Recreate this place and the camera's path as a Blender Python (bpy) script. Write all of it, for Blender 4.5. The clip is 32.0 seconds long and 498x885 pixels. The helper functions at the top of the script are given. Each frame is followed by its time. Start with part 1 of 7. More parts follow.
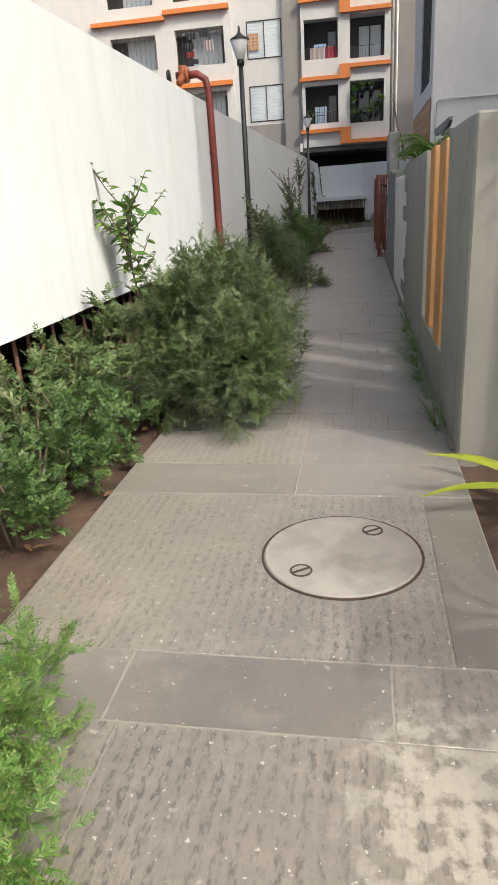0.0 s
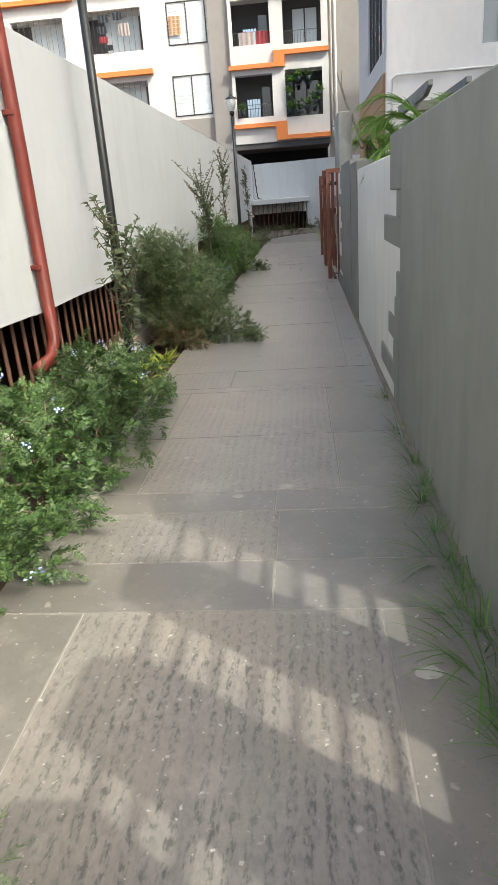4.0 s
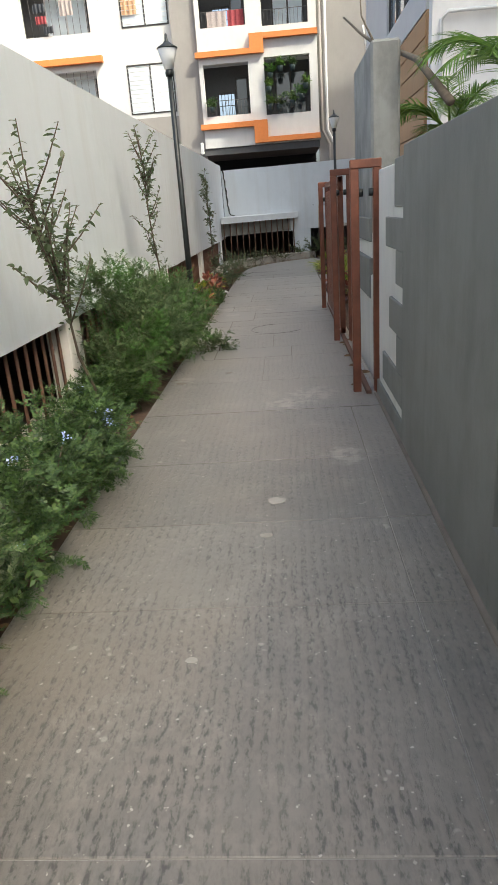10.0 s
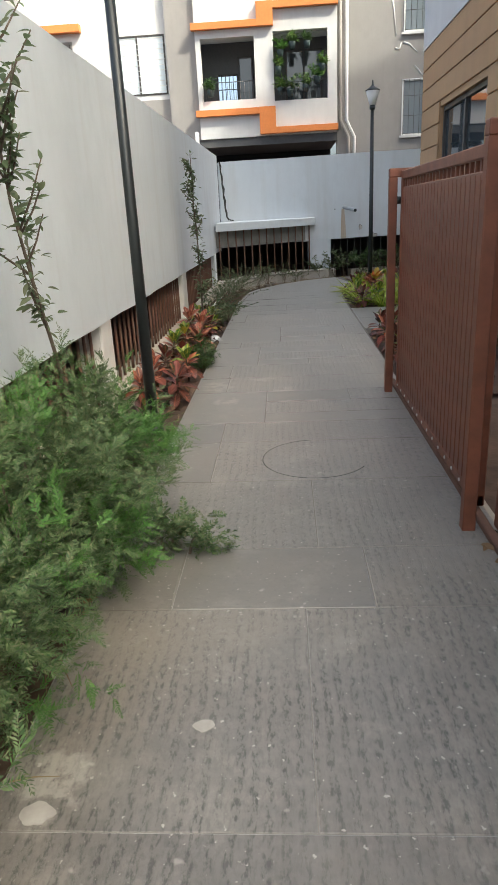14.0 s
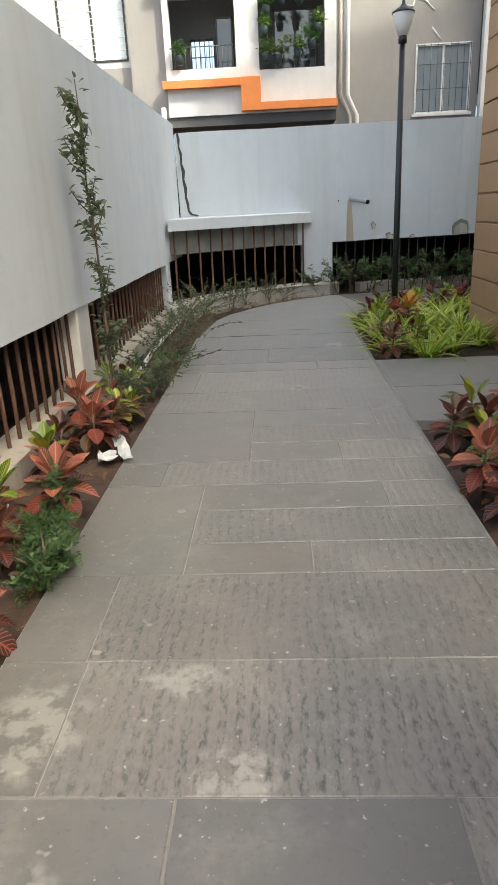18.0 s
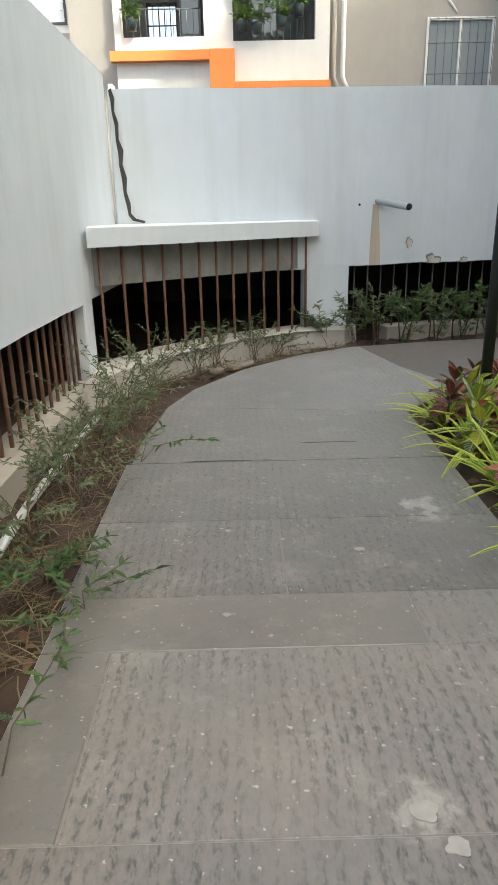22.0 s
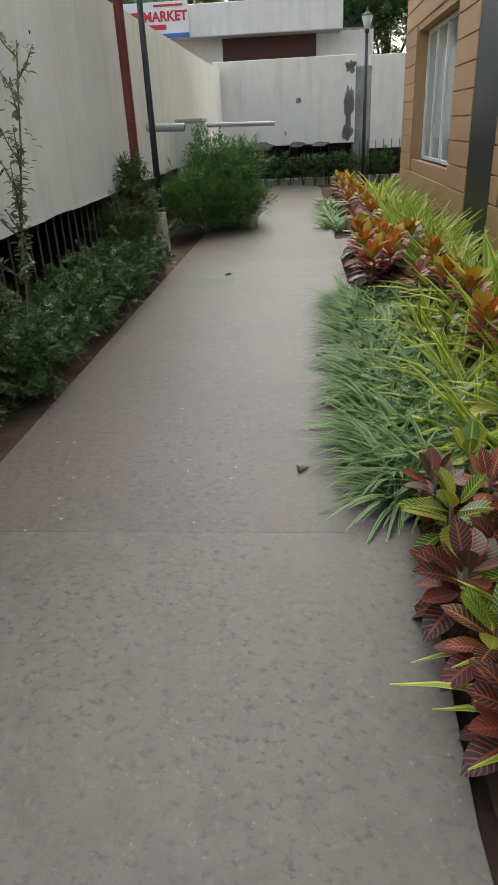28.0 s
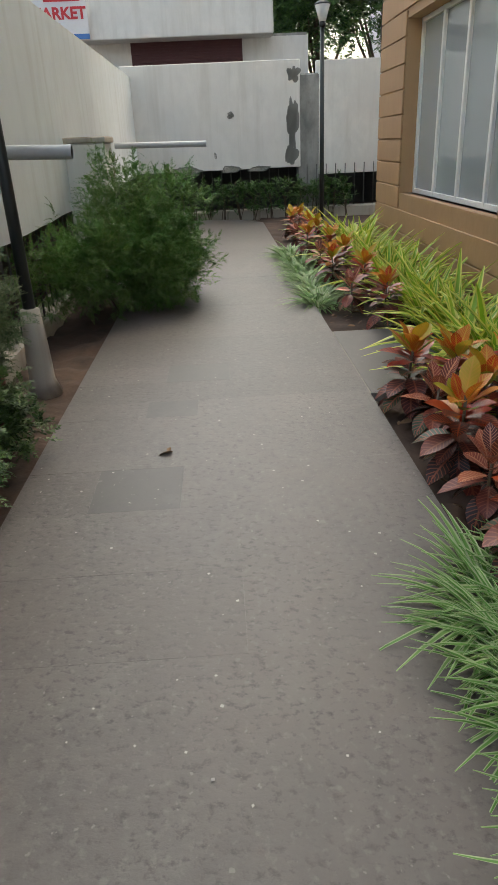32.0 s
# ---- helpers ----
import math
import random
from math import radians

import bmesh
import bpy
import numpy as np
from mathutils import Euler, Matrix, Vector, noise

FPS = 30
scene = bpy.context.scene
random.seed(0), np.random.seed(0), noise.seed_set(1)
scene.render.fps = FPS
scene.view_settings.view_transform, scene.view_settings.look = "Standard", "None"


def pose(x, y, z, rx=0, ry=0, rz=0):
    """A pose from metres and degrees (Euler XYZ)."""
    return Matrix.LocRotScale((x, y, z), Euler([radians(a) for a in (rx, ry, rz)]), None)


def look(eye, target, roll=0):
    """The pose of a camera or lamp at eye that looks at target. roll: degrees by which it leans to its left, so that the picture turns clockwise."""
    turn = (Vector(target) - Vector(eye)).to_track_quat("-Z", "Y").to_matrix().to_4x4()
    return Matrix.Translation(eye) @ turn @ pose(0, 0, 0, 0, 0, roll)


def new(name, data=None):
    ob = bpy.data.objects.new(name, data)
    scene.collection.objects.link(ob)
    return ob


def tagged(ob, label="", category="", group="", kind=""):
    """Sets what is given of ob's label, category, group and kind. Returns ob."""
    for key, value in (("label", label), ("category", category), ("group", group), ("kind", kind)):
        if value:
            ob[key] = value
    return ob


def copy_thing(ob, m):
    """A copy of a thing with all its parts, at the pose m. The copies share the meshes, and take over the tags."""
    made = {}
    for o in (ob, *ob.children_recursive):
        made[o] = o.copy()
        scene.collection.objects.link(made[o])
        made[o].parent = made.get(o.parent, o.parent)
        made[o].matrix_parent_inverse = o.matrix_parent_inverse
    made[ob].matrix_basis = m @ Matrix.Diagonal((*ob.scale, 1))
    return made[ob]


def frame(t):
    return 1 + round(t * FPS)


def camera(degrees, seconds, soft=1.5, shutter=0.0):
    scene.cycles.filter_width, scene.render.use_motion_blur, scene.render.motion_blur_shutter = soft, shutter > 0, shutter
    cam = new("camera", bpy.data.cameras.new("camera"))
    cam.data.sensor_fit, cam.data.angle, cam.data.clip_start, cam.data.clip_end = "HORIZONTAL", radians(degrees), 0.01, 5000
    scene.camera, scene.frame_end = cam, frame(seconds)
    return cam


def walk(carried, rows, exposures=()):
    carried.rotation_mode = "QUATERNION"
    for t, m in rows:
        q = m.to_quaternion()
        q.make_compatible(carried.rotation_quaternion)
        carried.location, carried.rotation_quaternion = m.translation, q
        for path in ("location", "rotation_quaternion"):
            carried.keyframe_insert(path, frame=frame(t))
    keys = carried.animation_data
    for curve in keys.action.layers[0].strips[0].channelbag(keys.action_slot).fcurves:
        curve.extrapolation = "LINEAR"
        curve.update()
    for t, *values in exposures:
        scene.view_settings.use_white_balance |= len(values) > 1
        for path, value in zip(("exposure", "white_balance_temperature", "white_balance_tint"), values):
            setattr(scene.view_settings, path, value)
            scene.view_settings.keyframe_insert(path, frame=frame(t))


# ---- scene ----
cam = camera(42.1, 32.0)
PATH = [
    (0, (-0.072, 0.263, 1.354), (-0.415, 2.104, 0.652), -3.6),
    (0.5, (-0.161, 0.778, 1.347), (-0.459, 2.625, 0.641), -3.3),
    (1, (-0.164, 1.289, 1.31), (-0.42, 3.14, 0.599), -3.3),
    (1.5, (-0.161, 1.781, 1.311), (-0.396, 3.634, 0.596), -3.6),
    (2, (-0.147, 2.25, 1.347), (-0.372, 4.103, 0.629), -3.8),
    (2.5, (-0.128, 2.778, 1.35), (-0.344, 4.634, 0.637), -3.9),
    (3, (-0.147, 3.302, 1.336), (-0.353, 5.16, 0.624), -4.0),
    (3.5, (-0.109, 3.798, 1.337), (-0.307, 5.658, 0.629), -4.4),
    (5.5, (-0.181, 6.011, 1.32), (-0.363, 7.877, 0.623), -4.1),
    (6, (-0.209, 6.495, 1.313), (-0.393, 8.362, 0.619), -4.4),
    (6.5, (-0.278, 7.022, 1.295), (-0.457, 8.89, 0.604), -4.3),
    (7, (-0.324, 7.519, 1.337), (-0.493, 9.387, 0.644), -4.0),
    (7.5, (-0.303, 8.025, 1.358), (-0.465, 9.896, 0.669), -4.0),
    (8, (-0.326, 8.522, 1.359), (-0.482, 10.396, 0.677), -4.0),
    (8.5, (-0.238, 9.06, 1.347), (-0.39, 10.935, 0.67), -4.1),
    (9, (-0.199, 9.5, 1.326), (-0.351, 11.377, 0.653), -4.2),
    (9.5, (-0.237, 9.973, 1.393), (-0.379, 11.849, 0.714), -4.2),
    (10, (-0.213, 10.425, 1.406), (-0.358, 12.302, 0.73), -4.4),
    (10.5, (-0.278, 11.016, 1.416), (-0.418, 12.893, 0.739), -3.9),
    (11, (-0.287, 11.567, 1.414), (-0.423, 13.445, 0.74), -3.8),
    (11.5, (-0.333, 12.073, 1.403), (-0.467, 13.952, 0.73), -3.5),
    (12, (-0.357, 12.616, 1.43), (-0.499, 14.494, 0.758), -4.0),
    (12.5, (-0.391, 13.2, 1.398), (-0.522, 15.08, 0.73), -3.4),
    (13, (-0.47, 13.735, 1.401), (-0.604, 15.615, 0.73), -3.3),
    (13.5, (-0.475, 14.244, 1.406), (-0.609, 16.123, 0.735), -3.4),
    (14, (-0.518, 14.733, 1.432), (-0.646, 16.613, 0.762), -3.0),
    (14.5, (-0.514, 15.311, 1.42), (-0.641, 17.192, 0.754), -3.2),
    (16.5, (-0.399, 17.392, 1.258), (-0.501, 19.278, 0.599), -2.7),
    (17, (-0.395, 17.88, 1.289), (-0.495, 19.762, 0.621), -2.6),
    (17.5, (-0.38, 18.363, 1.292), (-0.479, 20.246, 0.624), -2.7),
    (18, (-0.421, 18.85, 1.322), (-0.52, 20.73, 0.647), -2.7),
    (18.5, (-0.406, 19.346, 1.349), (-0.482, 21.229, 0.679), -2.3),
    (19, (-0.414, 19.797, 1.395), (-0.462, 21.683, 0.732), -1.9),
    (19.5, (-0.436, 20.256, 1.396), (-0.47, 22.146, 0.742), -2.0),
    (20, (-0.427, 20.711, 1.355), (-0.45, 22.604, 0.71), -2.1),
    (20.5, (-0.489, 21.173, 1.323), (-0.505, 23.065, 0.676), -2.1),
    (21, (-0.55, 21.65, 1.29), (-0.547, 23.541, 0.639), -1.7),
    (21.5, (-0.646, 22.116, 1.305), (-0.639, 24.005, 0.648), -1.6),
    (22, (-0.66, 22.641, 1.294), (-0.648, 24.53, 0.638), -1.3),
    (22.5, (-0.607, 23.1, 1.279), (-0.587, 24.99, 0.626), -1.3),
    (23, (-0.625, 23.577, 1.273), (-0.603, 25.467, 0.619), -1.5),
    (23.5, (-0.656, 24.003, 1.283), (-0.499, 25.879, 0.606), -1.3),
    (24, (-0.616, 24.455, 1.321), (-0.098, 26.249, 0.604), -0.8),
    (24.5, (-0.581, 24.894, 1.372), (0.184, 26.6, 0.661), -0.4),
    (26.5, (-0.377, 26.774, 1.355), (0.908, 28.073, 0.541), -3.2),
    (27, (-0.191, 27.182, 1.38), (1.273, 28.286, 0.583), -3.4),
    (27.5, (0.133, 27.471, 1.345), (1.713, 28.376, 0.517), -4.3),
    (28, (0.437, 27.756, 1.362), (2.137, 28.346, 0.489), -2.9),
    (28.5, (0.782, 27.97, 1.39), (2.525, 28.422, 0.52), -2.7),
    (29, (1.248, 28.136, 1.41), (3.001, 28.556, 0.544), -2.8),
    (29.5, (1.683, 28.325, 1.417), (3.439, 28.734, 0.552), -2.8),
    (30, (2.171, 28.419, 1.405), (3.933, 28.818, 0.546), -2.8),
    (30.5, (2.599, 28.557, 1.404), (4.363, 28.955, 0.551), -3.0),
    (31, (3.034, 28.715, 1.446), (4.8, 29.11, 0.595), -2.9),
    (31.5, (3.51, 28.852, 1.427), (5.28, 29.245, 0.582), -3.2),
    (32, (4.025, 29.082, 1.416), (5.8, 29.459, 0.576), -2.7),
]
EXPOSURES = [(0.0, 0.94, 6500, 5), (1.0, 1.07, 6500, 3), (2.0, 1.2, 6500, 2), (3.0, 1.55, 6500, 2), (6.0, 1.85, 6450, 2), (9.0, 1.85, 6600, 1), (14.0, 2.0, 6500, 0), (18.0, 2.3, 6700, -1), (21.0, 2.5, 6850, -3), (24.0, 2.7, 7000, -1), (27.0, 2.65, 7100, 0), (29.0, 2.7, 7200, -3), (32.0, 2.65, 7200, -2)]
walk(cam, [(t, look(eye, target, roll)) for t, eye, target, roll in PATH], EXPOSURES)

# ---------------------------------------------------------------- light
SUN_AZ, SUN_EL = math.atan2(-0.69, 1.0), radians(46)
to_sun = Vector((math.cos(SUN_AZ) * math.cos(SUN_EL), math.sin(SUN_AZ) * math.cos(SUN_EL), math.sin(SUN_EL)))
world = bpy.data.worlds.new("sky")
scene.world = world
world.use_nodes = True
sky = world.node_tree.nodes.new("ShaderNodeTexSky")
sky.sky_type = "NISHITA"
sky.sun_disc = False
sky.sun_elevation = SUN_EL
sky.sun_rotation = math.pi / 2 - SUN_AZ
sky.dust_density = 8.0
sky.air_density = 0.7
sky.ozone_density = 0.6
back = world.node_tree.nodes["Background"]
back.inputs["Strength"].default_value = 0.15
world.node_tree.links.new(sky.outputs["Color"], back.inputs["Color"])
sun = new("sun", bpy.data.lights.new("sun", "SUN"))
sun.data.energy = 1.2
sun.data.angle = radians(0.53)
sun.data.color = (1.0, 0.95, 0.88)
sun.matrix_world = look(to_sun * 60, (0, 0, 0))


# ---------------------------------------------------------------- materials
def nodes(name):
    m = bpy.data.materials.new(name)
    m.use_nodes = True
    t = m.node_tree
    return m, t, t.nodes["Principled BSDF"]


def node(t, kind, **sets):
    n = t.nodes.new(kind)
    for k, v in sets.items():
        n.inputs[k.replace("_", " ")].default_value = v
    return n


def coords(t, scale=(1, 1, 1), turn=0.0):
    c, m = t.nodes.new("ShaderNodeTexCoord"), t.nodes.new("ShaderNodeMapping")
    m.inputs["Scale"].default_value = scale
    m.inputs["Rotation"].default_value = (0, 0, radians(turn))
    t.links.new(c.outputs["Object"], m.inputs["Vector"])
    return m.outputs["Vector"]


def grain(t, at, scale, detail=4.0, rough=0.55):
    n = node(t, "ShaderNodeTexNoise", Scale=scale, Detail=detail, Roughness=rough)
    t.links.new(at, n.inputs["Vector"])
    return n.outputs["Fac"]


def ramp(t, fac, stops):
    r = t.nodes.new("ShaderNodeValToRGB")
    while len(r.color_ramp.elements) < len(stops):
        r.color_ramp.elements.new(0.5)
    for e, (p, c) in zip(r.color_ramp.elements, stops):
        e.position = p
        e.color = (*c, 1) if len(c) == 3 else c
    t.links.new(fac, r.inputs["Fac"])
    return r.outputs["Color"]


def blend(t, fac, a, b, how="MIX"):
    m = t.nodes.new("ShaderNodeMix")
    m.data_type, m.blend_type = "RGBA", how
    for socket, v in ((m.inputs["Factor"], fac), (m.inputs[6], a), (m.inputs[7], b)):
        if isinstance(v, (int, float)):
            socket.default_value = v
        elif isinstance(v, tuple):
            socket.default_value = (*v, 1)
        else:
            t.links.new(v, socket)
    return m.outputs[2]


def bump(t, shader, height, strength, distance):
    b = node(t, "ShaderNodeBump", Strength=strength, Distance=distance)
    t.links.new(height, b.inputs["Height"])
    t.links.new(b.outputs["Normal"], shader.inputs["Normal"])
    return b


def tint(c, k):
    return tuple(min(1.0, v * k) for v in c)


def plaster(name, colour, dirt, streak=0.5, rough=0.85, relief=0.35, pebbles=60.0, mottle=0.05):
    """Painted render: broad patches, rain streaks that run down, fine relief."""
    m, t, p = nodes(name)
    patch = grain(t, coords(t), 0.9, 5)
    runs = grain(t, coords(t, (3.2, 3.2, 0.22)), 1.6, 6, 0.6)
    fine = grain(t, coords(t), pebbles, 3)
    col = blend(t, ramp(t, patch, [(0.35, (0, 0, 0)), (0.72, (1, 1, 1))]), tint(colour, 1 - mottle), tint(colour, 1 + mottle * 0.6))
    col = blend(t, ramp(t, grain(t, coords(t, (1, 1, 0.6)), 4.5, 7, 0.65), [(0.42, (0, 0, 0)), (0.7, (0.9,) * 3)]), col, tint(colour, 1 - mottle * 1.5))
    col = blend(t, ramp(t, runs, [(0.5, (0, 0, 0)), (0.85, (streak,) * 3)]), col, dirt)
    t.links.new(col, p.inputs["Base Color"])
    p.inputs["Roughness"].default_value = rough
    mix = t.nodes.new("ShaderNodeMath")
    mix.operation = "MULTIPLY_ADD"
    mix.inputs[1].default_value = 0.35
    t.links.new(fine, mix.inputs[0])
    t.links.new(grain(t, coords(t), 7.0, 3), mix.inputs[2])
    bump(t, p, mix.outputs[0], relief, 0.006)
    return m


def plain(name, colour, rough=0.5, metal=0.0, wear=0.12, scale=14.0, relief=0.1):
    m, t, p = nodes(name)
    g = grain(t, coords(t), scale, 5)
    t.links.new(blend(t, g, tint(colour, 1 - wear * 2), tint(colour, 1 + wear)), p.inputs["Base Color"])
    p.inputs["Roughness"].default_value, p.inputs["Metallic"].default_value = rough, metal
    if relief:
        bump(t, p, grain(t, coords(t), scale * 5, 3), relief, 0.003)
    return m


LIME = [(0.15, 1.4, 0.34, 0.5), (-0.06, 15.39, 0.26, 0.3), (-0.285, 15.16, 0.22, 0.2), (0.08, 14.03, 0.2, 0.2), (-1.19, 16.04, 0.13, 0.2), (-1.13, 20.24, 0.2, 0.24), (-0.556, 20.1, 0.15, 0.12), (-0.73, 20.43, 0.17, 0.1), (-1.02, 19.75, 0.14, 0.14), (-0.28, 23.77, 0.14, 0.12), (0.16, 25.38, 0.16, 0.2), (1.22, 28.89, 0.2, 0.16)]


def lime_mask(t):
    """Where spilt cement lies: broken up within a few worn ovals of the paving."""
    total = None
    for x, y, rx, ry in LIME:
        m = t.nodes.new("ShaderNodeMapping")
        m.inputs["Scale"].default_value = (1 / rx, 1 / ry, 1)
        m.inputs["Location"].default_value = (-x / rx, -y / ry, 0)
        c = t.nodes.new("ShaderNodeTexCoord")
        t.links.new(c.outputs["Object"], m.inputs["Vector"])
        far = t.nodes.new("ShaderNodeVectorMath")
        far.operation = "LENGTH"
        t.links.new(m.outputs["Vector"], far.inputs[0])
        near = ramp(t, far.outputs["Value"], [(0.25, (1, 1, 1)), (1.0, (0, 0, 0))])
        total = near if total is None else blend(t, 1.0, total, near, "LIGHTEN")
    torn = ramp(t, grain(t, coords(t), 13.0, 6, 0.6), [(0.40, (0, 0, 0)), (0.62, (1, 1, 1))])
    return ramp(t, blend(t, 1.0, total, torn, "MULTIPLY"), [(0.12, (0, 0, 0)), (0.5, (0.42,) * 3)])


def stone(name, ribs, turn, light, dark, warm, strength=1.0, lime=False, dull=False):
    """Grey flagstone; ribs: worn chiselled grooves with dark pits that run along the walk, or a pitted face."""
    m, t, p = nodes(name)
    at = coords(t, (1, 1, 1), turn)
    big, mid, fine = grain(t, at, 1.1, 4), grain(t, at, 9.0, 8, 0.72), grain(t, at, 85.0, 3)
    col = blend(t, ramp(t, mid, [(0.3, (0, 0, 0)), (0.7, (1, 1, 1))]), dark, light)
    col = blend(t, ramp(t, big, [(0.40, (0, 0, 0)), (0.66, (0.85,) * 3)]), col, warm)
    info = t.nodes.new("ShaderNodeObjectInfo")
    shade = t.nodes.new("ShaderNodeMapRange")
    shade.inputs["To Min"].default_value, shade.inputs["To Max"].default_value = 0.88, 1.1
    t.links.new(info.outputs["Random"], shade.inputs["Value"])
    both = t.nodes.new("ShaderNodeCombineColor")
    for k in range(3):
        t.links.new(shade.outputs["Result"], both.inputs[k])
    col = blend(t, 1.0, col, both.outputs[0], "MULTIPLY")
    dusty = ramp(t, grain(t, at, 3.4, 7, 0.72), [(0.52, (0, 0, 0)), (0.72, (0.45 if ribs else 0.34,) * 3)])
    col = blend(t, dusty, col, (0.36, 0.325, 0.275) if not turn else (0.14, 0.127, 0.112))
    height = fine
    if ribs == "ribs":
        sway = node(t, "ShaderNodeTexWave", Scale=7.0, Distortion=5.0, Detail=3.0)
        sway.inputs["Detail Scale"].default_value = 0.3
        t.links.new(at, sway.inputs["Vector"])
        soft = grain(t, coords(t, (13, 4.5, 1), turn), 1.0, 7, 0.7)
        band = t.nodes.new("ShaderNodeMath")
        band.operation = "MULTIPLY"
        t.links.new(ramp(t, sway.outputs["Fac"], [(0.2, (0.08,) * 3), (0.8, (1, 1, 1))]), band.inputs[0])
        t.links.new(ramp(t, soft, [(0.36, (0.05,) * 3), (0.62, (1, 1, 1))]), band.inputs[1])
        pits = t.nodes.new("ShaderNodeMath")
        pits.operation = "MULTIPLY"
        t.links.new(ramp(t, grain(t, coords(t, (75, 30, 1), turn), 1.0, 4, 0.65), [(0.46, (0, 0, 0)), (0.6, (1, 1, 1))]), pits.inputs[0])
        t.links.new(ramp(t, band.outputs[0], [(0.1, (0.3,) * 3), (0.45, (1, 1, 1))]), pits.inputs[1])
        worn = ramp(t, grain(t, at, 2.3, 5), [(0.34, (0.3,) * 3), (0.58, (1, 1, 1))])
        col = blend(t, tint2(t, blend(t, 1.0, band.outputs[0], worn, "MULTIPLY"), 0.22 * strength), col, tint(dark, 0.5))
        col = blend(t, tint2(t, blend(t, 1.0, pits.outputs[0], worn, "MULTIPLY"), 0.78 * strength), col, tint(dark, 0.32))
        inv = t.nodes.new("ShaderNodeMath")
        inv.operation = "MULTIPLY_ADD"
        inv.inputs[1].default_value = -0.9
        t.links.new(band.outputs[0], inv.inputs[0])
        t.links.new(mid, inv.inputs[2])
        deep = t.nodes.new("ShaderNodeMath")
        deep.operation = "MULTIPLY_ADD"
        deep.inputs[1].default_value = -0.8
        t.links.new(pits.outputs[0], deep.inputs[0])
        t.links.new(inv.outputs[0], deep.inputs[2])
        height = deep.outputs[0]
    elif ribs == "pits":
        mottled = grain(t, coords(t, (1, 0.7, 1), turn), 38.0, 7, 0.68)
        worn = ramp(t, grain(t, at, 1.7, 4), [(0.34, (0.35,) * 3), (0.6, (1, 1, 1))])
        holes = blend(t, 1.0, ramp(t, mottled, [(0.52, (0, 0, 0)), (0.66, (0.85 * strength,) * 3)]), worn, "MULTIPLY")
        col = blend(t, holes, col, tint(dark, 0.42))
        col = blend(t, ramp(t, grain(t, at, 34.0, 5, 0.6), [(0.56, (0, 0, 0)), (0.7, (0.5,) * 3)]), col, (0.17, 0.155, 0.138))
        flip = t.nodes.new("ShaderNodeMath")
        flip.operation = "MULTIPLY"
        flip.inputs[1].default_value = -1.0
        t.links.new(mottled, flip.inputs[0])
        height = flip.outputs[0]
    else:
        scuff = ramp(t, grain(t, at, 48.0, 4, 0.7), [(0.56, (0, 0, 0)), (0.7, (0.4,) * 3)])
        col = blend(t, scuff, col, tint(dark, 0.6))
    specks = ramp(t, grain(t, at, 42.0, 2), [(0.685, (0, 0, 0)), (0.73, (0.75,) * 3)])
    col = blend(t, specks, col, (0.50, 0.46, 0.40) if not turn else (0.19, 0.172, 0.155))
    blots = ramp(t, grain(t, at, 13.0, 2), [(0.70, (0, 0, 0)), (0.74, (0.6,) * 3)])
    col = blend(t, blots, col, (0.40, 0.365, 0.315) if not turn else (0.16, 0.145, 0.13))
    if lime:
        col = blend(t, lime_mask(t), col, (0.50, 0.46, 0.395))
    t.links.new(col, p.inputs["Base Color"])
    p.inputs["Roughness"].default_value = 0.46 if turn or dull else 0.3 if not ribs else 0.34
    p.inputs["Specular IOR Level"].default_value = 0.42 if turn or dull else 0.6
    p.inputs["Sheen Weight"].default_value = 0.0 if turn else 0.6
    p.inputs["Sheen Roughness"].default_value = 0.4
    bump(t, p, height, 0.5 * strength if ribs == "pits" else 0.26 * strength if ribs else 0.08, 0.004 if ribs else 0.002)
    return m


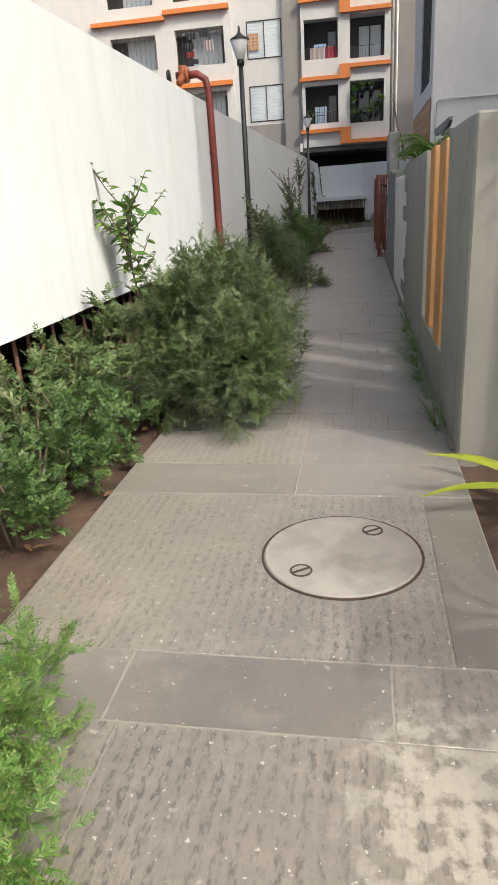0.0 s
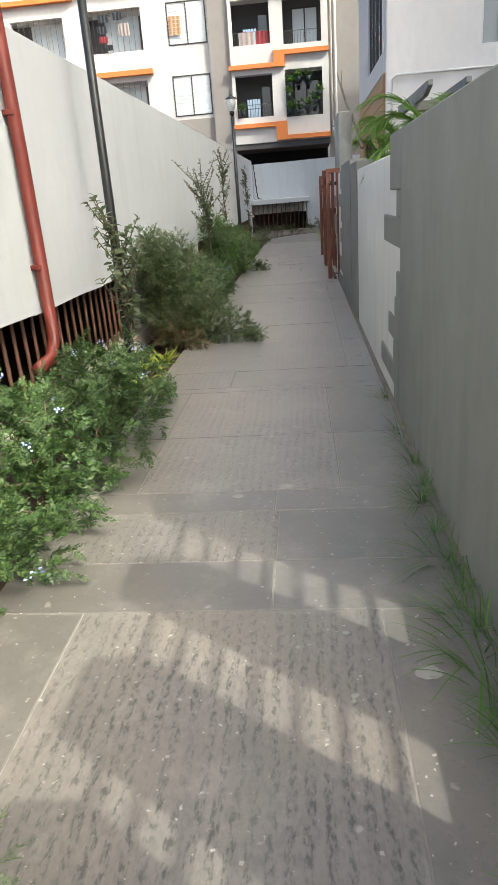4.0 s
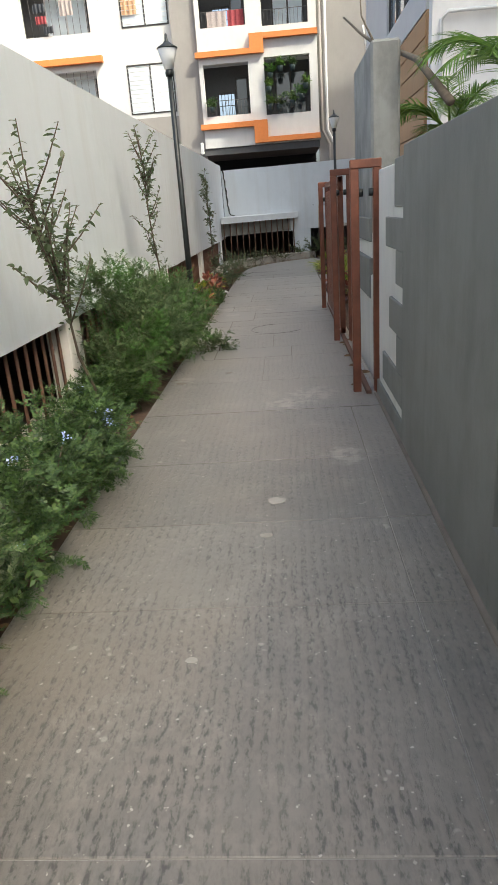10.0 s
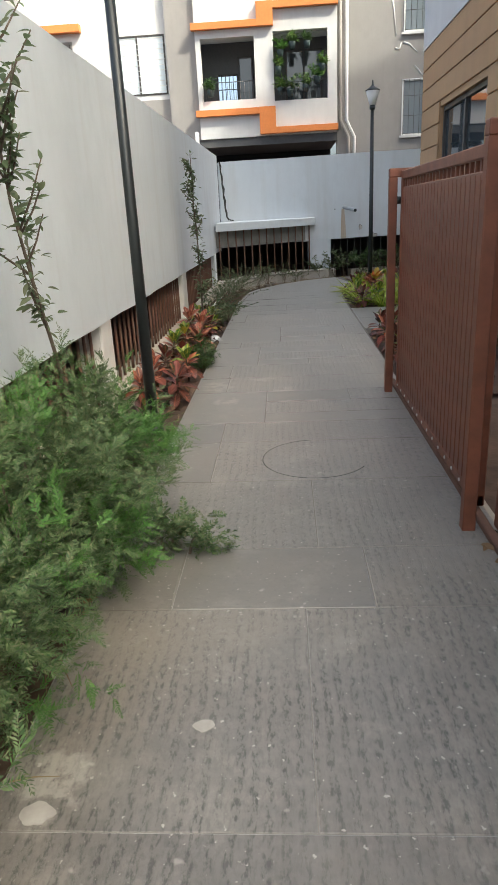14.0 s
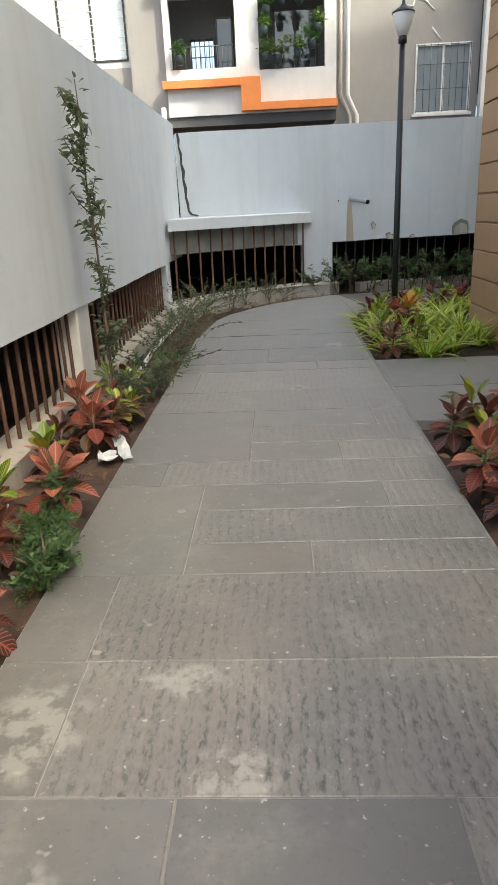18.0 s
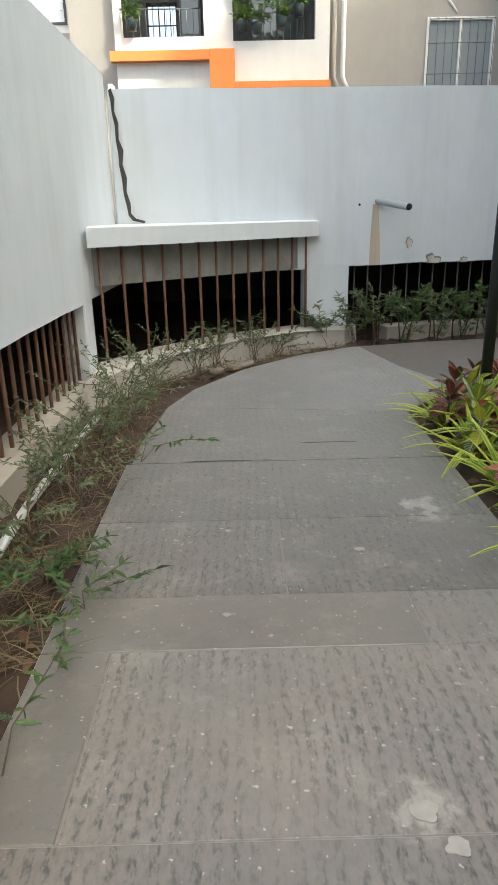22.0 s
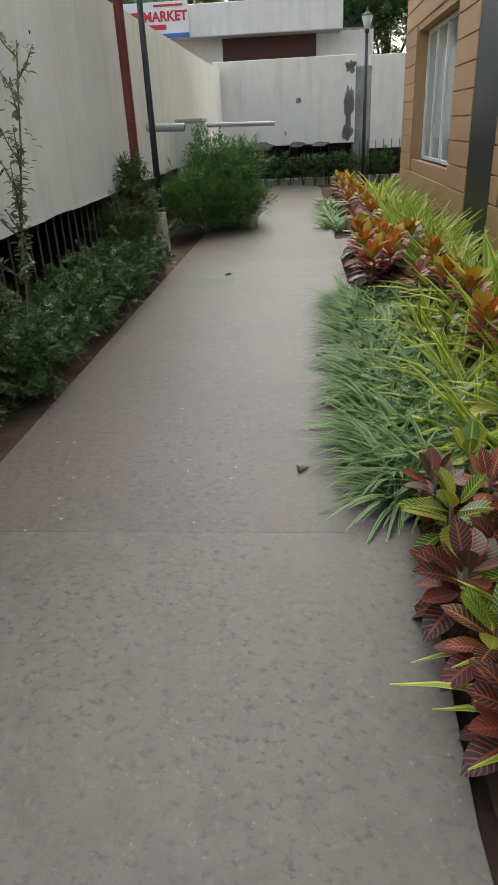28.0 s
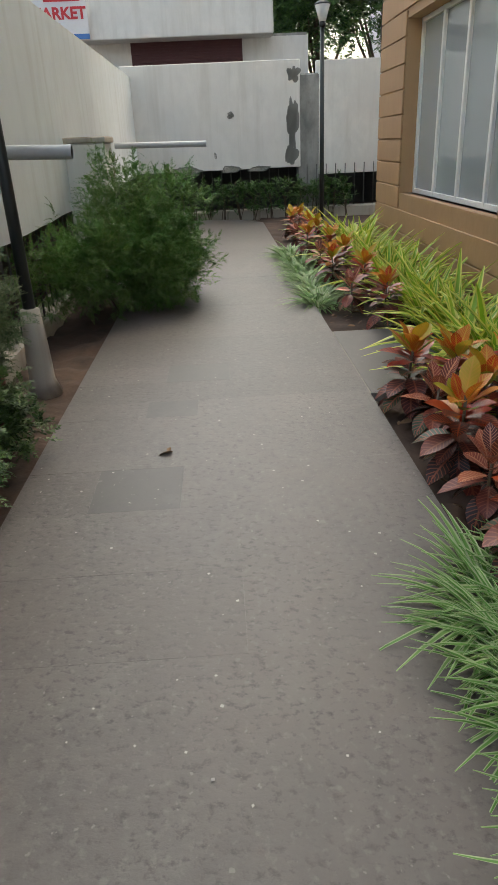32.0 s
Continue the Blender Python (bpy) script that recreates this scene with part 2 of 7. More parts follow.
def leafy(name, colours, gloss=0.45, through_light=0.3, veins=None, stripe=None, lay=1.0):
    """Leaves: each leaf takes its own tone out of colours; veins or a pale margin by the leaf's own map."""
    m, t, p = nodes(name)
    geo = t.nodes.new("ShaderNodeNewGeometry")
    stops = [(k / (len(colours) if veins else max(1, len(colours) - 1)), c) for k, c in enumerate(colours)]
    col = ramp(t, geo.outputs["Random Per Island"], stops)
    if veins:
        col.node.color_ramp.interpolation = "CONSTANT"
    uv = t.nodes.new("ShaderNodeTexCoord")
    if veins or stripe:
        parts = t.nodes.new("ShaderNodeSeparateXYZ")
        t.links.new(uv.outputs["UV"], parts.inputs["Vector"])
        away = t.nodes.new("ShaderNodeMath")
        away.operation = "ABSOLUTE"
        t.links.new(parts.outputs["X"], away.inputs[0])
        if veins:
            line = t.nodes.new("ShaderNodeMath")
            line.operation = "MULTIPLY_ADD"
            line.inputs[1].default_value = -0.22
            t.links.new(away.outputs[0], line.inputs[0])
            t.links.new(parts.outputs["Y"], line.inputs[2])
            sine = t.nodes.new("ShaderNodeMath")
            sine.operation = "SINE"
            mul = t.nodes.new("ShaderNodeMath")
            mul.operation = "MULTIPLY"
            mul.inputs[1].default_value = 62.0
            t.links.new(line.outputs[0], mul.inputs[0])
            t.links.new(mul.outputs[0], sine.inputs[0])
            side = ramp(t, sine.outputs[0], [(0.5, (0, 0, 0)), (0.85, (0.8,) * 3)])
            mid = ramp(t, away.outputs[0], [(0.05, (1, 1, 1)), (0.14, (0, 0, 0))])
            col = blend(t, blend(t, 1.0, side, mid, "LIGHTEN"), col, veins)
        if stripe:
            col = blend(t, ramp(t, away.outputs[0], [(0.45, (0, 0, 0)), (0.6, (1, 1, 1))]), col, stripe)
    spots = grain(t, uv.outputs["Object"], 9.0, 3)
    col = blend(t, spots, tint2(t, col, 0.72), col)
    t.links.new(col, p.inputs["Base Color"])
    p.inputs["Roughness"].default_value = gloss
    p.inputs["Specular IOR Level"].default_value = 0.4
    glow = t.nodes.new("ShaderNodeBsdfTranslucent")
    t.links.new(col, glow.inputs["Color"])
    mix = t.nodes.new("ShaderNodeMixShader")
    mix.inputs[0].default_value = through_light
    t.links.new(p.outputs[0], mix.inputs[1])
    t.links.new(glow.outputs[0], mix.inputs[2])
    t.links.new(mix.outputs[0], t.nodes["Material Output"].inputs["Surface"])
    return m


def tint2(t, col, k):
    return blend(t, 1.0, col, (k, k, k), "MULTIPLY")


def glassy(name, colour, rough=0.03):
    m, t, p = nodes(name)
    p.inputs["Base Color"].default_value = (*colour, 1)
    p.inputs["Roughness"].default_value = rough
    p.inputs["Transmission Weight"].default_value = 0.0
    p.inputs["Specular IOR Level"].default_value = 0.9
    return m


WHITE = plaster("white_render", (0.62, 0.655, 0.675), (0.49, 0.49, 0.47), 0.55)
WHITE_MID = plaster("weathered_white_render", (0.68, 0.71, 0.72), (0.45, 0.44, 0.40), 0.6, mottle=0.06)
WHITE_OLD = plaster("old_white_render", (0.735, 0.71, 0.66), (0.46, 0.42, 0.35), 0.5, mottle=0.08)
GREY = plaster("grey_render", (0.24, 0.236, 0.212), (0.15, 0.146, 0.13), 0.5, 0.8, 0.5, mottle=0.14)
CONCRETE = plaster("bare_concrete", (0.34, 0.335, 0.31), (0.17, 0.17, 0.155), 0.8, 0.9, 0.9, 30.0, 0.34)
KERB = plaster("rough_kerb", (0.44, 0.395, 0.33), (0.20, 0.145, 0.10), 0.8, 0.95, 1.0, 22.0)
FACADE_WHITE = plaster("facade_white", (0.63, 0.62, 0.60), (0.48, 0.47, 0.44), 0.3)
FACADE_GREY = plaster("facade_taupe", (0.30, 0.28, 0.262), (0.235, 0.22, 0.205), 0.25)
FACADE_PALE = plaster("facade_pale_grey", (0.6, 0.6, 0.59), (0.49, 0.485, 0.465), 0.25)
ORANGE = plain("orange_band", (0.66, 0.215, 0.055), 0.7, wear=0.08)
OCHRE = plaster("ochre_render", (0.43, 0.23, 0.088), (0.27, 0.14, 0.055), 0.4, 0.85, 0.7, 24.0, 0.12)
SIDING = plaster("tan_siding", (0.40, 0.24, 0.12), (0.26, 0.155, 0.08), 0.3, 0.7, 0.8, 12.0)
# Near-black stand-in for deep shade: undercroft back, pipe ends, small wall holes.
DARK = plain("void_shade", (0.012, 0.012, 0.013), 0.9, wear=0.1, relief=0)
# Dark grey that puts shade into recesses: balconies, undercroft, behind the vents.
SHADE = plain("recess_shade", (0.10, 0.10, 0.10), 0.9)
BLACK = plain("black_paint", (0.012, 0.016, 0.016), 0.42, wear=0.2)
GATE = plain("brown_red_paint", (0.215, 0.07, 0.036), 0.5, wear=0.35, scale=9.0)
RUST = plain("rusty_bars", (0.17, 0.085, 0.055), 0.8, wear=0.3, scale=10.0)
PIPE_RED = plain("red_pipe_paint", (0.21, 0.04, 0.028), 0.45, wear=0.3, scale=6.0)
BRASS = plain("orange_valve", (0.36, 0.10, 0.03), 0.45, wear=0.25)
PIPE_GREY = plain("grey_plastic_pipe", (0.36, 0.37, 0.37), 0.45, wear=0.1)
PIPE_WHITE = plain("white_plastic_pipe", (0.66, 0.66, 0.64), 0.45, wear=0.06)
LAMP_GLASS = plain("milky_lamp_glass", (0.72, 0.73, 0.72), 0.25, wear=0.03, relief=0)
PANE = glassy("window_pane", (0.20, 0.23, 0.25))
PANE_DARK = glassy("dark_pane", (0.05, 0.06, 0.065))
BLIND = plain("pale_blind", (0.74, 0.81, 0.84), 0.6, wear=0.04)
FRAME_WHITE = plain("white_frame", (0.72, 0.72, 0.70), 0.4, wear=0.05)
FRAME_DARK = plain("dark_frame", (0.05, 0.045, 0.04), 0.5)
CLADDING = plain("black_cladding", (0.006, 0.0075, 0.01), 0.4, wear=0.15)
RAIL = plain("grey_railing", (0.10, 0.10, 0.10), 0.5)
SOIL = plaster("red_soil", (0.09, 0.055, 0.038), (0.03, 0.02, 0.015), 0.95, 1.0, 2.0, 22.0, 0.35)
MORTAR = plain("pale_joint", (0.25, 0.23, 0.2), 0.9, wear=0.2, scale=20.0)
LID = plaster("beige_lid", (0.29, 0.27, 0.245), (0.17, 0.152, 0.135), 0.9, 0.8, 0.9, 26.0, 0.24)
IRON = plain("rusty_ring", (0.055, 0.032, 0.025), 0.8, wear=0.3)
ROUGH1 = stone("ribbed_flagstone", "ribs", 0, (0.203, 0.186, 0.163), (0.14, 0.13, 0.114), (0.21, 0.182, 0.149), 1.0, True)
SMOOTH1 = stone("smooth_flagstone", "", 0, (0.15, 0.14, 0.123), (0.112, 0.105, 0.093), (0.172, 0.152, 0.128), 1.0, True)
# Second-leg stones: pitted or smooth, in darker tones than the first leg's.
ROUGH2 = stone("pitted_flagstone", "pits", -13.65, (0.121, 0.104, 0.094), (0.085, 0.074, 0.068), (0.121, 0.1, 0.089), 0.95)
# Darker, duller copy of the ribbed stone, lowered against strong light at the bend.
ROUGH3 = stone("toned_ribbed_flagstone", "ribs", 0, (0.148, 0.136, 0.121), (0.105, 0.098, 0.087), (0.15, 0.133, 0.113), 1.0, True, True)
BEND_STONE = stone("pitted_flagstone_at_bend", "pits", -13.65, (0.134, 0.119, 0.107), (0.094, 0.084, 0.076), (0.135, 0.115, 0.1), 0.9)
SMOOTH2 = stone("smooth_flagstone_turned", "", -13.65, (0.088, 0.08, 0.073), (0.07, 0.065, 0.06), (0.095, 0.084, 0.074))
BARK = plain("bark", (0.15, 0.115, 0.08), 0.9, wear=0.3, scale=20.0, relief=0.5)
TWIG = plain("dry_twig", (0.24, 0.17, 0.11), 0.9, wear=0.3, scale=20.0)
FERNY = leafy("feathery_leaf", [(0.04, 0.085, 0.026), (0.075, 0.14, 0.042), (0.12, 0.18, 0.062), (0.20, 0.22, 0.11), (0.075, 0.16, 0.038)], 0.55, 0.07)
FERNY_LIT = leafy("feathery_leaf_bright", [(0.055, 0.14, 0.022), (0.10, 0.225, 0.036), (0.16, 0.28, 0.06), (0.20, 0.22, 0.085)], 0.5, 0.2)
# Lighter leaf tone that also paints the lit patches on two bushes.
FERNY_PALE = leafy("feathery_leaf_pale", [(0.055, 0.155, 0.024), (0.09, 0.22, 0.038), (0.14, 0.26, 0.058)], 0.5, 0.2)
SHRUB = leafy("shrub_leaf", [(0.028, 0.06, 0.018), (0.052, 0.11, 0.028), (0.088, 0.16, 0.04), (0.13, 0.19, 0.06)], 0.45, 0.18)
SHRUB_DARK = leafy("dark_shrub_leaf", [(0.032, 0.075, 0.025), (0.06, 0.13, 0.036), (0.10, 0.19, 0.05), (0.15, 0.24, 0.065)], 0.45, 0.15)
SAPLING = leafy("sapling_leaf", [(0.10, 0.15, 0.065), (0.17, 0.22, 0.11), (0.28, 0.31, 0.19)], 0.45, 0.45)
CROTON_RED = leafy("croton_leaf_red", [(0.10, 0.03, 0.025), (0.30, 0.07, 0.045), (0.11, 0.06, 0.03), (0.42, 0.12, 0.065), (0.16, 0.04, 0.03), (0.06, 0.05, 0.025)], 0.4, 0.2, (0.64, 0.29, 0.17))
CROTON_GREEN = leafy("croton_leaf_green", [(0.05, 0.17, 0.025), (0.13, 0.28, 0.03), (0.32, 0.33, 0.04), (0.06, 0.12, 0.025)], 0.32, 0.25, (0.58, 0.52, 0.08))
CROTON_ORANGE = leafy("croton_leaf_orange", [(0.07, 0.018, 0.014), (0.40, 0.03, 0.018), (0.48, 0.07, 0.02), (0.14, 0.02, 0.015), (0.46, 0.16, 0.022), (0.22, 0.025, 0.018)], 0.35, 0.22, (0.44, 0.09, 0.025))
CROTON_FLAME = leafy("croton_leaf_flame", [(0.50, 0.04, 0.02), (0.56, 0.17, 0.02), (0.52, 0.36, 0.03), (0.30, 0.36, 0.035), (0.56, 0.09, 0.02), (0.44, 0.38, 0.04)], 0.4, 0.3, (0.62, 0.36, 0.05))
CROTON_DARK = leafy("croton_leaf_dark", [(0.045, 0.02, 0.016), (0.11, 0.028, 0.022), (0.17, 0.036, 0.026), (0.04, 0.06, 0.025)], 0.42, 0.15, (0.32, 0.09, 0.05))
STRAP = leafy("striped_strap_leaf", [(0.15, 0.33, 0.018), (0.25, 0.43, 0.025), (0.36, 0.48, 0.035)], 0.36, 0.35, None, (0.66, 0.64, 0.13))
GRASS = leafy("tuft_leaf", [(0.075, 0.20, 0.03), (0.12, 0.29, 0.05), (0.17, 0.345, 0.075), (0.24, 0.40, 0.12)], 0.42, 0.35, None, (0.40, 0.50, 0.25))
PALM = leafy("palm_leaf", [(0.08, 0.17, 0.025), (0.15, 0.29, 0.045), (0.26, 0.38, 0.08)], 0.4, 0.4)
PETAL = plain("pale_blue_petal", (0.36, 0.44, 0.76), 0.6, wear=0.08, relief=0)
LITTER = leafy("dead_leaf", [(0.13, 0.07, 0.035), (0.22, 0.13, 0.06), (0.08, 0.05, 0.035)], 0.8, 0.05)
PAPER = plain("white_litter", (0.60, 0.60, 0.58), 0.7, wear=0.1)
SPLASH = plain("spilt_cement", (0.42, 0.39, 0.35), 0.95, wear=0.2, scale=18.0)
SIGN_WHITE = plain("sign_white", (0.72, 0.70, 0.68), 0.6, wear=0.04, relief=0)
SIGN_RED = plain("sign_red", (0.55, 0.03, 0.04), 0.6, wear=0.05, relief=0)
SIGN_BLUE = plain("sign_blue", (0.05, 0.16, 0.42), 0.6, wear=0.05, relief=0)
SHUTTER = plain("maroon_shutter", (0.085, 0.022, 0.022), 0.6, wear=0.15)
CLOTH_A = plain("patterned_cloth", (0.42, 0.36, 0.34), 0.9, wear=0.35, scale=30.0)
CLOTH_B = plain("red_cloth", (0.30, 0.05, 0.06), 0.9, wear=0.3, scale=25.0)
CLOTH_C = plain("dark_cloth", (0.035, 0.04, 0.05), 0.9)
CLOTH_D = plain("orange_cloth", (0.55, 0.34, 0.20), 0.9)
KERB_PALE = plaster("pale_rough_kerb", (0.52, 0.49, 0.43), (0.22, 0.19, 0.16), 0.9, 0.95, 1.4, 14.0)
# White paint, lightened and warmed to make up for light this wall misses.
NEAR_WHITE = plaster("pale_house_wall", (0.80, 0.78, 0.75), (0.62, 0.60, 0.56), 0.2)
STRAW = leafy("dry_grass_blade", [(0.22, 0.15, 0.08), (0.30, 0.23, 0.13), (0.14, 0.09, 0.05), (0.16, 0.17, 0.07)], 0.8, 0.15)
POT = plain("dark_pot", (0.03, 0.05, 0.05), 0.6)


# ---------------------------------------------------------------- mesh tools
def mesh_of(name, verts, faces, mat, smooth=False):
    me = bpy.data.meshes.new(name)
    me.from_pydata([tuple(v) for v in verts], [], faces)
    me.update()
    if mat:
        me.materials.append(mat)
    if smooth:
        me.polygons.foreach_set("use_smooth", [True] * len(me.polygons))
    return me


def part(name, me, parent=None, label=""):
    ob = new(name, me)
    ob.parent = parent
    if label:
        ob["label"] = label
    return ob


def thing(name, label, category, at=(0, 0, 0), group="", kind="", turn=0.0):
    ob = new(name)
    ob.empty_display_size = 0.1
    ob.matrix_basis = pose(*at, 0, 0, turn)
    return tagged(ob, label, category, group, kind)


def structure(name, me, label, category, turn=0.0):
    ob = new(name, me)
    ob.matrix_basis = pose(0, 0, 0, 0, 0, turn)
    return tagged(ob, label, category, "", "structure")


def block(x0, x1, y0, y1, z0, z1, mat, soft=0.008, name="block"):
    """A box with softened edges."""
    bm = bmesh.new()
    bmesh.ops.create_cube(bm, size=1.0)
    for v in bm.verts:
        v.co = ((x0 + x1) / 2 + v.co.x * (x1 - x0), (y0 + y1) / 2 + v.co.y * (y1 - y0), (z0 + z1) / 2 + v.co.z * (z1 - z0))
    soft = min(soft, 0.3 * min(abs(x1 - x0), abs(y1 - y0), abs(z1 - z0)))
    if soft > 0.0005:
        bmesh.ops.bevel(bm, geom=bm.edges[:], offset=soft, segments=1, profile=0.7, affect="EDGES")
    me = bpy.data.meshes.new(name)
    bmesh.ops.recalc_face_normals(bm, faces=bm.faces[:])
    bm.to_mesh(me)
    bm.free()
    me.materials.append(mat)
    return me


def blocks(rows, mat, soft=0.01, name="blocks"):
    """Several boxes in one mesh, for one wall."""
    bm = bmesh.new()
    for x0, x1, y0, y1, z0, z1 in rows:
        made = bmesh.ops.create_cube(bm, size=1.0)["verts"]
        for v in made:
            v.co = ((x0 + x1) / 2 + v.co.x * (x1 - x0), (y0 + y1) / 2 + v.co.y * (y1 - y0), (z0 + z1) / 2 + v.co.z * (z1 - z0))
    if soft:
        bmesh.ops.bevel(bm, geom=bm.edges[:], offset=soft, segments=1, profile=0.7, affect="EDGES")
    bmesh.ops.recalc_face_normals(bm, faces=bm.faces[:])
    me = bpy.data.meshes.new(name)
    bm.to_mesh(me)
    bm.free()
    me.materials.append(mat)
    return me


def prism(outline, z0, z1, mat, name="prism", soft=0.0):
    """An upright solid on a plan outline."""
    bm = bmesh.new()
    low = [bm.verts.new((x, y, z0)) for x, y in outline]
    top = [bm.verts.new((x, y, z1)) for x, y in outline]
    n = len(outline)
    bm.faces.new(top)
    bm.faces.new(low[::-1])
    for k in range(n):
        bm.faces.new((low[k], low[(k + 1) % n], top[(k + 1) % n], top[k]))
    if soft:
        bmesh.ops.bevel(bm, geom=[e for e in bm.edges if abs(e.verts[0].co.z - z1) < 1e-5 and abs(e.verts[1].co.z - z1) < 1e-5], offset=soft, segments=1, affect="EDGES")
    bmesh.ops.recalc_face_normals(bm, faces=bm.faces[:])
    me = bpy.data.meshes.new(name)
    bm.to_mesh(me)
    bm.free()
    me.materials.append(mat)
    return me


def tube(points, radius, mat, sides=10, name="tube", taper=1.0, cap=True):
    """A round bar along points; radius shrinks to radius * taper."""
    pts = [Vector(p) for p in points]
    verts, faces, n = [], [], len(pts)
    side = None
    for k, p in enumerate(pts):
        d = (pts[min(k + 1, n - 1)] - pts[max(k - 1, 0)]).normalized()
        if side is None:
            side = d.orthogonal().normalized()
        side = (side - d * side.dot(d)).normalized()
        other = d.cross(side)
        r = radius * (1 + (taper - 1) * k / max(1, n - 1))
        for j in range(sides):
            a = 2 * math.pi * j / sides
            verts.append(p + side * math.cos(a) * r + other * math.sin(a) * r)
    for k in range(n - 1):
        for j in range(sides):
            a, b = k * sides + j, k * sides + (j + 1) % sides
            faces.append((a, b, b + sides, a + sides))
    if cap:
        faces.append(tuple(range(sides))[::-1])
        faces.append(tuple(range((n - 1) * sides, n * sides)))
    return mesh_of(name, verts, faces, mat, True)


def turned(profile, mat, sides=20, name="turned", smooth=True, ring=False):
    """A body of revolution about z from (radius, height) pairs."""
    verts, faces = [], []
    for r, z in profile:
        for j in range(sides):
            a = 2 * math.pi * j / sides
            verts.append((r * math.cos(a), r * math.sin(a), z))
    for k in range(len(profile) - 1):
        for j in range(sides):
            a, b = k * sides + j, k * sides + (j + 1) % sides
            faces.append((a, b, b + sides, a + sides))
    if ring:
        k = (len(profile) - 1) * sides
        faces += [(k + j, k + (j + 1) % sides, (j + 1) % sides, j) for j in range(sides)]
    else:
        faces.append(tuple(range(sides))[::-1])
        faces.append(tuple(range((len(profile) - 1) * sides, len(profile) * sides)))
    return mesh_of(name, verts, faces, mat, smooth)


class Leaves:
    """Gathers many copies of small leaf shapes into one mesh."""

    def __init__(self):
        self.v, self.f, self.uv, self.n = [], [], [], 0

    def add(self, shape, mats):
        verts, quads, uv = shape
        mats = np.asarray(mats)
        k = len(mats)
        if not k:
            return
        out = np.einsum("nij,vj->nvi", mats[:, :3, :3], verts) + mats[:, None, :3, 3]
        self.v.append(out.reshape(-1, 3))
        self.f.append((quads[None] + (np.arange(k) * len(verts))[:, None, None]).reshape(-1, 4) + self.n)
        self.uv.append(np.tile(uv[quads].reshape(-1, 2), (k, 1)))
        self.n += k * len(verts)

    def mesh(self, name, mat):
        v, f, uv = np.concatenate(self.v), np.concatenate(self.f), np.concatenate(self.uv)
        me = bpy.data.meshes.new(name)
        me.vertices.add(len(v))
        me.vertices.foreach_set("co", v.astype(np.float32).ravel())
        me.loops.add(f.size)
        me.loops.foreach_set("vertex_index", f.astype(np.int32).ravel())
        me.polygons.add(len(f))
        me.polygons.foreach_set("loop_start", np.arange(0, f.size, 4, dtype=np.int32))
        me.polygons.foreach_set("loop_total", np.full(len(f), 4, dtype=np.int32))
        layer = me.uv_layers.new(name="leaf")
        layer.data.foreach_set("uv", uv.astype(np.float32).ravel())
        me.update(calc_edges=True)
        me.validate()
        me.materials.append(mat)
        return me


def blade(width, droop, segs=4, fold=0.25, shape="strap", cup=0.0):
    """One leaf of length 1 along +y, drooping towards its tip; uv x: -1..1 across, y along."""
    verts, uv, quads = [], [], []
    for k in range(segs + 1):
        s = k / segs
        w = {"broad": math.sin(math.pi * (0.03 + 0.97 * s) ** 1.1) ** 0.75 if s < 1 else 0.0, "strap": (1 - s ** 2.2) ** 0.7 * (0.75 + 0.25 * min(1, s * 5)), "oval": math.sin(math.pi * (0.06 + 0.94 * s) ** 0.85) ** 0.8 if s < 1 else 0.0}[shape] * width / 2
        w = max(w, 0.004)
        y, z = s * (1 - 0.18 * droop * s), -droop * s * s * 0.55
        verts += [(-w, y, z + fold * w), (0, y, z), (w, y, z + fold * w)]
        uv += [(-1, s), (0, s), (1, s)]
    for k in range(segs):
        a = 3 * k
        quads += [(a, a + 1, a + 4, a + 3), (a + 1, a + 2, a + 5, a + 4)]
    return np.array(verts), np.array(quads), np.array(uv, float)


def leaflet(width=0.4):
    v = np.array([(0, 0, 0), (width / 2, 0.45, 0.05), (0, 1, -0.05), (-width / 2, 0.45, 0.05)], float)
    return v, np.array([(0, 1, 2, 3)]), np.array([(0, 0), (1, 0.5), (0, 1), (-1, 0.5)], float)


def spray(pairs=8, size=0.24, width=0.32, spread=52, droop=0.25, seed=1):
    """A feathery leaf of length 1: pairs of leaflets along a thin stalk."""
    rnd = random.Random(seed)
    verts, quads, uv = [], [], []

    def put(m, shape):
        base = len(verts)
        for p, q in zip(shape[0], shape[2]):
            verts.append(tuple(m @ Vector(p)))
            uv.append(tuple(q))
        quads.extend(tuple(base + i for i in q) for q in shape[1])

    one = leaflet(width)
    for k in range(pairs):
        s = 0.12 + 0.84 * k / (pairs - 1)
        for side in (-1, 1):
            length = size * (0.65 + 0.7 * math.sin(math.pi * min(1, s * 0.9 + 0.1))) * rnd.uniform(0.8, 1.2)
            m = Matrix.Translation((0, s, -droop * s * s)) @ Euler((rnd.uniform(-0.35, 0.25), rnd.uniform(-0.4, 0.4), -side * radians(spread + rnd.uniform(-12, 12)))).to_matrix().to_4x4() @ Matrix.Scale(length, 4)
            put(m, one)
    put(Matrix.Translation((0, 0.95, -droop)) @ Matrix.Scale(size, 4), one)
    for k in range(3):
        s0, s1 = k / 3, (k + 1) / 3
        base = len(verts)
        for s in (s0, s1):
            verts.extend([(-0.008, s, -droop * s * s), (0.008, s, -droop * s * s)])
            uv.extend([(0, s), (0, s)])
        quads.append((base, base + 1, base + 3, base + 2))
    return np.array(verts), np.array(quads), np.array(uv, float)


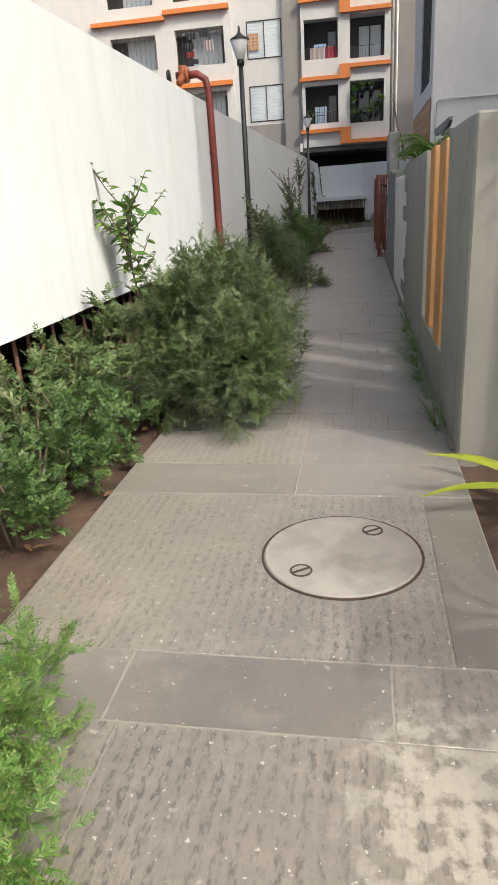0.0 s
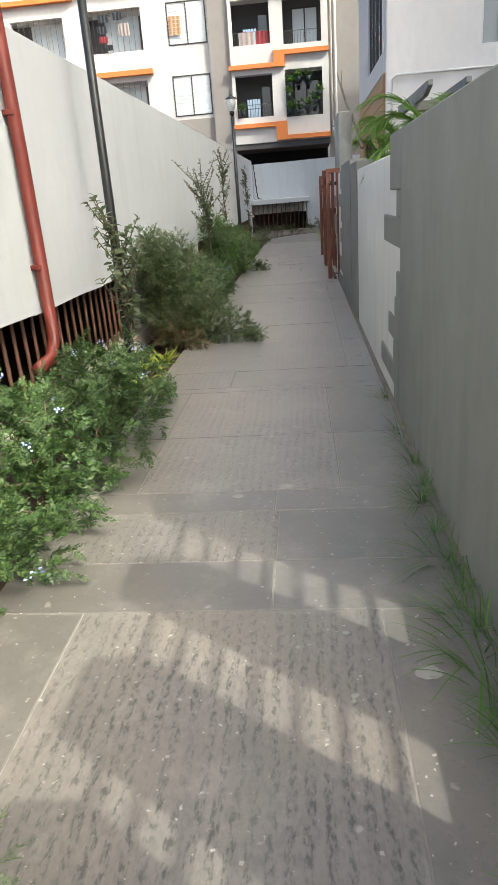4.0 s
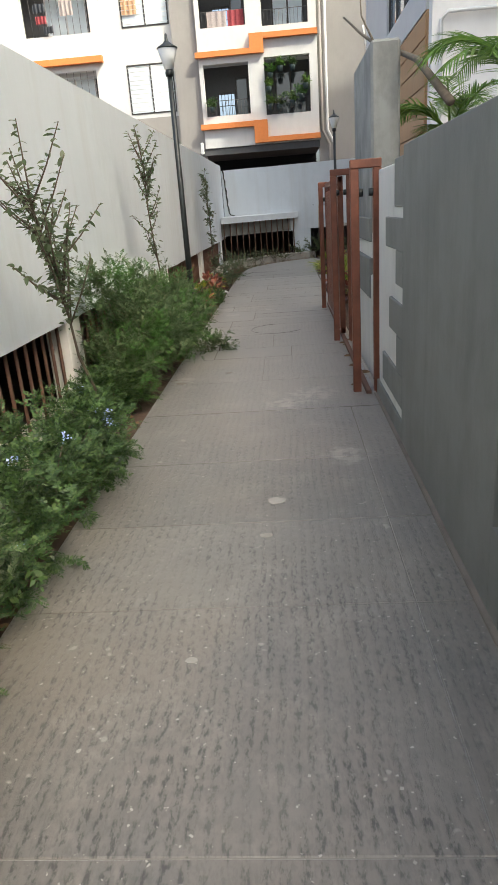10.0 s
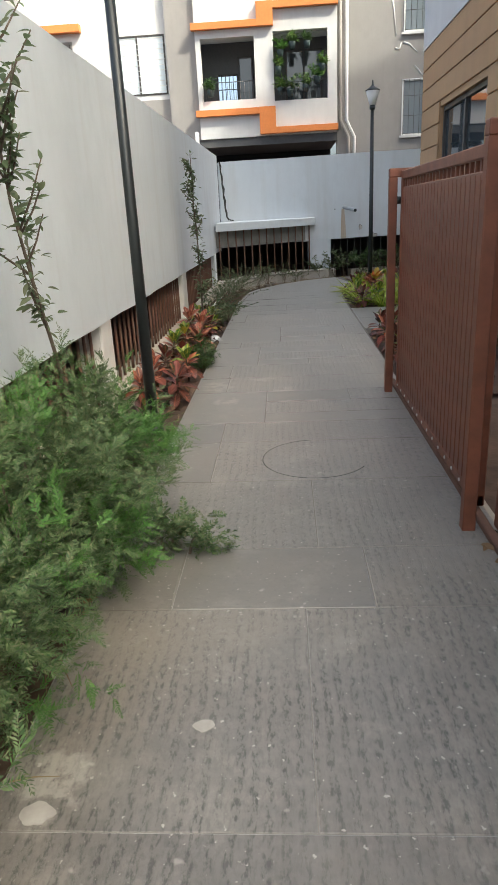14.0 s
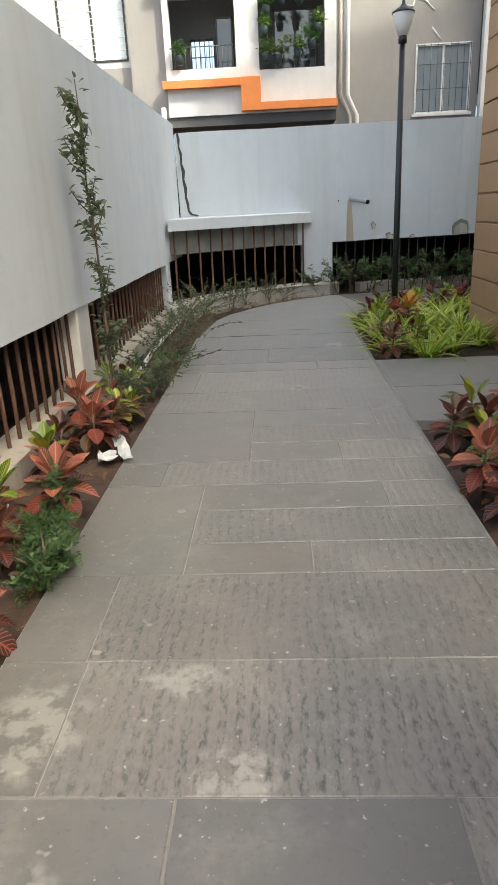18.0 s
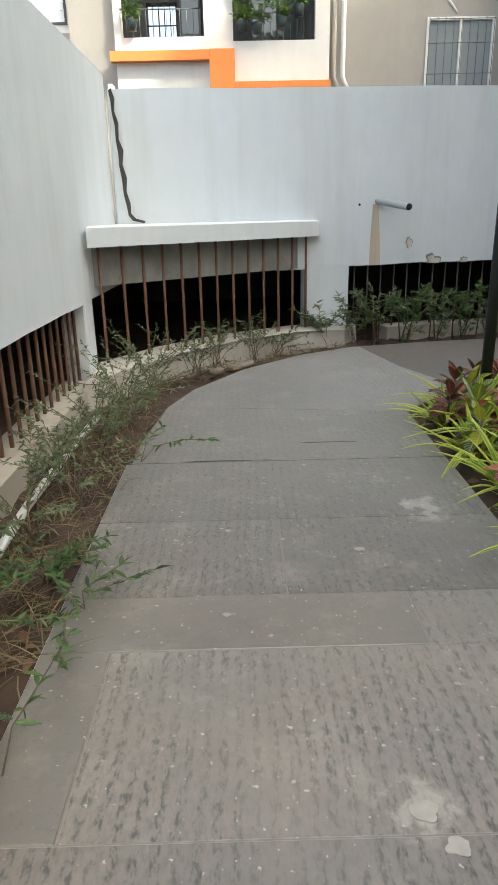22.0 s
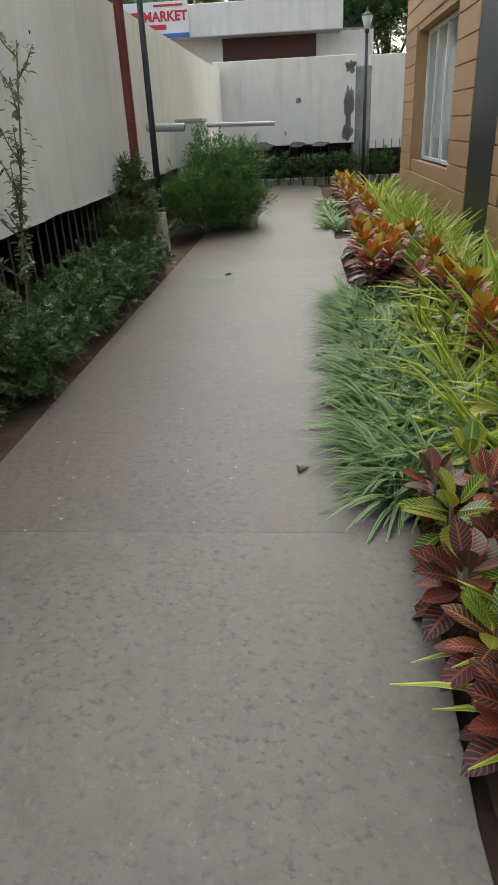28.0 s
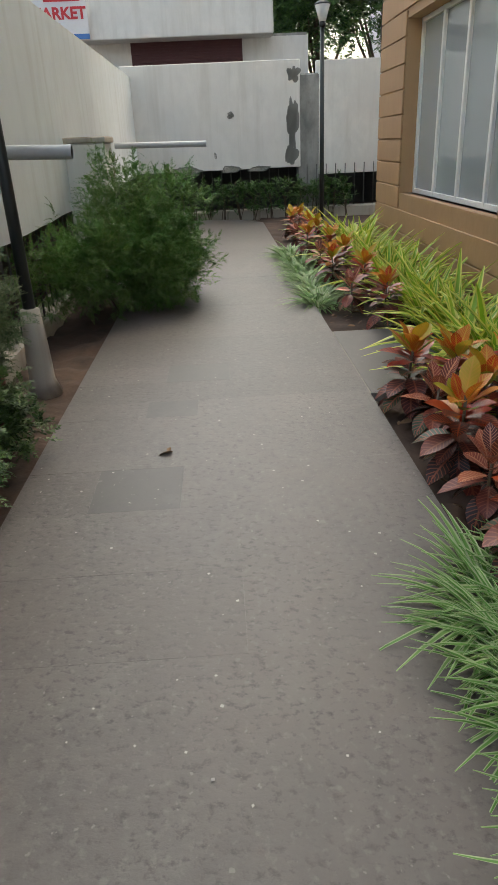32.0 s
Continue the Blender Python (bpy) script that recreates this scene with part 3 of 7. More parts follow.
SPRAYS = [spray(9, 0.20, 0.26, 46, 0.25, k) for k in range(4)]
TINY = [spray(6, 0.30, 0.42, 55, 0.25, 20 + k) for k in range(3)]
WILLOW = [spray(6, 0.36, 0.22, 35, 0.3, 40 + k) for k in range(3)]
OVAL = blade(0.42, 0.35, 4, 0.3, "oval")
CROTON = [blade(0.52, d, 6, 0.3, "broad") for d in (0.08, 0.3, 0.6)]
STRAPS = [blade(0.085, d, 6, 0.5) for d in (0.35, 0.8, 1.25)]
TUFTS = [blade(0.06, d, 6, 0.45) for d in (0.7, 1.2, 1.75)]
NARROW = blade(0.26, 0.3, 3, 0.3, "oval")
PALMLET = blade(0.06, 0.35, 4, 0.5)


def aim(rnd, way, length, at, roll=True):
    """Turns a leaf's +y to way."""
    y = Vector(way).normalized()
    up = Vector((0, 0, 1)) if abs(y.z) < 0.97 else Vector((1, 0, 0))
    x = y.cross(up).normalized()
    z = x.cross(y)
    if roll:
        a = rnd.uniform(-0.7, 0.7)
        x, z = x * math.cos(a) + z * math.sin(a), z * math.cos(a) - x * math.sin(a)
    m = np.eye(4)
    m[:3, 0], m[:3, 1], m[:3, 2], m[:3, 3] = x * length, y * length, z * length, at
    return m


def feather_bush(name, label, at, lumps, count, mat, seed, leaf=0.17, shapes=SPRAYS, stems=9, group="", flowers=None, category="bush", young=None):
    """A loose bush: lumps of (dx, dy, z, radius) full of feathery leaves, on thin stems."""
    rnd = random.Random(seed)
    ob = thing(name, label, category, at, group)
    total = sum(r ** 2 for *_, r in lumps)
    gather, pale_leaves, stem_rows = Leaves(), Leaves(), []
    sets = {k: [] for k in range(len(shapes))}
    new_rows = []
    per = 9
    for dx, dy, z, r in lumps:
        for _ in range(max(3, int(1.45 * count * r ** 2 / total / per))):
            d = Vector((rnd.gauss(0, 1), rnd.gauss(0, 1), rnd.gauss(0.2, 0.9))).normalized()
            bumpy = 1 + 0.35 * noise.noise(d * 2.3 + Vector((seed, dx, dy)))
            deep = rnd.random() ** 0.55
            tip = Vector((dx, dy, z)) + d * r * bumpy * (0.5 + 0.68 * deep) + Vector((0, 0, rnd.uniform(-0.02, 0.06)))
            run = (d + Vector((rnd.gauss(0, 0.35), rnd.gauss(0, 0.35), rnd.gauss(0.45, 0.3)))).normalized() * leaf * rnd.uniform(1.1, 2.3)
            # outer clumps take a lighter leaf colour, for caught light and young tips
            pale_one = young and deep > 0.55 and noise.noise(tip * 3.1 + Vector((seed, 0, 0))) > 0.05
            for j in range(per):
                s = (j + rnd.random()) / per
                p = tip - run * (1 - s)
                if p.z < 0.02:
                    p.z = rnd.uniform(0.02, 0.1)
                way = run.normalized() * (0.45 + 0.6 * s) + Vector((rnd.gauss(0, 0.55), rnd.gauss(0, 0.55), rnd.gauss(0.05, 0.45)))
                row = aim(rnd, way, leaf * rnd.uniform(0.55, 1.1) * (1.1 - 0.35 * s), p)
                if pale_one:
                    new_rows.append(row)
                else:
                    sets[rnd.randrange(len(shapes))].append(row)
        stem_rows.append((dx, dy, z, r))
    for k, mats in sets.items():
        gather.add(shapes[k], mats)
    part("foliage", gather.mesh("foliage", mat), ob)
    if new_rows:
        pale_leaves.add(shapes[0], new_rows)
        part("young_foliage", pale_leaves.mesh("young_foliage", young), ob, "lighter leaves for lit clumps and young tips")
    for k in range(stems):
        dx, dy, z, r = stem_rows[k % len(stem_rows)]
        a = Vector((dx * 0.35 + rnd.uniform(-0.05, 0.05), dy * 0.35 + rnd.uniform(-0.05, 0.05), -0.06))
        b = Vector((dx + rnd.uniform(-0.5, 0.5) * r, dy + rnd.uniform(-0.5, 0.5) * r, z + rnd.uniform(0.1, 0.8) * r))
        mid = a.lerp(b, 0.5) + Vector((rnd.uniform(-0.05, 0.05), rnd.uniform(-0.05, 0.05), 0.05))
        part("stem", tube([a, mid, b], 0.009, BARK, 5, "stem", 0.4), ob)
    if flowers:
        for _ in range(flowers):
            dx, dy, z, r = rnd.choice(lumps)
            d = Vector((rnd.gauss(0.3, 0.6), rnd.gauss(-0.3, 0.6), abs(rnd.gauss(0.6, 0.4)))).normalized()
            c = Vector((dx, dy, z)) + d * r * 1.02
            fl = Leaves()
            fl.add(leaflet(0.8), [aim(rnd, Vector((rnd.gauss(0, 1), rnd.gauss(0, 1), rnd.gauss(0.5, 0.6))), 0.015, c + Vector((rnd.gauss(0, 0.015), rnd.gauss(0, 0.015), rnd.gauss(0, 0.012)))) for j in range(14)])
            part("flower", fl.mesh("flower", PETAL), ob, "cluster of small pale blue petals")
    return ob


def sapling(label, at, height, spread, seed, branches=5, leaf=0.055, density=16, mat=SAPLING, forks=1, lean=(0, 0), low=0.42, gap=0.0):
    """A slender young tree with small leaves on thin upright shoots."""
    rnd = random.Random(seed)
    ob = thing("sapling", label, "young tree", at)
    gather, rows = Leaves(), []
    tips = []
    for f in range(forks):
        tip = Vector((lean[0] + (f - (forks - 1) / 2) * (gap or spread * 2.7), lean[1] + rnd.uniform(-0.05, 0.05), height * (1 - 0.06 * f)))
        pts = [Vector((0, 0, -0.06)).lerp(tip, k / 7) + Vector((rnd.uniform(-1, 1), rnd.uniform(-1, 1), 0)) * 0.022 * (k > 0) for k in range(8)]
        part("trunk", tube(pts, 0.013, BARK, 6, "trunk", 0.3), ob)
        tips.append(pts)
    for b in range(branches * forks):
        pts = tips[b % forks]
        k = rnd.uniform(low, 0.97)
        i = min(6, int(k * 7))
        a = pts[i].lerp(pts[i + 1], k * 7 - i)
        out = Vector((rnd.uniform(-1, 1), rnd.uniform(-1, 1), rnd.uniform(0.7, 1.6))).normalized() * rnd.uniform(0.5, 1.2) * spread * 1.5
        shoot = [a, a + out * 0.55, a + out + Vector((0, 0, 0.03))]
        part("branch", tube(shoot, 0.006, BARK, 5, "branch", 0.4), ob)
        for j in range(density):
            p = shoot[0].lerp(shoot[2], (j + rnd.random()) / density)
            w = Vector((rnd.gauss(0, 1), rnd.gauss(0, 1), rnd.gauss(0.1, 0.5)))
            rows.append(aim(rnd, w, leaf * rnd.uniform(0.6, 1.3), p))
    for pts in tips:
        for j in range(density * 4):
            k = rnd.uniform(low, 1)
            i = min(6, int(k * 7))
            p = pts[i].lerp(pts[i + 1], k * 7 - i)
            w = Vector((rnd.gauss(0, 1), rnd.gauss(0, 1), rnd.gauss(0.1, 0.5)))
            rows.append(aim(rnd, w, leaf * rnd.uniform(0.6, 1.3), p + w * 0.035))
    gather.add(OVAL, rows)
    part("leaves", gather.mesh("leaves", mat), ob)
    return ob


def croton(seed, mats, leaf=0.17, height=0.27, count=24, bare=0.45):
    """One croton: bare stem, then whorls of broad veined leaves, hanging below and upright on top."""
    rnd = random.Random(seed)
    ob = thing("croton", "croton shrub with broad veined leaves in planted soil", "croton", (0, 0, 0), "crotons in the beds")
    part("stem", tube([(0, 0, -0.06), (0.012, 0.0, height * 0.5), (0, 0.01, height)], 0.009, BARK, 6, "stem", 0.7), ob)
    for layer, mat in enumerate(mats):
        gather = Leaves()
        sets = {0: [], 1: [], 2: []}
        n = count // len(mats)
        for k in range(n):
            s = (layer + (k + 0.5) / n) / len(mats)
            a = k * 2.4 + layer * 1.1 + rnd.uniform(-0.35, 0.35)
            tilt = radians(-22 + 88 * s ** 1.15 + rnd.uniform(-14, 14))
            way = Vector((math.cos(a) * math.cos(tilt), math.sin(a) * math.cos(tilt), math.sin(tilt)))
            stalk = Vector((math.cos(a), math.sin(a), 0.3)) * 0.02
            size = leaf * rnd.uniform(0.78, 1.2) * (1.08 - 0.28 * s)
            sets[(0 if s > 0.7 else 1 if s > 0.35 else 2) if rnd.random() < 0.7 else rnd.randrange(3)].append(aim(rnd, way, size, Vector((0, 0, height * (bare + (1 - bare) * s))) + stalk, False))
        for j, rows in sets.items():
            gather.add(CROTON[j], rows)
        part("leaf_whorl", gather.mesh("leaf_whorl", mat), ob)
    return ob


def tuft(name, label, category, seed, mat, shapes, count, length, spread, group):
    """A clump of strap leaves from one base."""
    rnd = random.Random(seed)
    ob = thing(name, label, category, (0, 0, 0), group)
    sets = {k: [] for k in range(len(shapes))}
    for _ in range(count):
        a = rnd.uniform(0, 2 * math.pi)
        way = Vector((math.cos(a) * spread, math.sin(a) * spread, rnd.uniform(0.45, 1.3)))
        p = Vector((math.cos(a), math.sin(a), 0)) * rnd.uniform(0, 0.07) + Vector((0, 0, -0.05))
        sets[rnd.randrange(len(shapes))].append(aim(rnd, way, length * rnd.uniform(0.6, 1.15), p, False))
    for k, rows in sets.items():
        gather = Leaves()
        gather.add(shapes[k], rows)
        part(("upright_leaves", "arching_leaves", "drooping_leaves")[k], gather.mesh("leaves", mat), ob)
    return ob


def straggler(name, label, at, seed, stems, height, reach, mat, leaf=0.06, group="", along=13):
    """A sparse weed: thin arching stems with small narrow leaves."""
    rnd = random.Random(seed)
    ob = thing(name, label, "weed", at, group)
    gather, rows = Leaves(), []
    for k in range(stems):
        a = rnd.uniform(0, 2 * math.pi)
        h = height * rnd.uniform(0.5, 1.15)
        out = Vector((math.cos(a), math.sin(a), 0)) * reach * rnd.uniform(0.3, 1.1)
        pts = [Vector((rnd.uniform(-0.05, 0.05), rnd.uniform(-0.05, 0.05), -0.06))]
        for s in (0.35, 0.7, 1.0):
            pts.append(Vector((out.x * s ** 1.5, out.y * s ** 1.5, h * (s - 0.25 * s * s * rnd.uniform(0.2, 1.2)))))
        part("stem", tube(pts, 0.0032, TWIG if k % 3 == 0 else BARK, 4, "stem", 0.4), ob)
        for j in range(along):
            s = 1 + 2 * (j + rnd.random()) / along
            i = min(2, int(s))
            p = pts[i].lerp(pts[i + 1], s - i)
            d = (pts[i + 1] - pts[i]).normalized()
            w = d * 0.7 + Vector((rnd.gauss(0, 0.6), rnd.gauss(0, 0.6), rnd.gauss(0.0, 0.4)))
            for q in range(2):
                rows.append(aim(rnd, w + Vector((rnd.gauss(0, 0.6), rnd.gauss(0, 0.6), 0)), leaf * rnd.uniform(0.6, 1.3), p))
    gather.add(NARROW, rows)
    part("leaves", gather.mesh("leaves", mat), ob)
    return ob


# ---------------------------------------------------------------- plan
TURN = 13.65           # heading of the second leg, degrees
CO, SI = math.cos(radians(TURN)), math.sin(radians(TURN))


def leg2(s, w):
    return CO * s - SI * w, SI * s + CO * w


X_WALL, X_EDGE, X_RIGHT = -1.88, -1.33, 0.43
W_WALL, W_LEFT, W_RIGHT, W_HOUSE = 28.87, 28.3, 26.45, 24.95
S_END = 25.3

# ---------------------------------------------------------------- ground
ground = structure("ground", mesh_of("ground", [(-400, -400, -0.09), (400, -400, -0.09), (400, 400, -0.09), (-400, 400, -0.09)], [(0, 1, 2, 3)], SOIL), "bare reddish earth", "ground")


def heap(name, outline, z, seed, lift=0.05):
    """A bed of uneven soil within a plan box (x0, x1, y0, y1)."""
    x0, x1, y0, y1 = outline
    nx, ny = max(2, int((x1 - x0) / 0.09)), max(2, int((y1 - y0) / 0.09))
    verts = [(x0 + (x1 - x0) * i / nx, y0 + (y1 - y0) * j / ny, z + lift * (noise.noise(Vector((i * 0.45, j * 0.45, seed))) + 0.5 * noise.noise(Vector((i * 1.3, j * 1.3, seed))))) for j in range(ny + 1) for i in range(nx + 1)]
    faces = [(j * (nx + 1) + i, j * (nx + 1) + i + 1, (j + 1) * (nx + 1) + i + 1, (j + 1) * (nx + 1) + i) for j in range(ny) for i in range(nx)]
    return mesh_of(name, verts, faces, SOIL, True)


structure("soil_bed_west", heap("soil", (X_WALL - 0.1, X_EDGE + 0.01, -3, 27.2), -0.045, 1), "strip of reddish soil beside the path", "soil")
structure("soil_bed_corner", heap("soil", (-1.9, 1.5, 26.9, 30.1), -0.075, 2), "reddish soil behind the bend of the path", "soil")
structure("soil_bed_east", heap("soil", (X_RIGHT + 0.03, 1.9, 19.9, 27.4), -0.055, 3, 0.03), "dark soil of the planted bed", "soil")
structure("soil_bed_gate", heap("soil", (X_RIGHT + 0.0, 2.2, -2.0, 3.63), -0.05, 4), "dark soil beside the path", "soil")
structure("soil_bed_north", heap("soil", (7.0, 25.3, W_LEFT, W_WALL + 0.1), -0.045, 5), "strip of reddish soil under the wall", "soil", TURN)
structure("soil_bed_house", heap("soil", (7.6, 25.3, W_HOUSE, W_RIGHT + 0.0), -0.055, 6, 0.03), "dark soil of the planted bed", "soil", TURN)

# mortar bed under the flags: one outline for the bend
BEND = [(-1.33, -3.0), (0.43, -3.0), (0.43, 19.9), (0.45, 22.85), (2.4, 22.85), (2.4, 24.65), (0.45, 24.65), (0.48, 26.95), (0.74, 27.27), (1.06, 27.53), (1.41, 27.62)]
BEND += [leg2(s, W_RIGHT) for s in (9.0, 14.45)] + [leg2(14.45, 25.4), leg2(15.88, 25.4)] + [leg2(s, W_RIGHT) for s in (15.88, 24.0)]
BEND += [leg2(24.7, 26.9), leg2(24.9, 27.6), leg2(24.7, W_LEFT)] + [leg2(s, W_LEFT) for s in (18.0, 12.0, 8.6)]
BEND += [(1.3, 29.52), (0.43, 29.3), (-0.1, 28.97), (-0.66, 28.39), (-1.06, 27.71), (-1.22, 27.2), (-1.3, 26.4)]
structure("path_bed", prism(BEND, -0.12, -0.0024, MORTAR, "bed"), "pale mortar under the flagstones", "path")

# ---------------------------------------------------------------- boundary walls
PIERS = [-1.0, 3.0, 7.1, 11.3, 15.4, 19.6, 23.75]


def ragged_wall(x0, x1, length, z0a, z0b, z1a, z1b, mat, seed, chip=0.012, step=0.25):
    """An upper wall along +y from 0 to length, its lower edge a little ragged; x0 is the seen face."""
    n = max(2, int(length / step))
    verts, faces = [], []
    for k in range(n + 1):
        s = k / n
        y = length * s
        low = z0a + (z0b - z0a) * s + chip * noise.noise(Vector((y * 1.7, seed, 0)))
        top = z1a + (z1b - z1a) * s + 0.5 * chip * noise.noise(Vector((y * 1.1, seed, 5)))
        bow = 0.004 * noise.noise(Vector((y * 0.6, seed, 9)))
        verts += [(x0 + bow, y, low), (x1, y, low), (x1, y, top), (x0 + bow, y, top)]
    for k in range(n):
        a = 4 * k
        for j in range(4):
            faces.append((a + j, a + (j + 1) % 4, a + 4 + (j + 1) % 4, a + 4 + j))
    faces += [(0, 3, 2, 1), (4 * n, 4 * n + 1, 4 * n + 2, 4 * n + 3)]
    me = mesh_of("wall", verts, faces, mat)
    bm = bmesh.new()
    bm.from_mesh(me)
    bmesh.ops.recalc_face_normals(bm, faces=bm.faces[:])
    bm.to_mesh(me)
    bm.free()
    return me


# west wall: a sunlit first length, a little proud and taller, then the long one
west_a = structure("wall_west", ragged_wall(X_WALL + 0.03, X_WALL - 0.2, 11.45, 0.75, 0.74, 2.44, 2.43, WHITE, 1), "tall white rendered boundary wall raised over barred vents", "wall")
west_a.matrix_basis = pose(0, -3.0, 0)
west_b = structure("wall_west_long", ragged_wall(X_WALL, X_WALL - 0.2, 20.9, 0.72, 0.69, 2.42, 2.56, WHITE, 2), "long white rendered boundary wall raised over barred vents", "wall")
west_b.matrix_basis = pose(0, 8.45, 0)
for y in PIERS:
    structure("wall_pier", block(X_WALL - 0.19, X_WALL - 0.012, y - 0.16, y + 0.16, -0.2, 0.74, WHITE_OLD, 0.01), "short white pier carrying the boundary wall", "pier")
structure("wall_end_west", block(X_WALL - 0.2, X_WALL - 0.004, 27.75, 28.05, -0.2, 1.2, WHITE, 0.01), "end of the white boundary wall below the ledge", "wall")
structure("kerb_west", ragged_wall(X_WALL + 0.05, X_WALL - 0.22, 30.7, -0.2, -0.2, 0.13, 0.10, KERB, 3, 0.05, 0.15), "rough stained concrete kerb under the vents", "kerb").matrix_basis = pose(0, -3.0, 0)

# far wall (over the bend), the north wall of the second leg, the end wall
FAR_A, FAR_B = Vector((-1.85, 29.35, 0)), Vector((2.6, 30.25, 0))
far_len = (FAR_B - FAR_A).length
far_turn = math.degrees(math.atan2(FAR_B.y - FAR_A.y, FAR_B.x - FAR_A.x)) - 90
far = structure("wall_north", ragged_wall(0.0, -0.2, far_len + 0.02, 0.78, 0.79, 2.44, 2.55, WHITE, 4, 0.015), "white rendered wall over barred vents with a rain stain", "wall")
far.matrix_basis = pose(FAR_A.x, FAR_A.y, 0, 0, 0, far_turn)
structure("wall_north_pier", block(-0.01, -0.19, 1.92, 2.40, -0.2, 0.8, WHITE, 0.01), "white pier between two barred vents", "pier").matrix_basis = far.matrix_basis
structure("wall_north_low", block(-0.012, -0.18, 1.62, 1.93, 0.76, 1.2, WHITE, 0.006), "white wall below the ledge", "wall").matrix_basis = far.matrix_basis
NORTH_A, NORTH_B = FAR_B, Vector((*leg2(S_END, W_WALL + 0.02), 0))
north_len = (NORTH_B - NORTH_A).length
north_turn = math.degrees(math.atan2(NORTH_B.y - NORTH_A.y, NORTH_B.x - NORTH_A.x)) - 90
north = structure("wall_north_long", ragged_wall(0.0, -0.2, north_len + 0.2, 0.79, 0.9, 2.55, 2.68, WHITE_MID, 5, 0.02), "long weathered white wall over a low dark vent", "wall")
north.matrix_basis = pose(NORTH_A.x, NORTH_A.y, 0, 0, 0, north_turn)
structure("kerb_north", ragged_wall(0.03, -0.22, north_len + 2.0, -0.2, -0.2, 0.10, 0.08, KERB, 6, 0.04, 0.15), "rough concrete kerb under the vent", "kerb").matrix_basis = pose(*leg2(8.0, W_WALL), 0, 0, 0, TURN - 90)
end_mat = pose(0, 0, 0, 0, 0, TURN)
structure("wall_east", blocks([(S_END, S_END + 0.2, 25.55, W_WALL + 0.2, 0.92, 2.86)], WHITE_OLD, 0.012), "white end wall with broken render", "wall").matrix_basis = end_mat
structure("wall_east_far", blocks([(S_END + 0.15, S_END + 0.35, 20.0, 25.2, 0.75, 2.84)], WHITE_OLD, 0.012), "white end wall beyond the broken gap", "wall").matrix_basis = end_mat
structure("wall_east_gap", blocks([(S_END + 0.12, S_END + 0.3, 25.15, 25.6, 0.0, 2.62)], CONCRETE, 0.03), "broken grey masonry between two lengths of wall", "wall").matrix_basis = end_mat
structure("wall_east_kerb", blocks([(S_END - 0.05, S_END + 0.3, 20.0, W_WALL + 0.2, -0.2, 0.12)], KERB, 0.02), "dark kerb at the end of the path", "kerb").matrix_basis = end_mat


def shard(points, depth, mat, name):
    """A thin irregular plate: y, z outline in the plane x = 0."""
    verts = [(0, y, z) for y, z in points] + [(depth, y, z) for y, z in points]
    n = len(points)
    faces = [tuple(range(n)), tuple(range(n, 2 * n))[::-1]] + [(k, k + n, (k + 1) % n + n, (k + 1) % n) for k in range(n)]
    return mesh_of(name, verts, faces, mat)


def blot(seed, ry, rz, n=30, rough=0.4):
    pts = []
    for k in range(n):
        a = 2 * math.pi * k / n
        r = 1 + rough * (noise.noise(Vector((math.cos(a) * 1.7, math.sin(a) * 1.7, seed * 2.3))) * 1.4 + 0.6 * noise.noise(Vector((math.cos(a) * 5, math.sin(a) * 5, seed))))
        pts.append((ry * r * math.cos(a), rz * r * math.sin(a)))
    return pts


def scar(base, y, z, ry, rz, seed, mat=CONCRETE, flat=False, rough=0.4):
    """Where render has broken away: a dark broken rim with paler masonry inside it."""
    rim, core = blot(seed, ry, rz, 30, rough), [(a * 0.8 + ry * 0.07, b * 0.8 - rz * 0.08) for a, b in blot(seed, ry, rz, 30, rough)]
    if flat:
        rim, core = [[(a, max(b, -0.02)) for a, b in p] for p in (rim, core)]
    ob = structure("wall_scar", shard(rim, 0.003, GREY if mat is not DARK else DARK, "scar"), "patch of bare masonry where render has broken off", "damage")
    ob.matrix_basis = base @ pose(0.001, y, z)
    if mat is not DARK:
        part("bare_masonry", shard(core, 0.0045, KERB_PALE if mat is CONCRETE else mat, "core"), ob)
    return ob


north_m, far_m = north.matrix_basis.copy(), far.matrix_basis.copy()
scar(north_m, 0.05, 0.82, 0.15, 0.24, 3, CONCRETE, True, 0.16)
scar(far_m, 3.08, 1.0, 0.035, 0.06, 4)
scar(far_m, 3.37, 0.80, 0.09, 0.08, 5, CONCRETE, True)
scar(far_m, 3.75, 0.80, 0.05, 0.04, 6, CONCRETE, True)
scar(far_m, 2.5, 1.40, 0.012, 0.014, 7, DARK)
scar(north_m, 2.6, 2.05, 0.012, 0.012, 8, DARK)
east_face = pose(0, 0, 0, 0, 0, TURN) @ pose(S_END - 0.006, 0, 0)
scar(east_face, 26.95, 1.93, 0.07, 0.06, 9)
scar(east_face, 27.3, 1.2, 0.03, 0.05, 10)
for k, (y, z, ry, rz) in enumerate([(27.9, 0.92, 0.28, 0.10), (27.0, 0.92, 0.2, 0.07), (26.4, 0.92, 0.25, 0.06), (25.72, 1.75, 0.12, 0.42), (25.68, 2.6, 0.13, 0.16), (25.75, 1.15, 0.14, 0.2)]):
    scar(east_face, y, z, ry, rz, 20 + k, CONCRETE if k < 3 else GREY)

# Flat dark colour for the shade inside cracks and joints.
CRACK = plain("crack_shadow", (0.07, 0.07, 0.065), 0.95, wear=0.3)
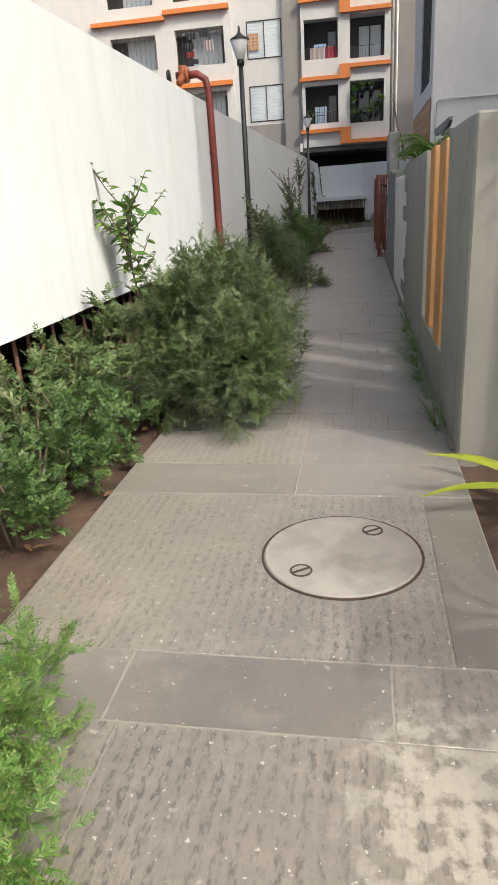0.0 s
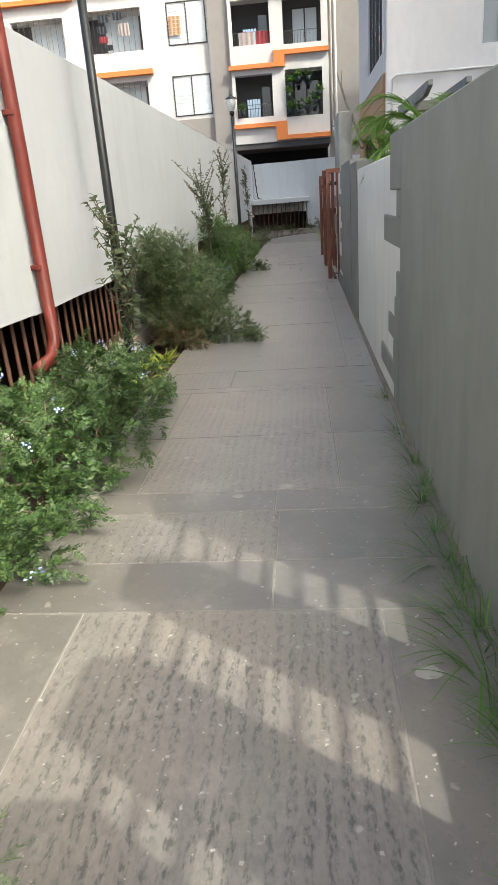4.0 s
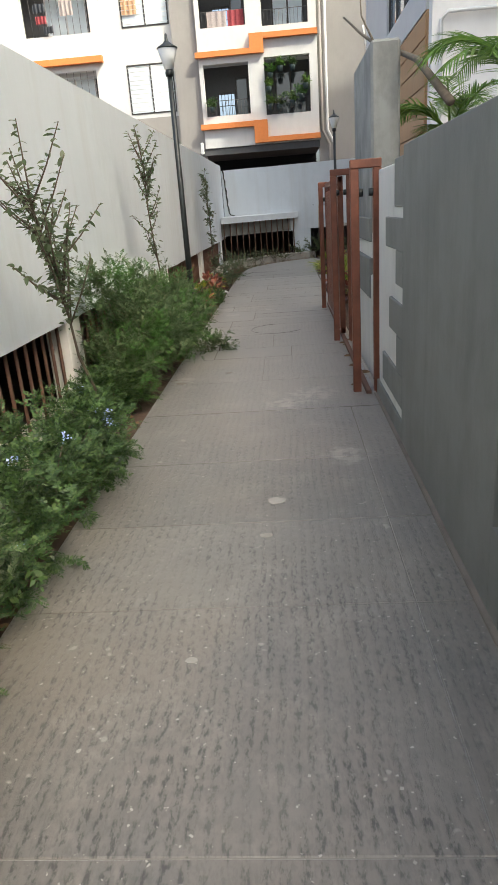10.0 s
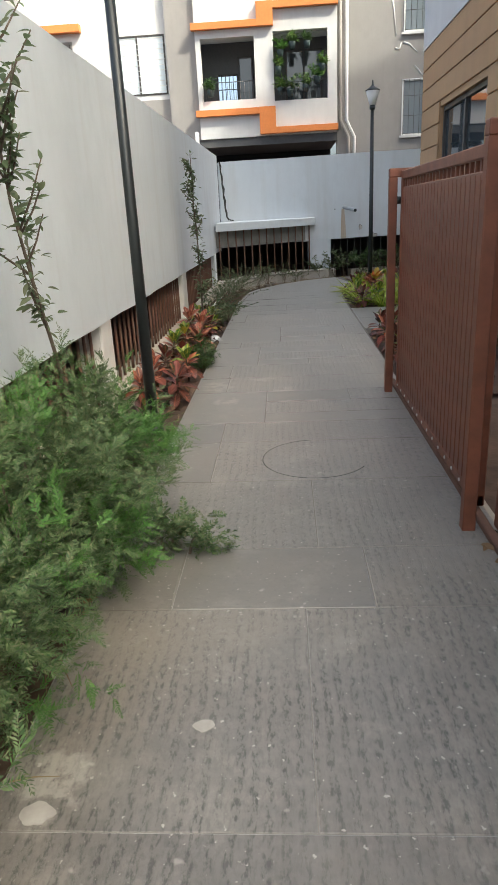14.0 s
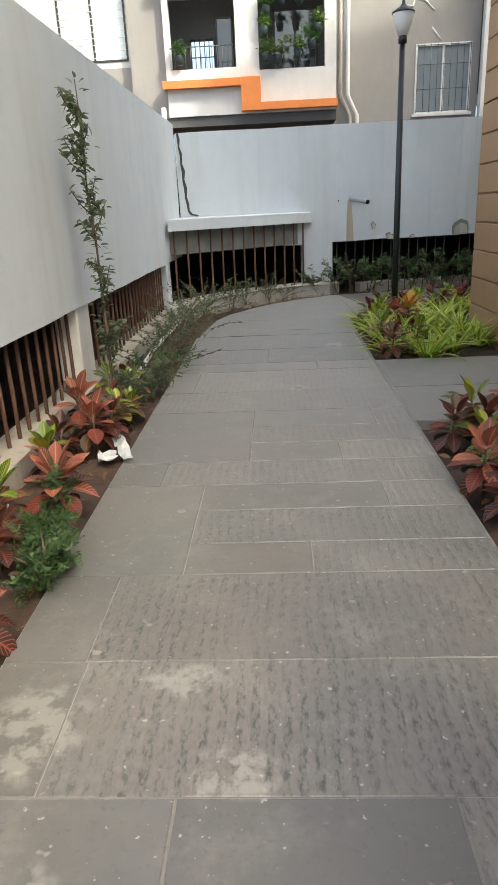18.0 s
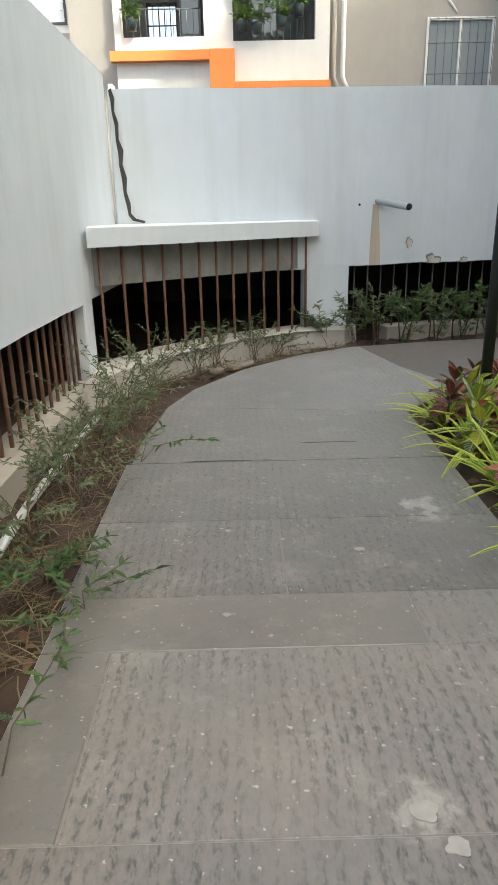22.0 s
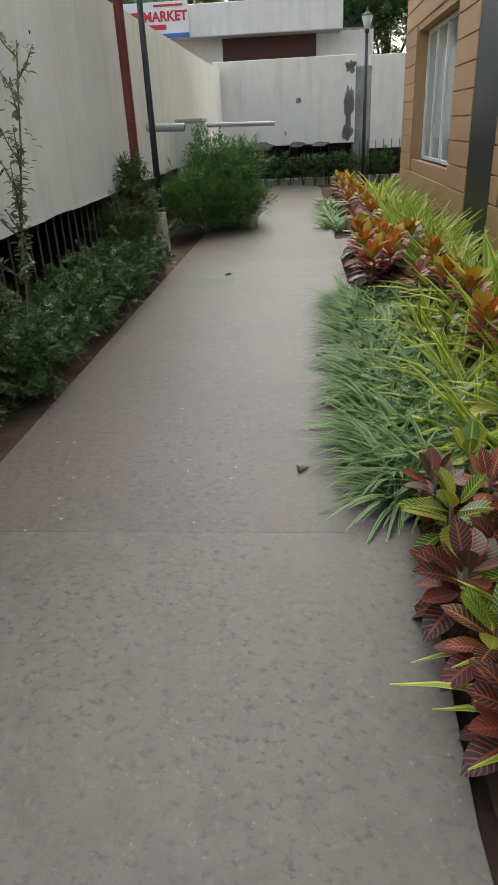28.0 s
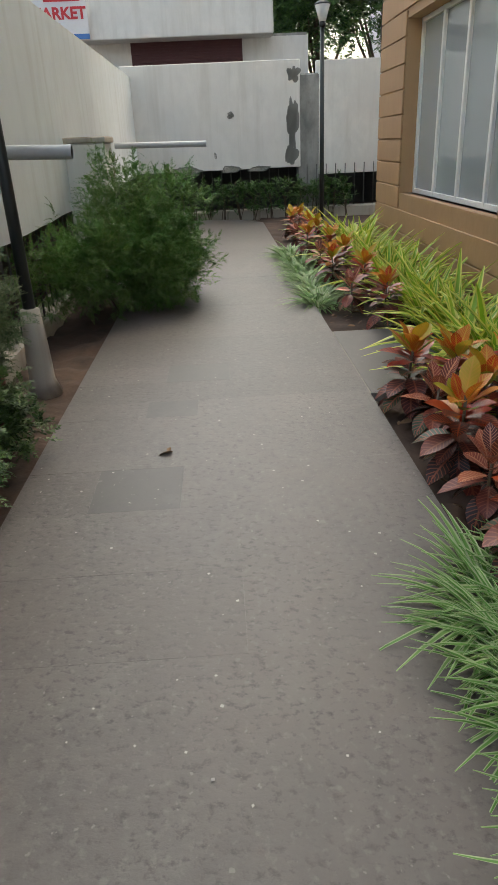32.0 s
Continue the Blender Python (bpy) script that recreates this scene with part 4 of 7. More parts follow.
# crack down the inner corner over the bend
CRACK_LINE = [(0.0, 2.45, 0.012), (0.02, 2.36, 0.02), (0.015, 2.26, 0.011), (0.04, 2.16, 0.018), (0.035, 2.02, 0.014), (0.06, 1.92, 0.026), (0.05, 1.8, 0.016), (0.075, 1.68, 0.024), (0.07, 1.56, 0.015), (0.095, 1.45, 0.02), (0.10, 1.36, 0.013), (0.14, 1.31, 0.016), (0.24, 1.285, 0.008)]
crack_pts = [(y + w, z) for y, z, w in CRACK_LINE] + [(y - w, z - 0.02) for y, z, w in CRACK_LINE[::-1]]
crack = structure("wall_crack", shard(crack_pts, 0.006, CRACK, "crack"), "wide crack in the render at the corner of two walls", "damage")
crack.matrix_basis = far_m @ pose(0.003, 0.02, 0)
stain = structure("rain_stain", shard([(-0.03, 0), (0.03, 0), (0.06, -0.35), (0.075, -0.62), (-0.05, -0.62), (-0.045, -0.3)], 0.002, plaster("brown_stain", (0.50, 0.42, 0.33), (0.36, 0.27, 0.18), 0.8), "stain"), "brown rain stain below the wall pipe", "stain")
stain.matrix_basis = far_m @ pose(0.0015, 2.68, 1.40)

# ledge over the chamfered corner and its rusty bars
ledge = structure("ledge", prism([(-1.84, 27.86), (0.16, 29.66), (0.12, 29.78), (-1.9, 29.37)], 1.10, 1.26, WHITE, "ledge", 0.015), "white concrete ledge across the corner", "ledge")
vent_back = structure("vent_lintel", prism([(-1.9, 28.15), (-0.05, 29.72), (-0.1, 29.85), (-2.0, 28.4)], 0.78, 1.11, CONCRETE, "lintel"), "grey concrete lintel inside the vent", "lintel")
kerb_pts = [(-1.86, 27.3), (-1.62, 27.75), (-1.2, 28.45), (-0.7, 29.0), (-0.1, 29.42), (0.45, 29.62), (0.62, 29.9), (-0.15, 29.85), (-0.95, 29.35), (-1.5, 28.75), (-1.9, 28.1)]
structure("kerb_bend", prism(kerb_pts, -0.2, 0.16, KERB_PALE, "kerb", 0.03), "rough curved concrete kerb behind the bend", "kerb")


def grille(label, base, count, pitch, z0, z1, radius, curve=None, mat=RUST, group="vent bars", rail=None):
    """A row of upright bars; base turns the bar positions (0, k * pitch) into place."""
    ob = thing("vent_grille", label, "grille", (0, 0, 0), group)
    ob.matrix_basis = base
    me = tube([(0, 0, z0), (0, 0, (z0 + z1) / 2), (0, 0, z1)], radius, mat, 6, "bar")
    for k in range(count):
        b = part("bar", me, ob)
        x, y = curve(k) if curve else (0, k * pitch)
        b.matrix_basis = pose(x, y, 0, 0, 0, k * 17)
    return ob


ys = sorted([-3.0] + PIERS + [27.9])
for a, b in zip(ys, ys[1:]):
    n = int((b - a - 0.3) / 0.155)
    grille("rusty upright bars in a low vent under the white wall", pose(X_WALL - 0.09, a + 0.22, 0), n, (b - a - 0.4) / max(1, n - 1), -0.05, 0.72, 0.013)
grille("rusty upright bars in the vent under the ledge", pose(0, 0, 0), 13, 0, 0.0, 1.12, 0.013, lambda k: (-1.80 + 0.152 * k, 28.05 + 1.62 * (k / 12) ** 0.86))
grille("dark upright bars in a low vent under the wall", far_m @ pose(-0.09, 2.5, 0), 13, 0.155, -0.05, 0.8, 0.009, None, FRAME_DARK)
grille("dark upright bars in a low vent under the wall", north_m @ pose(-0.09, 0.1, 0), 85, 0.185, -0.05, 0.86, 0.009, None, FRAME_DARK)
grille("dark upright bars under the end wall", pose(0, 0, 0, 0, 0, TURN) @ pose(S_END + 0.1, 20.2, 0), 44, 0.2, -0.05, 0.95, 0.009, None, FRAME_DARK)

# dark slabs and back walls added to keep the space behind the vents in shade
structure("podium_west", blocks([(-9.0, X_WALL - 0.2, -3.0, 32.0, 0.72, 0.95), (-9.2, -9.0, -3.0, 32.0, -0.2, 0.95), (-9.2, X_WALL - 0.1, -3.3, -3.0, -0.2, 0.95)], SHADE, 0), "dark slab and walls of a basement, added to shade the vents", "basement")
north_basement = structure("podium_north", blocks([(7.0 - 6.0, S_END + 6.0, W_WALL + 0.75, W_WALL + 5.0, 0.80, 1.0), (7.0 - 6.0, S_END + 6.0, W_WALL + 5.0, W_WALL + 5.2, -0.2, 1.0)], SHADE, 0), "dark slab and wall of a basement, added to shade the vents", "basement", TURN)
structure("podium_corner", prism([(-9.0, 29.45), (-1.95, 29.45), (2.55, 30.38), (*leg2(12, W_WALL + 0.3),), (*leg2(S_END, W_WALL + 0.3),), (*leg2(S_END, W_WALL + 2.0),), (2.0, 34.0), (-9.0, 34.0)], 0.82, 0.98, SHADE, "slab"), "dark slab added to shade the vents at the corner", "basement")
structure("podium_east", blocks([(S_END + 0.4, S_END + 3.0, 18.0, W_WALL + 3, 0.95, 1.1), (S_END + 3.0, S_END + 3.2, 18.0, W_WALL + 3, -0.2, 1.1)], SHADE, 0), "dark slab added to shade the vent under the end wall", "basement", TURN)

# ---------------------------------------------------------------- east side: garden wall with grey quoins
DIRT = plaster("packed_dirt", (0.22, 0.185, 0.15), (0.08, 0.06, 0.05), 0.9, 1.0, 1.5, 30.0)
GW0, GW1 = X_RIGHT + 0.012, X_RIGHT + 0.20
structure("wall_garden_return", block(X_RIGHT, 3.2, 3.60, 3.80, -0.2, 1.665, GREY, 0.012), "grey rendered garden wall", "wall")
structure("wall_garden_grey", block(X_RIGHT, GW1, 3.80, 4.55, -0.2, 1.665, GREY, 0.008), "grey rendered garden wall", "wall")
structure("wall_garden_bay", block(X_RIGHT, GW1 + 0.14, 4.55, 6.05, -0.2, 0.345, GREY, 0.008), "low grey wall under the open bay", "wall")
structure("wall_garden_grey_long", block(X_RIGHT, GW1, 6.05, 8.28, -0.2, 1.635, GREY, 0.008), "grey rendered garden wall", "wall")
structure("wall_garden_white", block(GW0, GW1, 8.2, 11.5, -0.2, 1.53, WHITE_OLD, 0.008), "white rendered garden wall with rain stains", "wall")
structure("wall_garden_white_far", block(GW0 + 0.004, GW1, 14.15, 15.28, -0.2, 1.6, WHITE_OLD, 0.008), "white rendered garden wall with grey quoins", "wall")
structure("wall_garden_white_end", block(GW0 + 0.07, GW1 + 0.1, 15.28, 16.1, -0.2, 1.6, WHITE_OLD, 0.008), "stained white wall beside the concrete pier", "wall")
structure("wall_garden_white_foot", block(GW0 + 0.058, GW1 + 0.1, 16.1, 17.4, -0.2, 1.26, WHITE_OLD, 0.008), "stained white render at the foot of the concrete pier", "wall")
structure("wall_garden_grey_far", block(X_RIGHT, GW1, 11.45, 12.30, -0.2, 1.61, GREY, 0.004), "grey rendered garden wall", "wall")
structure("wall_garden_grey_end", block(X_RIGHT, GW1, 12.42, 14.2, -0.2, 1.67, GREY, 0.004), "grey rendered garden wall", "wall")
structure("wall_garden_groove", block(X_RIGHT + 0.08, GW1, 12.30, 12.42, -0.2, 1.60, GREY, 0.0), "back of an upright groove in the grey wall", "wall")
structure("wall_garden_groove_foot", block(X_RIGHT, X_RIGHT + 0.08, 12.30, 12.42, -0.2, 0.34, GREY, 0.0), "foot of an upright groove in the grey wall", "wall")
QUOINS = [(8.28, 8.75, 1.32, 1.635), (8.28, 8.45, 1.17, 1.32), (8.28, 9.06, 1.0, 1.17), (8.28, 8.43, 0.70, 0.86), (8.28, 8.5, 0.54, 0.70), (8.28, 8.8, 0.42, 0.56), (8.28, 8.55, 0.26, 0.42), (8.28, 9.22, 0.13, 0.27), (8.28, 8.5, -0.1, 0.13),
          (14.2, 14.85, 1.12, 1.3), (14.2, 14.5, 1.36, 1.62), (14.2, 14.45, 0.92, 1.12), (14.2, 14.7, 0.62, 0.82), (14.2, 14.42, 0.4, 0.62), (14.2, 15.0, 0.2, 0.4), (14.2, 15.3, -0.1, 0.12)]
for y0, y1, z0, z1 in QUOINS:
    tagged(part("quoin", block(X_RIGHT, X_RIGHT + 0.06, y0, y1, z0, z1, GREY, 0.006, "quoin"), bpy.data.objects["wall_garden_white" if y0 < 12 else "wall_garden_white_far"]))
for x0, y0, y1, z0, z1 in [(X_RIGHT + 0.045, 16.06, 17.41, 1.08, 1.27), (X_RIGHT + 0.04, 16.06, 17.41, 0.62, 0.95), (X_RIGHT + 0.055, 15.8, 16.06, 0.56, 0.82), (X_RIGHT + 0.06, 15.82, 16.02, 1.0, 1.16)]:
    tagged(part("quoin", block(x0, x0 + 0.1, y0, y1, z0, z1, GREY if y1 > 17 else WHITE_OLD, 0.008, "quoin"), bpy.data.objects["wall_garden_white_foot"]))
structure("concrete_pier", block(GW0 + 0.062, GW0 + 0.29, 16.12, 17.38, 1.2, 2.55, CONCRETE, 0.02), "tall bare mottled concrete pier rising from the garden wall", "pier")
structure("wall_kerb", ragged_wall(X_RIGHT - 0.022, X_RIGHT + 0.05, 11.6, -0.1, -0.1, 0.01, 0.012, DIRT, 12, 0.03, 0.1), "crumbling edge between wall and paving", "kerb").matrix_basis = pose(0, 3.7, 0)

FINS = [(4.78, 5.09), (5.43, 5.71)]
for y0, y1 in FINS:
    fin = thing("ochre_post", "ochre rendered post in the open bay of the grey wall", "post", (X_RIGHT + 0.004, y0, 0.335), "ochre posts")
    part("shaft", block(0.0, 0.2, 0, y1 - y0, 0, 1.30, OCHRE, 0.008), fin)

# slatted pergola beyond the garden wall
perg = thing("pergola", "grey slatted pergola beyond the garden wall", "pergola", (0, 0, 0))
for x in (1.3, 2.9):
    for y in (3.2, 6.0):
        part("post", block(x - 0.07, x + 0.07, y - 0.07, y + 0.07, -0.1, 2.3, CONCRETE, 0.01), perg)
for y in (3.2, 6.0):
    part("beam", block(1.1, 3.2, y - 0.06, y + 0.06, 2.28, 2.42, CONCRETE, 0.01), perg)
slat = block(-0.016, 0.016, 2.9, 6.25, 2.42, 2.434, CONCRETE, 0.002, "slat")
for k in range(15):
    b = part("slat", slat, perg)
    b.matrix_basis = pose(1.24 + 0.125 * k, 0, 0)

# a second pergola further on, grey beams with tapered ends
perg2 = thing("pergola", "weathered grey pergola with tapered rafter ends among the palms", "pergola", (1.2, 13.2, 0))
for x in (0.55, 2.3):
    part("post", block(x - 0.06, x + 0.06, 1.0, 1.12, -0.1, 2.3, CONCRETE, 0.01), perg2)
part("beam", block(0.2, 3.0, 0.98, 1.1, 2.27, 2.39, CONCRETE, 0.01), perg2)
rafter_side = [(0.0, 2.5), (2.6, 2.5), (2.6, 2.44), (2.3, 2.36), (0.3, 2.36), (0.0, 2.44)]
rafter = mesh_of("rafter", [(x, y, z) for x in (-0.03, 0.03) for y, z in rafter_side], [(5, 4, 3, 2, 1, 0), (6, 7, 8, 9, 10, 11)] + [(k, (k + 1) % 6, (k + 1) % 6 + 6, k + 6) for k in range(6)], CONCRETE)
for k in range(6):
    part("rafter", rafter, perg2).matrix_basis = pose(0.25 + 0.45 * k, 0, 0)

# ---------------------------------------------------------------- gate
gate = thing("sliding_gate", "brown-red steel sliding gate standing open on its rail", "gate", (0.37, 17.55, 0))
part("bottom_rail", block(-0.025, 0.025, 0.05, 2.3, 0.05, 0.11, GATE, 0.006), gate)
part("top_rail", block(-0.025, 0.025, 0.05, 2.3, 1.60, 1.66, GATE, 0.006), gate)
part("middle_rail", block(-0.02, 0.02, 0.05, 2.3, 1.51, 1.55, GATE, 0.006), gate)
for y in (0.05, 2.25):
    part("stile", block(-0.028, 0.028, y, y + 0.06, 0.05, 1.66, GATE, 0.006), gate)
sl = block(-0.022, 0.006, -0.036, 0.036, 0.1, 1.54, GATE, 0.004, "slat")
for k in range(26):
    b = part("slat", sl, gate)
    b.matrix_basis = pose(0, 0.16 + k * 0.084, 0)
sp = block(-0.012, 0.012, -0.012, 0.012, 1.53, 1.61, GATE, 0.003, "spindle")
for k in range(24):
    b = part("spindle", sp, gate)
    b.matrix_basis = pose(0, 0.16 + k * 0.09, 0)
rivet = turned([(0.0, 0), (0.011, 0), (0.009, 0.005), (0.0, 0.006)], PIPE_WHITE, 8, "rivet")
for k in range(14):
    b = part("rivet", rivet, gate, "pale rivet head")
    b.matrix_basis = pose(-0.026, 0.15 + k * 0.16, 0.082, 0, -90, 0)


def gate_frame(y, h):
    ob = thing("gate_guide", "brown-red steel guide frame with rollers beside the gate rail", "gate guide", (0.29, y, 0), "gate guide frames")
    part("post", block(-0.03, 0.03, -0.03, 0.03, -0.02, h - 0.06, GATE, 0.005), ob)
    part("post", block(0.13, 0.19, -0.03, 0.03, -0.02, h - 0.06, GATE, 0.005), ob)
    part("crossbar", block(-0.03, 0.19, -0.032, 0.032, h - 0.06, h, GATE, 0.005), ob)
    for x in (0.04, 0.12):
        b = part("roller", turned([(0.0, -0.02), (0.026, -0.02), (0.028, 0), (0.026, 0.02), (0.0, 0.02)], BLACK, 12, "roller"), ob, "dark guide roller")
        b.matrix_basis = pose(x, 0, h - 0.22, 90, 0, 90)
    for z in (0.35, 0.8, 1.2):
        b = part("bolt", turned([(0.0, 0), (0.018, 0), (0.018, 0.02), (0.0, 0.022)], BLACK, 6, "bolt"), ob)
        b.matrix_basis = pose(0.19, 0, z, 0, 90, 0)
    return ob


gate_frame(15.4, 1.68)
gate_frame(17.48, 1.72)
gate_frame(19.9, 1.68)
rail = thing("gate_rail", "rusty brown steel track set beside the paving", "rail", (0.37, 15.3, 0))
part("track", block(-0.02, 0.02, 0, 4.9, -0.03, 0.03, RUST, 0.005), rail)
part("base", block(-0.06, 0.1, 0, 4.9, -0.1, -0.012, KERB, 0.01), rail)

# ---------------------------------------------------------------- house with tan siding
HX, HY0 = 1.70, 20.0
house = thing("clubhouse", "house with tan horizontal siding below and pale walls raised for shade", "house", (0, 0, 0))
hs, hw = 8.0, W_HOUSE


def house_wall(name, x0, x1, y0, y1, z0, z1, mat, holes=(), turn=0.0):
    """A wall slab in its own turned frame; holes: (a0, a1, z0, z1) along its longer side."""
    along_y = (y1 - y0) > (x1 - x0)
    a0, a1 = (y0, y1) if along_y else (x0, x1)
    cuts = sorted({a0, a1, *[h for hole in holes for h in hole[:2]]})
    rows = []
    for a, b in zip(cuts, cuts[1:]):
        spans, low = [], z0
        for h in sorted(holes, key=lambda h: h[2]):
            if h[0] <= a + 1e-6 and h[1] >= b - 1e-6:
                spans.append((low, h[2]))
                low = h[3]
        spans.append((low, z1))
        for c, d in spans:
            if d - c > 1e-3:
                rows.append((x0, x1, a, b, c, d) if along_y else (a, b, y0, y1, c, d))
    for row in rows:
        part(name, block(*row, mat, 0), house).matrix_basis = pose(0, 0, 0, 0, 0, turn)


SIDE_HOLES = [(22.6, 24.9, 0.9, 2.68)]
house_wall("side_wall", HX, HX + 0.25, HY0, 26.15, -0.2, 3.6, SIDING, SIDE_HOLES)
# upper walls run unseen up to 20 m to keep sun off the bend
house_wall("upper_side_wall", HX - 0.02, HX + 0.25, HY0, 26.15, 3.6, 20.0, FACADE_PALE, [(20.3, 23.3, 4.0, 6.6)])
house_wall("near_wall", HX + 0.02, 8.0, HY0 - 0.2, HY0 + 0.01, -0.2, 20.0, NEAR_WHITE, [(3.6, 4.8, 3.9, 5.1)])
FRONT_HOLES = [(16.42, 19.65, 0.74, 2.66), (10.6, 13.9, 0.74, 2.66)]
house_wall("front_wall", hs, 20.9, hw - 0.25, hw, -0.2, 3.9, SIDING, FRONT_HOLES, TURN)
house_wall("upper_front_wall", hs, 20.9, hw - 0.25, hw - 0.02, 3.9, 20.0, FACADE_PALE, (), TURN)
house_wall("end_wall", 20.4, 20.9, 15.0, hw - 0.24, -0.2, 20.0, FACADE_PALE, (), TURN)
roof = part("roof", prism([(HX + 0.3, HY0 + 0.2), (7.5, HY0 + 0.2), leg2(20.3, 18.0), leg2(20.3, hw - 0.3), leg2(hs + 0.3, hw - 0.3)], 19.7, 19.95, CONCRETE, "roof"), house)


def siding_boards(name, length, z0, z1, holes, base, course=0.275):
    """Proud tan courses over a wall, cut round its openings, each course its own piece."""
    z = z0
    while z + course <= z1 + 0.01:
        spans = [(0.0, length)]
        for a, b, c, d in holes:
            if c < z + course - 0.03 and d > z + 0.03:
                spans = [(p, q) for s in spans for p, q in ((s[0], min(s[1], a)), (max(s[0], b), s[1])) if q - p > 0.05]
        for a, b in spans:
            ob = part("board", block(a + 0.004, b - 0.004, 0.0, 0.022, z + 0.008, z + course - 0.006, SIDING, 0.006, "board"), house)
            ob.matrix_basis = base
        z += course


siding_boards("front", 20.9 - hs, 0.0, 3.85, [(a - hs, b - hs, c, d) for a, b, c, d in FRONT_HOLES] + [(14.2 - hs, 15.3 - hs, -1, 5)], pose(0, 0, 0, 0, 0, TURN) @ pose(hs, hw, 0))
siding_boards("side", 26.1 - HY0, 0.0, 3.6, [(a - HY0, b - HY0, c, d) for a, b, c, d in SIDE_HOLES], Matrix(((0, -1, 0, HX), (1, 0, 0, HY0), (0, 0, 1, 0), (0, 0, 0, 1))))
col = part("column", block(14.2, 15.3, hw - 0.2, hw + 0.014, -0.1, 3.9, CLADDING, 0.01), house, "black steel column cladding")
col.matrix_basis = pose(0, 0, 0, 0, 0, TURN)


def window(parent, base, width, height, panes, frame, glass, depth=0.05, bar=0.05, sill=None, grille_bars=0, backing=None):
    """A framed window in its own x (across) and z (up); y points out of the wall."""
    win = part("window", block(0, width, -depth, 0, 0, bar, frame, 0.004, "frame"), parent)
    win.matrix_basis = base
    part("frame_top", block(0, width, -depth, 0, height - bar, height, frame, 0.004), win)
    for k in range(panes + 1):
        x = k * (width - bar) / panes
        part("mullion", block(x, x + bar, -depth, 0.004, 0.0, height, frame, 0.004), win)
    for k in range(panes):
        x0 = k * (width - bar) / panes + bar
        x1 = (k + 1) * (width - bar) / panes
        part("pane", block(x0, x1, -depth * 0.7, -depth * 0.5, bar, height - bar, glass, 0), win)
    if backing:
        part("blind", block(bar, width - bar, -depth - 0.06, -depth - 0.03, bar, height - bar, backing, 0), win)
    if sill:
        part("sill", block(-0.06, width + 0.06, -depth, 0.07, -0.07, 0.0, sill, 0.006), win)
    if grille_bars:
        rod = tube([(0, 0.06, 0.02), (0, 0.06, height - 0.02)], 0.008, FRAME_DARK, 4, "grille_bar")
        for k in range(grille_bars):
            b = part("grille_bar", rod, win)
            b.matrix_basis = pose(0.04 + k * (width - 0.08) / (grille_bars - 1), 0, 0)
        for z in (0.05, height * 0.35, height * 0.7, height - 0.05):
            part("grille_rail", tube([(0.02, 0.06, z), (width - 0.02, 0.06, z)], 0.008, FRAME_DARK, 4, "grille_rail"), win)
    return win


def facing(x, y, z, turn):
    """Window base: its x runs along the wall, y out of it."""
    return pose(x, y, z, 0, 0, turn)


CLEAR = glassy("front_glass", (0.33, 0.36, 0.37), 0.02)
for s0, s1 in ((16.42, 19.65), (10.6, 13.9)):
    base = pose(0, 0, 0, 0, 0, TURN) @ pose(s0, hw - 0.17, 0.74)
    window(house, base, s1 - s0, 1.92, 4, FRAME_WHITE, CLEAR, 0.06, 0.055, FRAME_WHITE)
side_base = Matrix(((0, -1, 0, HX + 0.05), (1, 0, 0, 22.6), (0, 0, 1, 0.9), (0, 0, 0, 1)))
window(house, side_base, 2.3, 1.78, 2, FRAME_DARK, PANE_DARK, 0.06, 0.06)
up_base = Matrix(((0, -1, 0, HX + 0.02), (1, 0, 0, 20.3), (0, 0, 1, 4.0), (0, 0, 0, 1)))
window(house, up_base, 3.0, 2.6, 4, FRAME_DARK, PANE, 0.06, 0.05)
window(house, pose(4.8, HY0 - 0.12, 3.9, 0, 0, 180), 1.2, 1.2, 2, FRAME_WHITE, PANE, 0.05, 0.05)
dp = part("drainpipe", tube([(HX + 0.12, HY0 - 0.26, 0.2), (HX + 0.12, HY0 - 0.26, 3.42), (HX + 0.2, HY0 - 0.26, 3.5), (6.0, HY0 - 0.26, 3.5)], 0.024, PIPE_WHITE, 8, "drainpipe"), house, "white plastic drainpipe")

# unseen tall blocks added on the east side to keep the walk in shade
structure("tower_block", block(9.0, 18.0, 0.3, 18.05, -0.1, 17.0, FACADE_WHITE, 0), "unseen tall block added to shade the first leg", "building")
structure("tower_block_far", block(24.0, 52.0, 4.0, 18.5, -0.1, 31.0, FACADE_WHITE, 0), "unseen tall block added to shade the second leg", "building", TURN)

# ---------------------------------------------------------------- apartment building
FY = 38.4
flats = thing("apartment_building", "white and taupe apartment block with orange bands and barred balconies", "building", (0, 0, 0))


def facade(name, x0, x1, z0, z1, mat, out=0.0, deep=0.3, holes=()):
    cuts = sorted({x0, x1, *[h for hole in holes for h in hole[:2]]})
    rows = []
    for a, b in zip(cuts, cuts[1:]):
        low = z0
        for h in sorted(holes, key=lambda h: h[2]):
            if h[0] <= a + 1e-6 and h[1] >= b - 1e-6:
                rows.append((a, b, FY - out, FY - out + deep, low, h[2]))
                low = h[3]
        rows.append((a, b, FY - out, FY - out + deep, low, z1))
    for r in rows:
        if r[5] - r[4] > 1e-3:
            part(name, block(*r, mat, 0), flats)


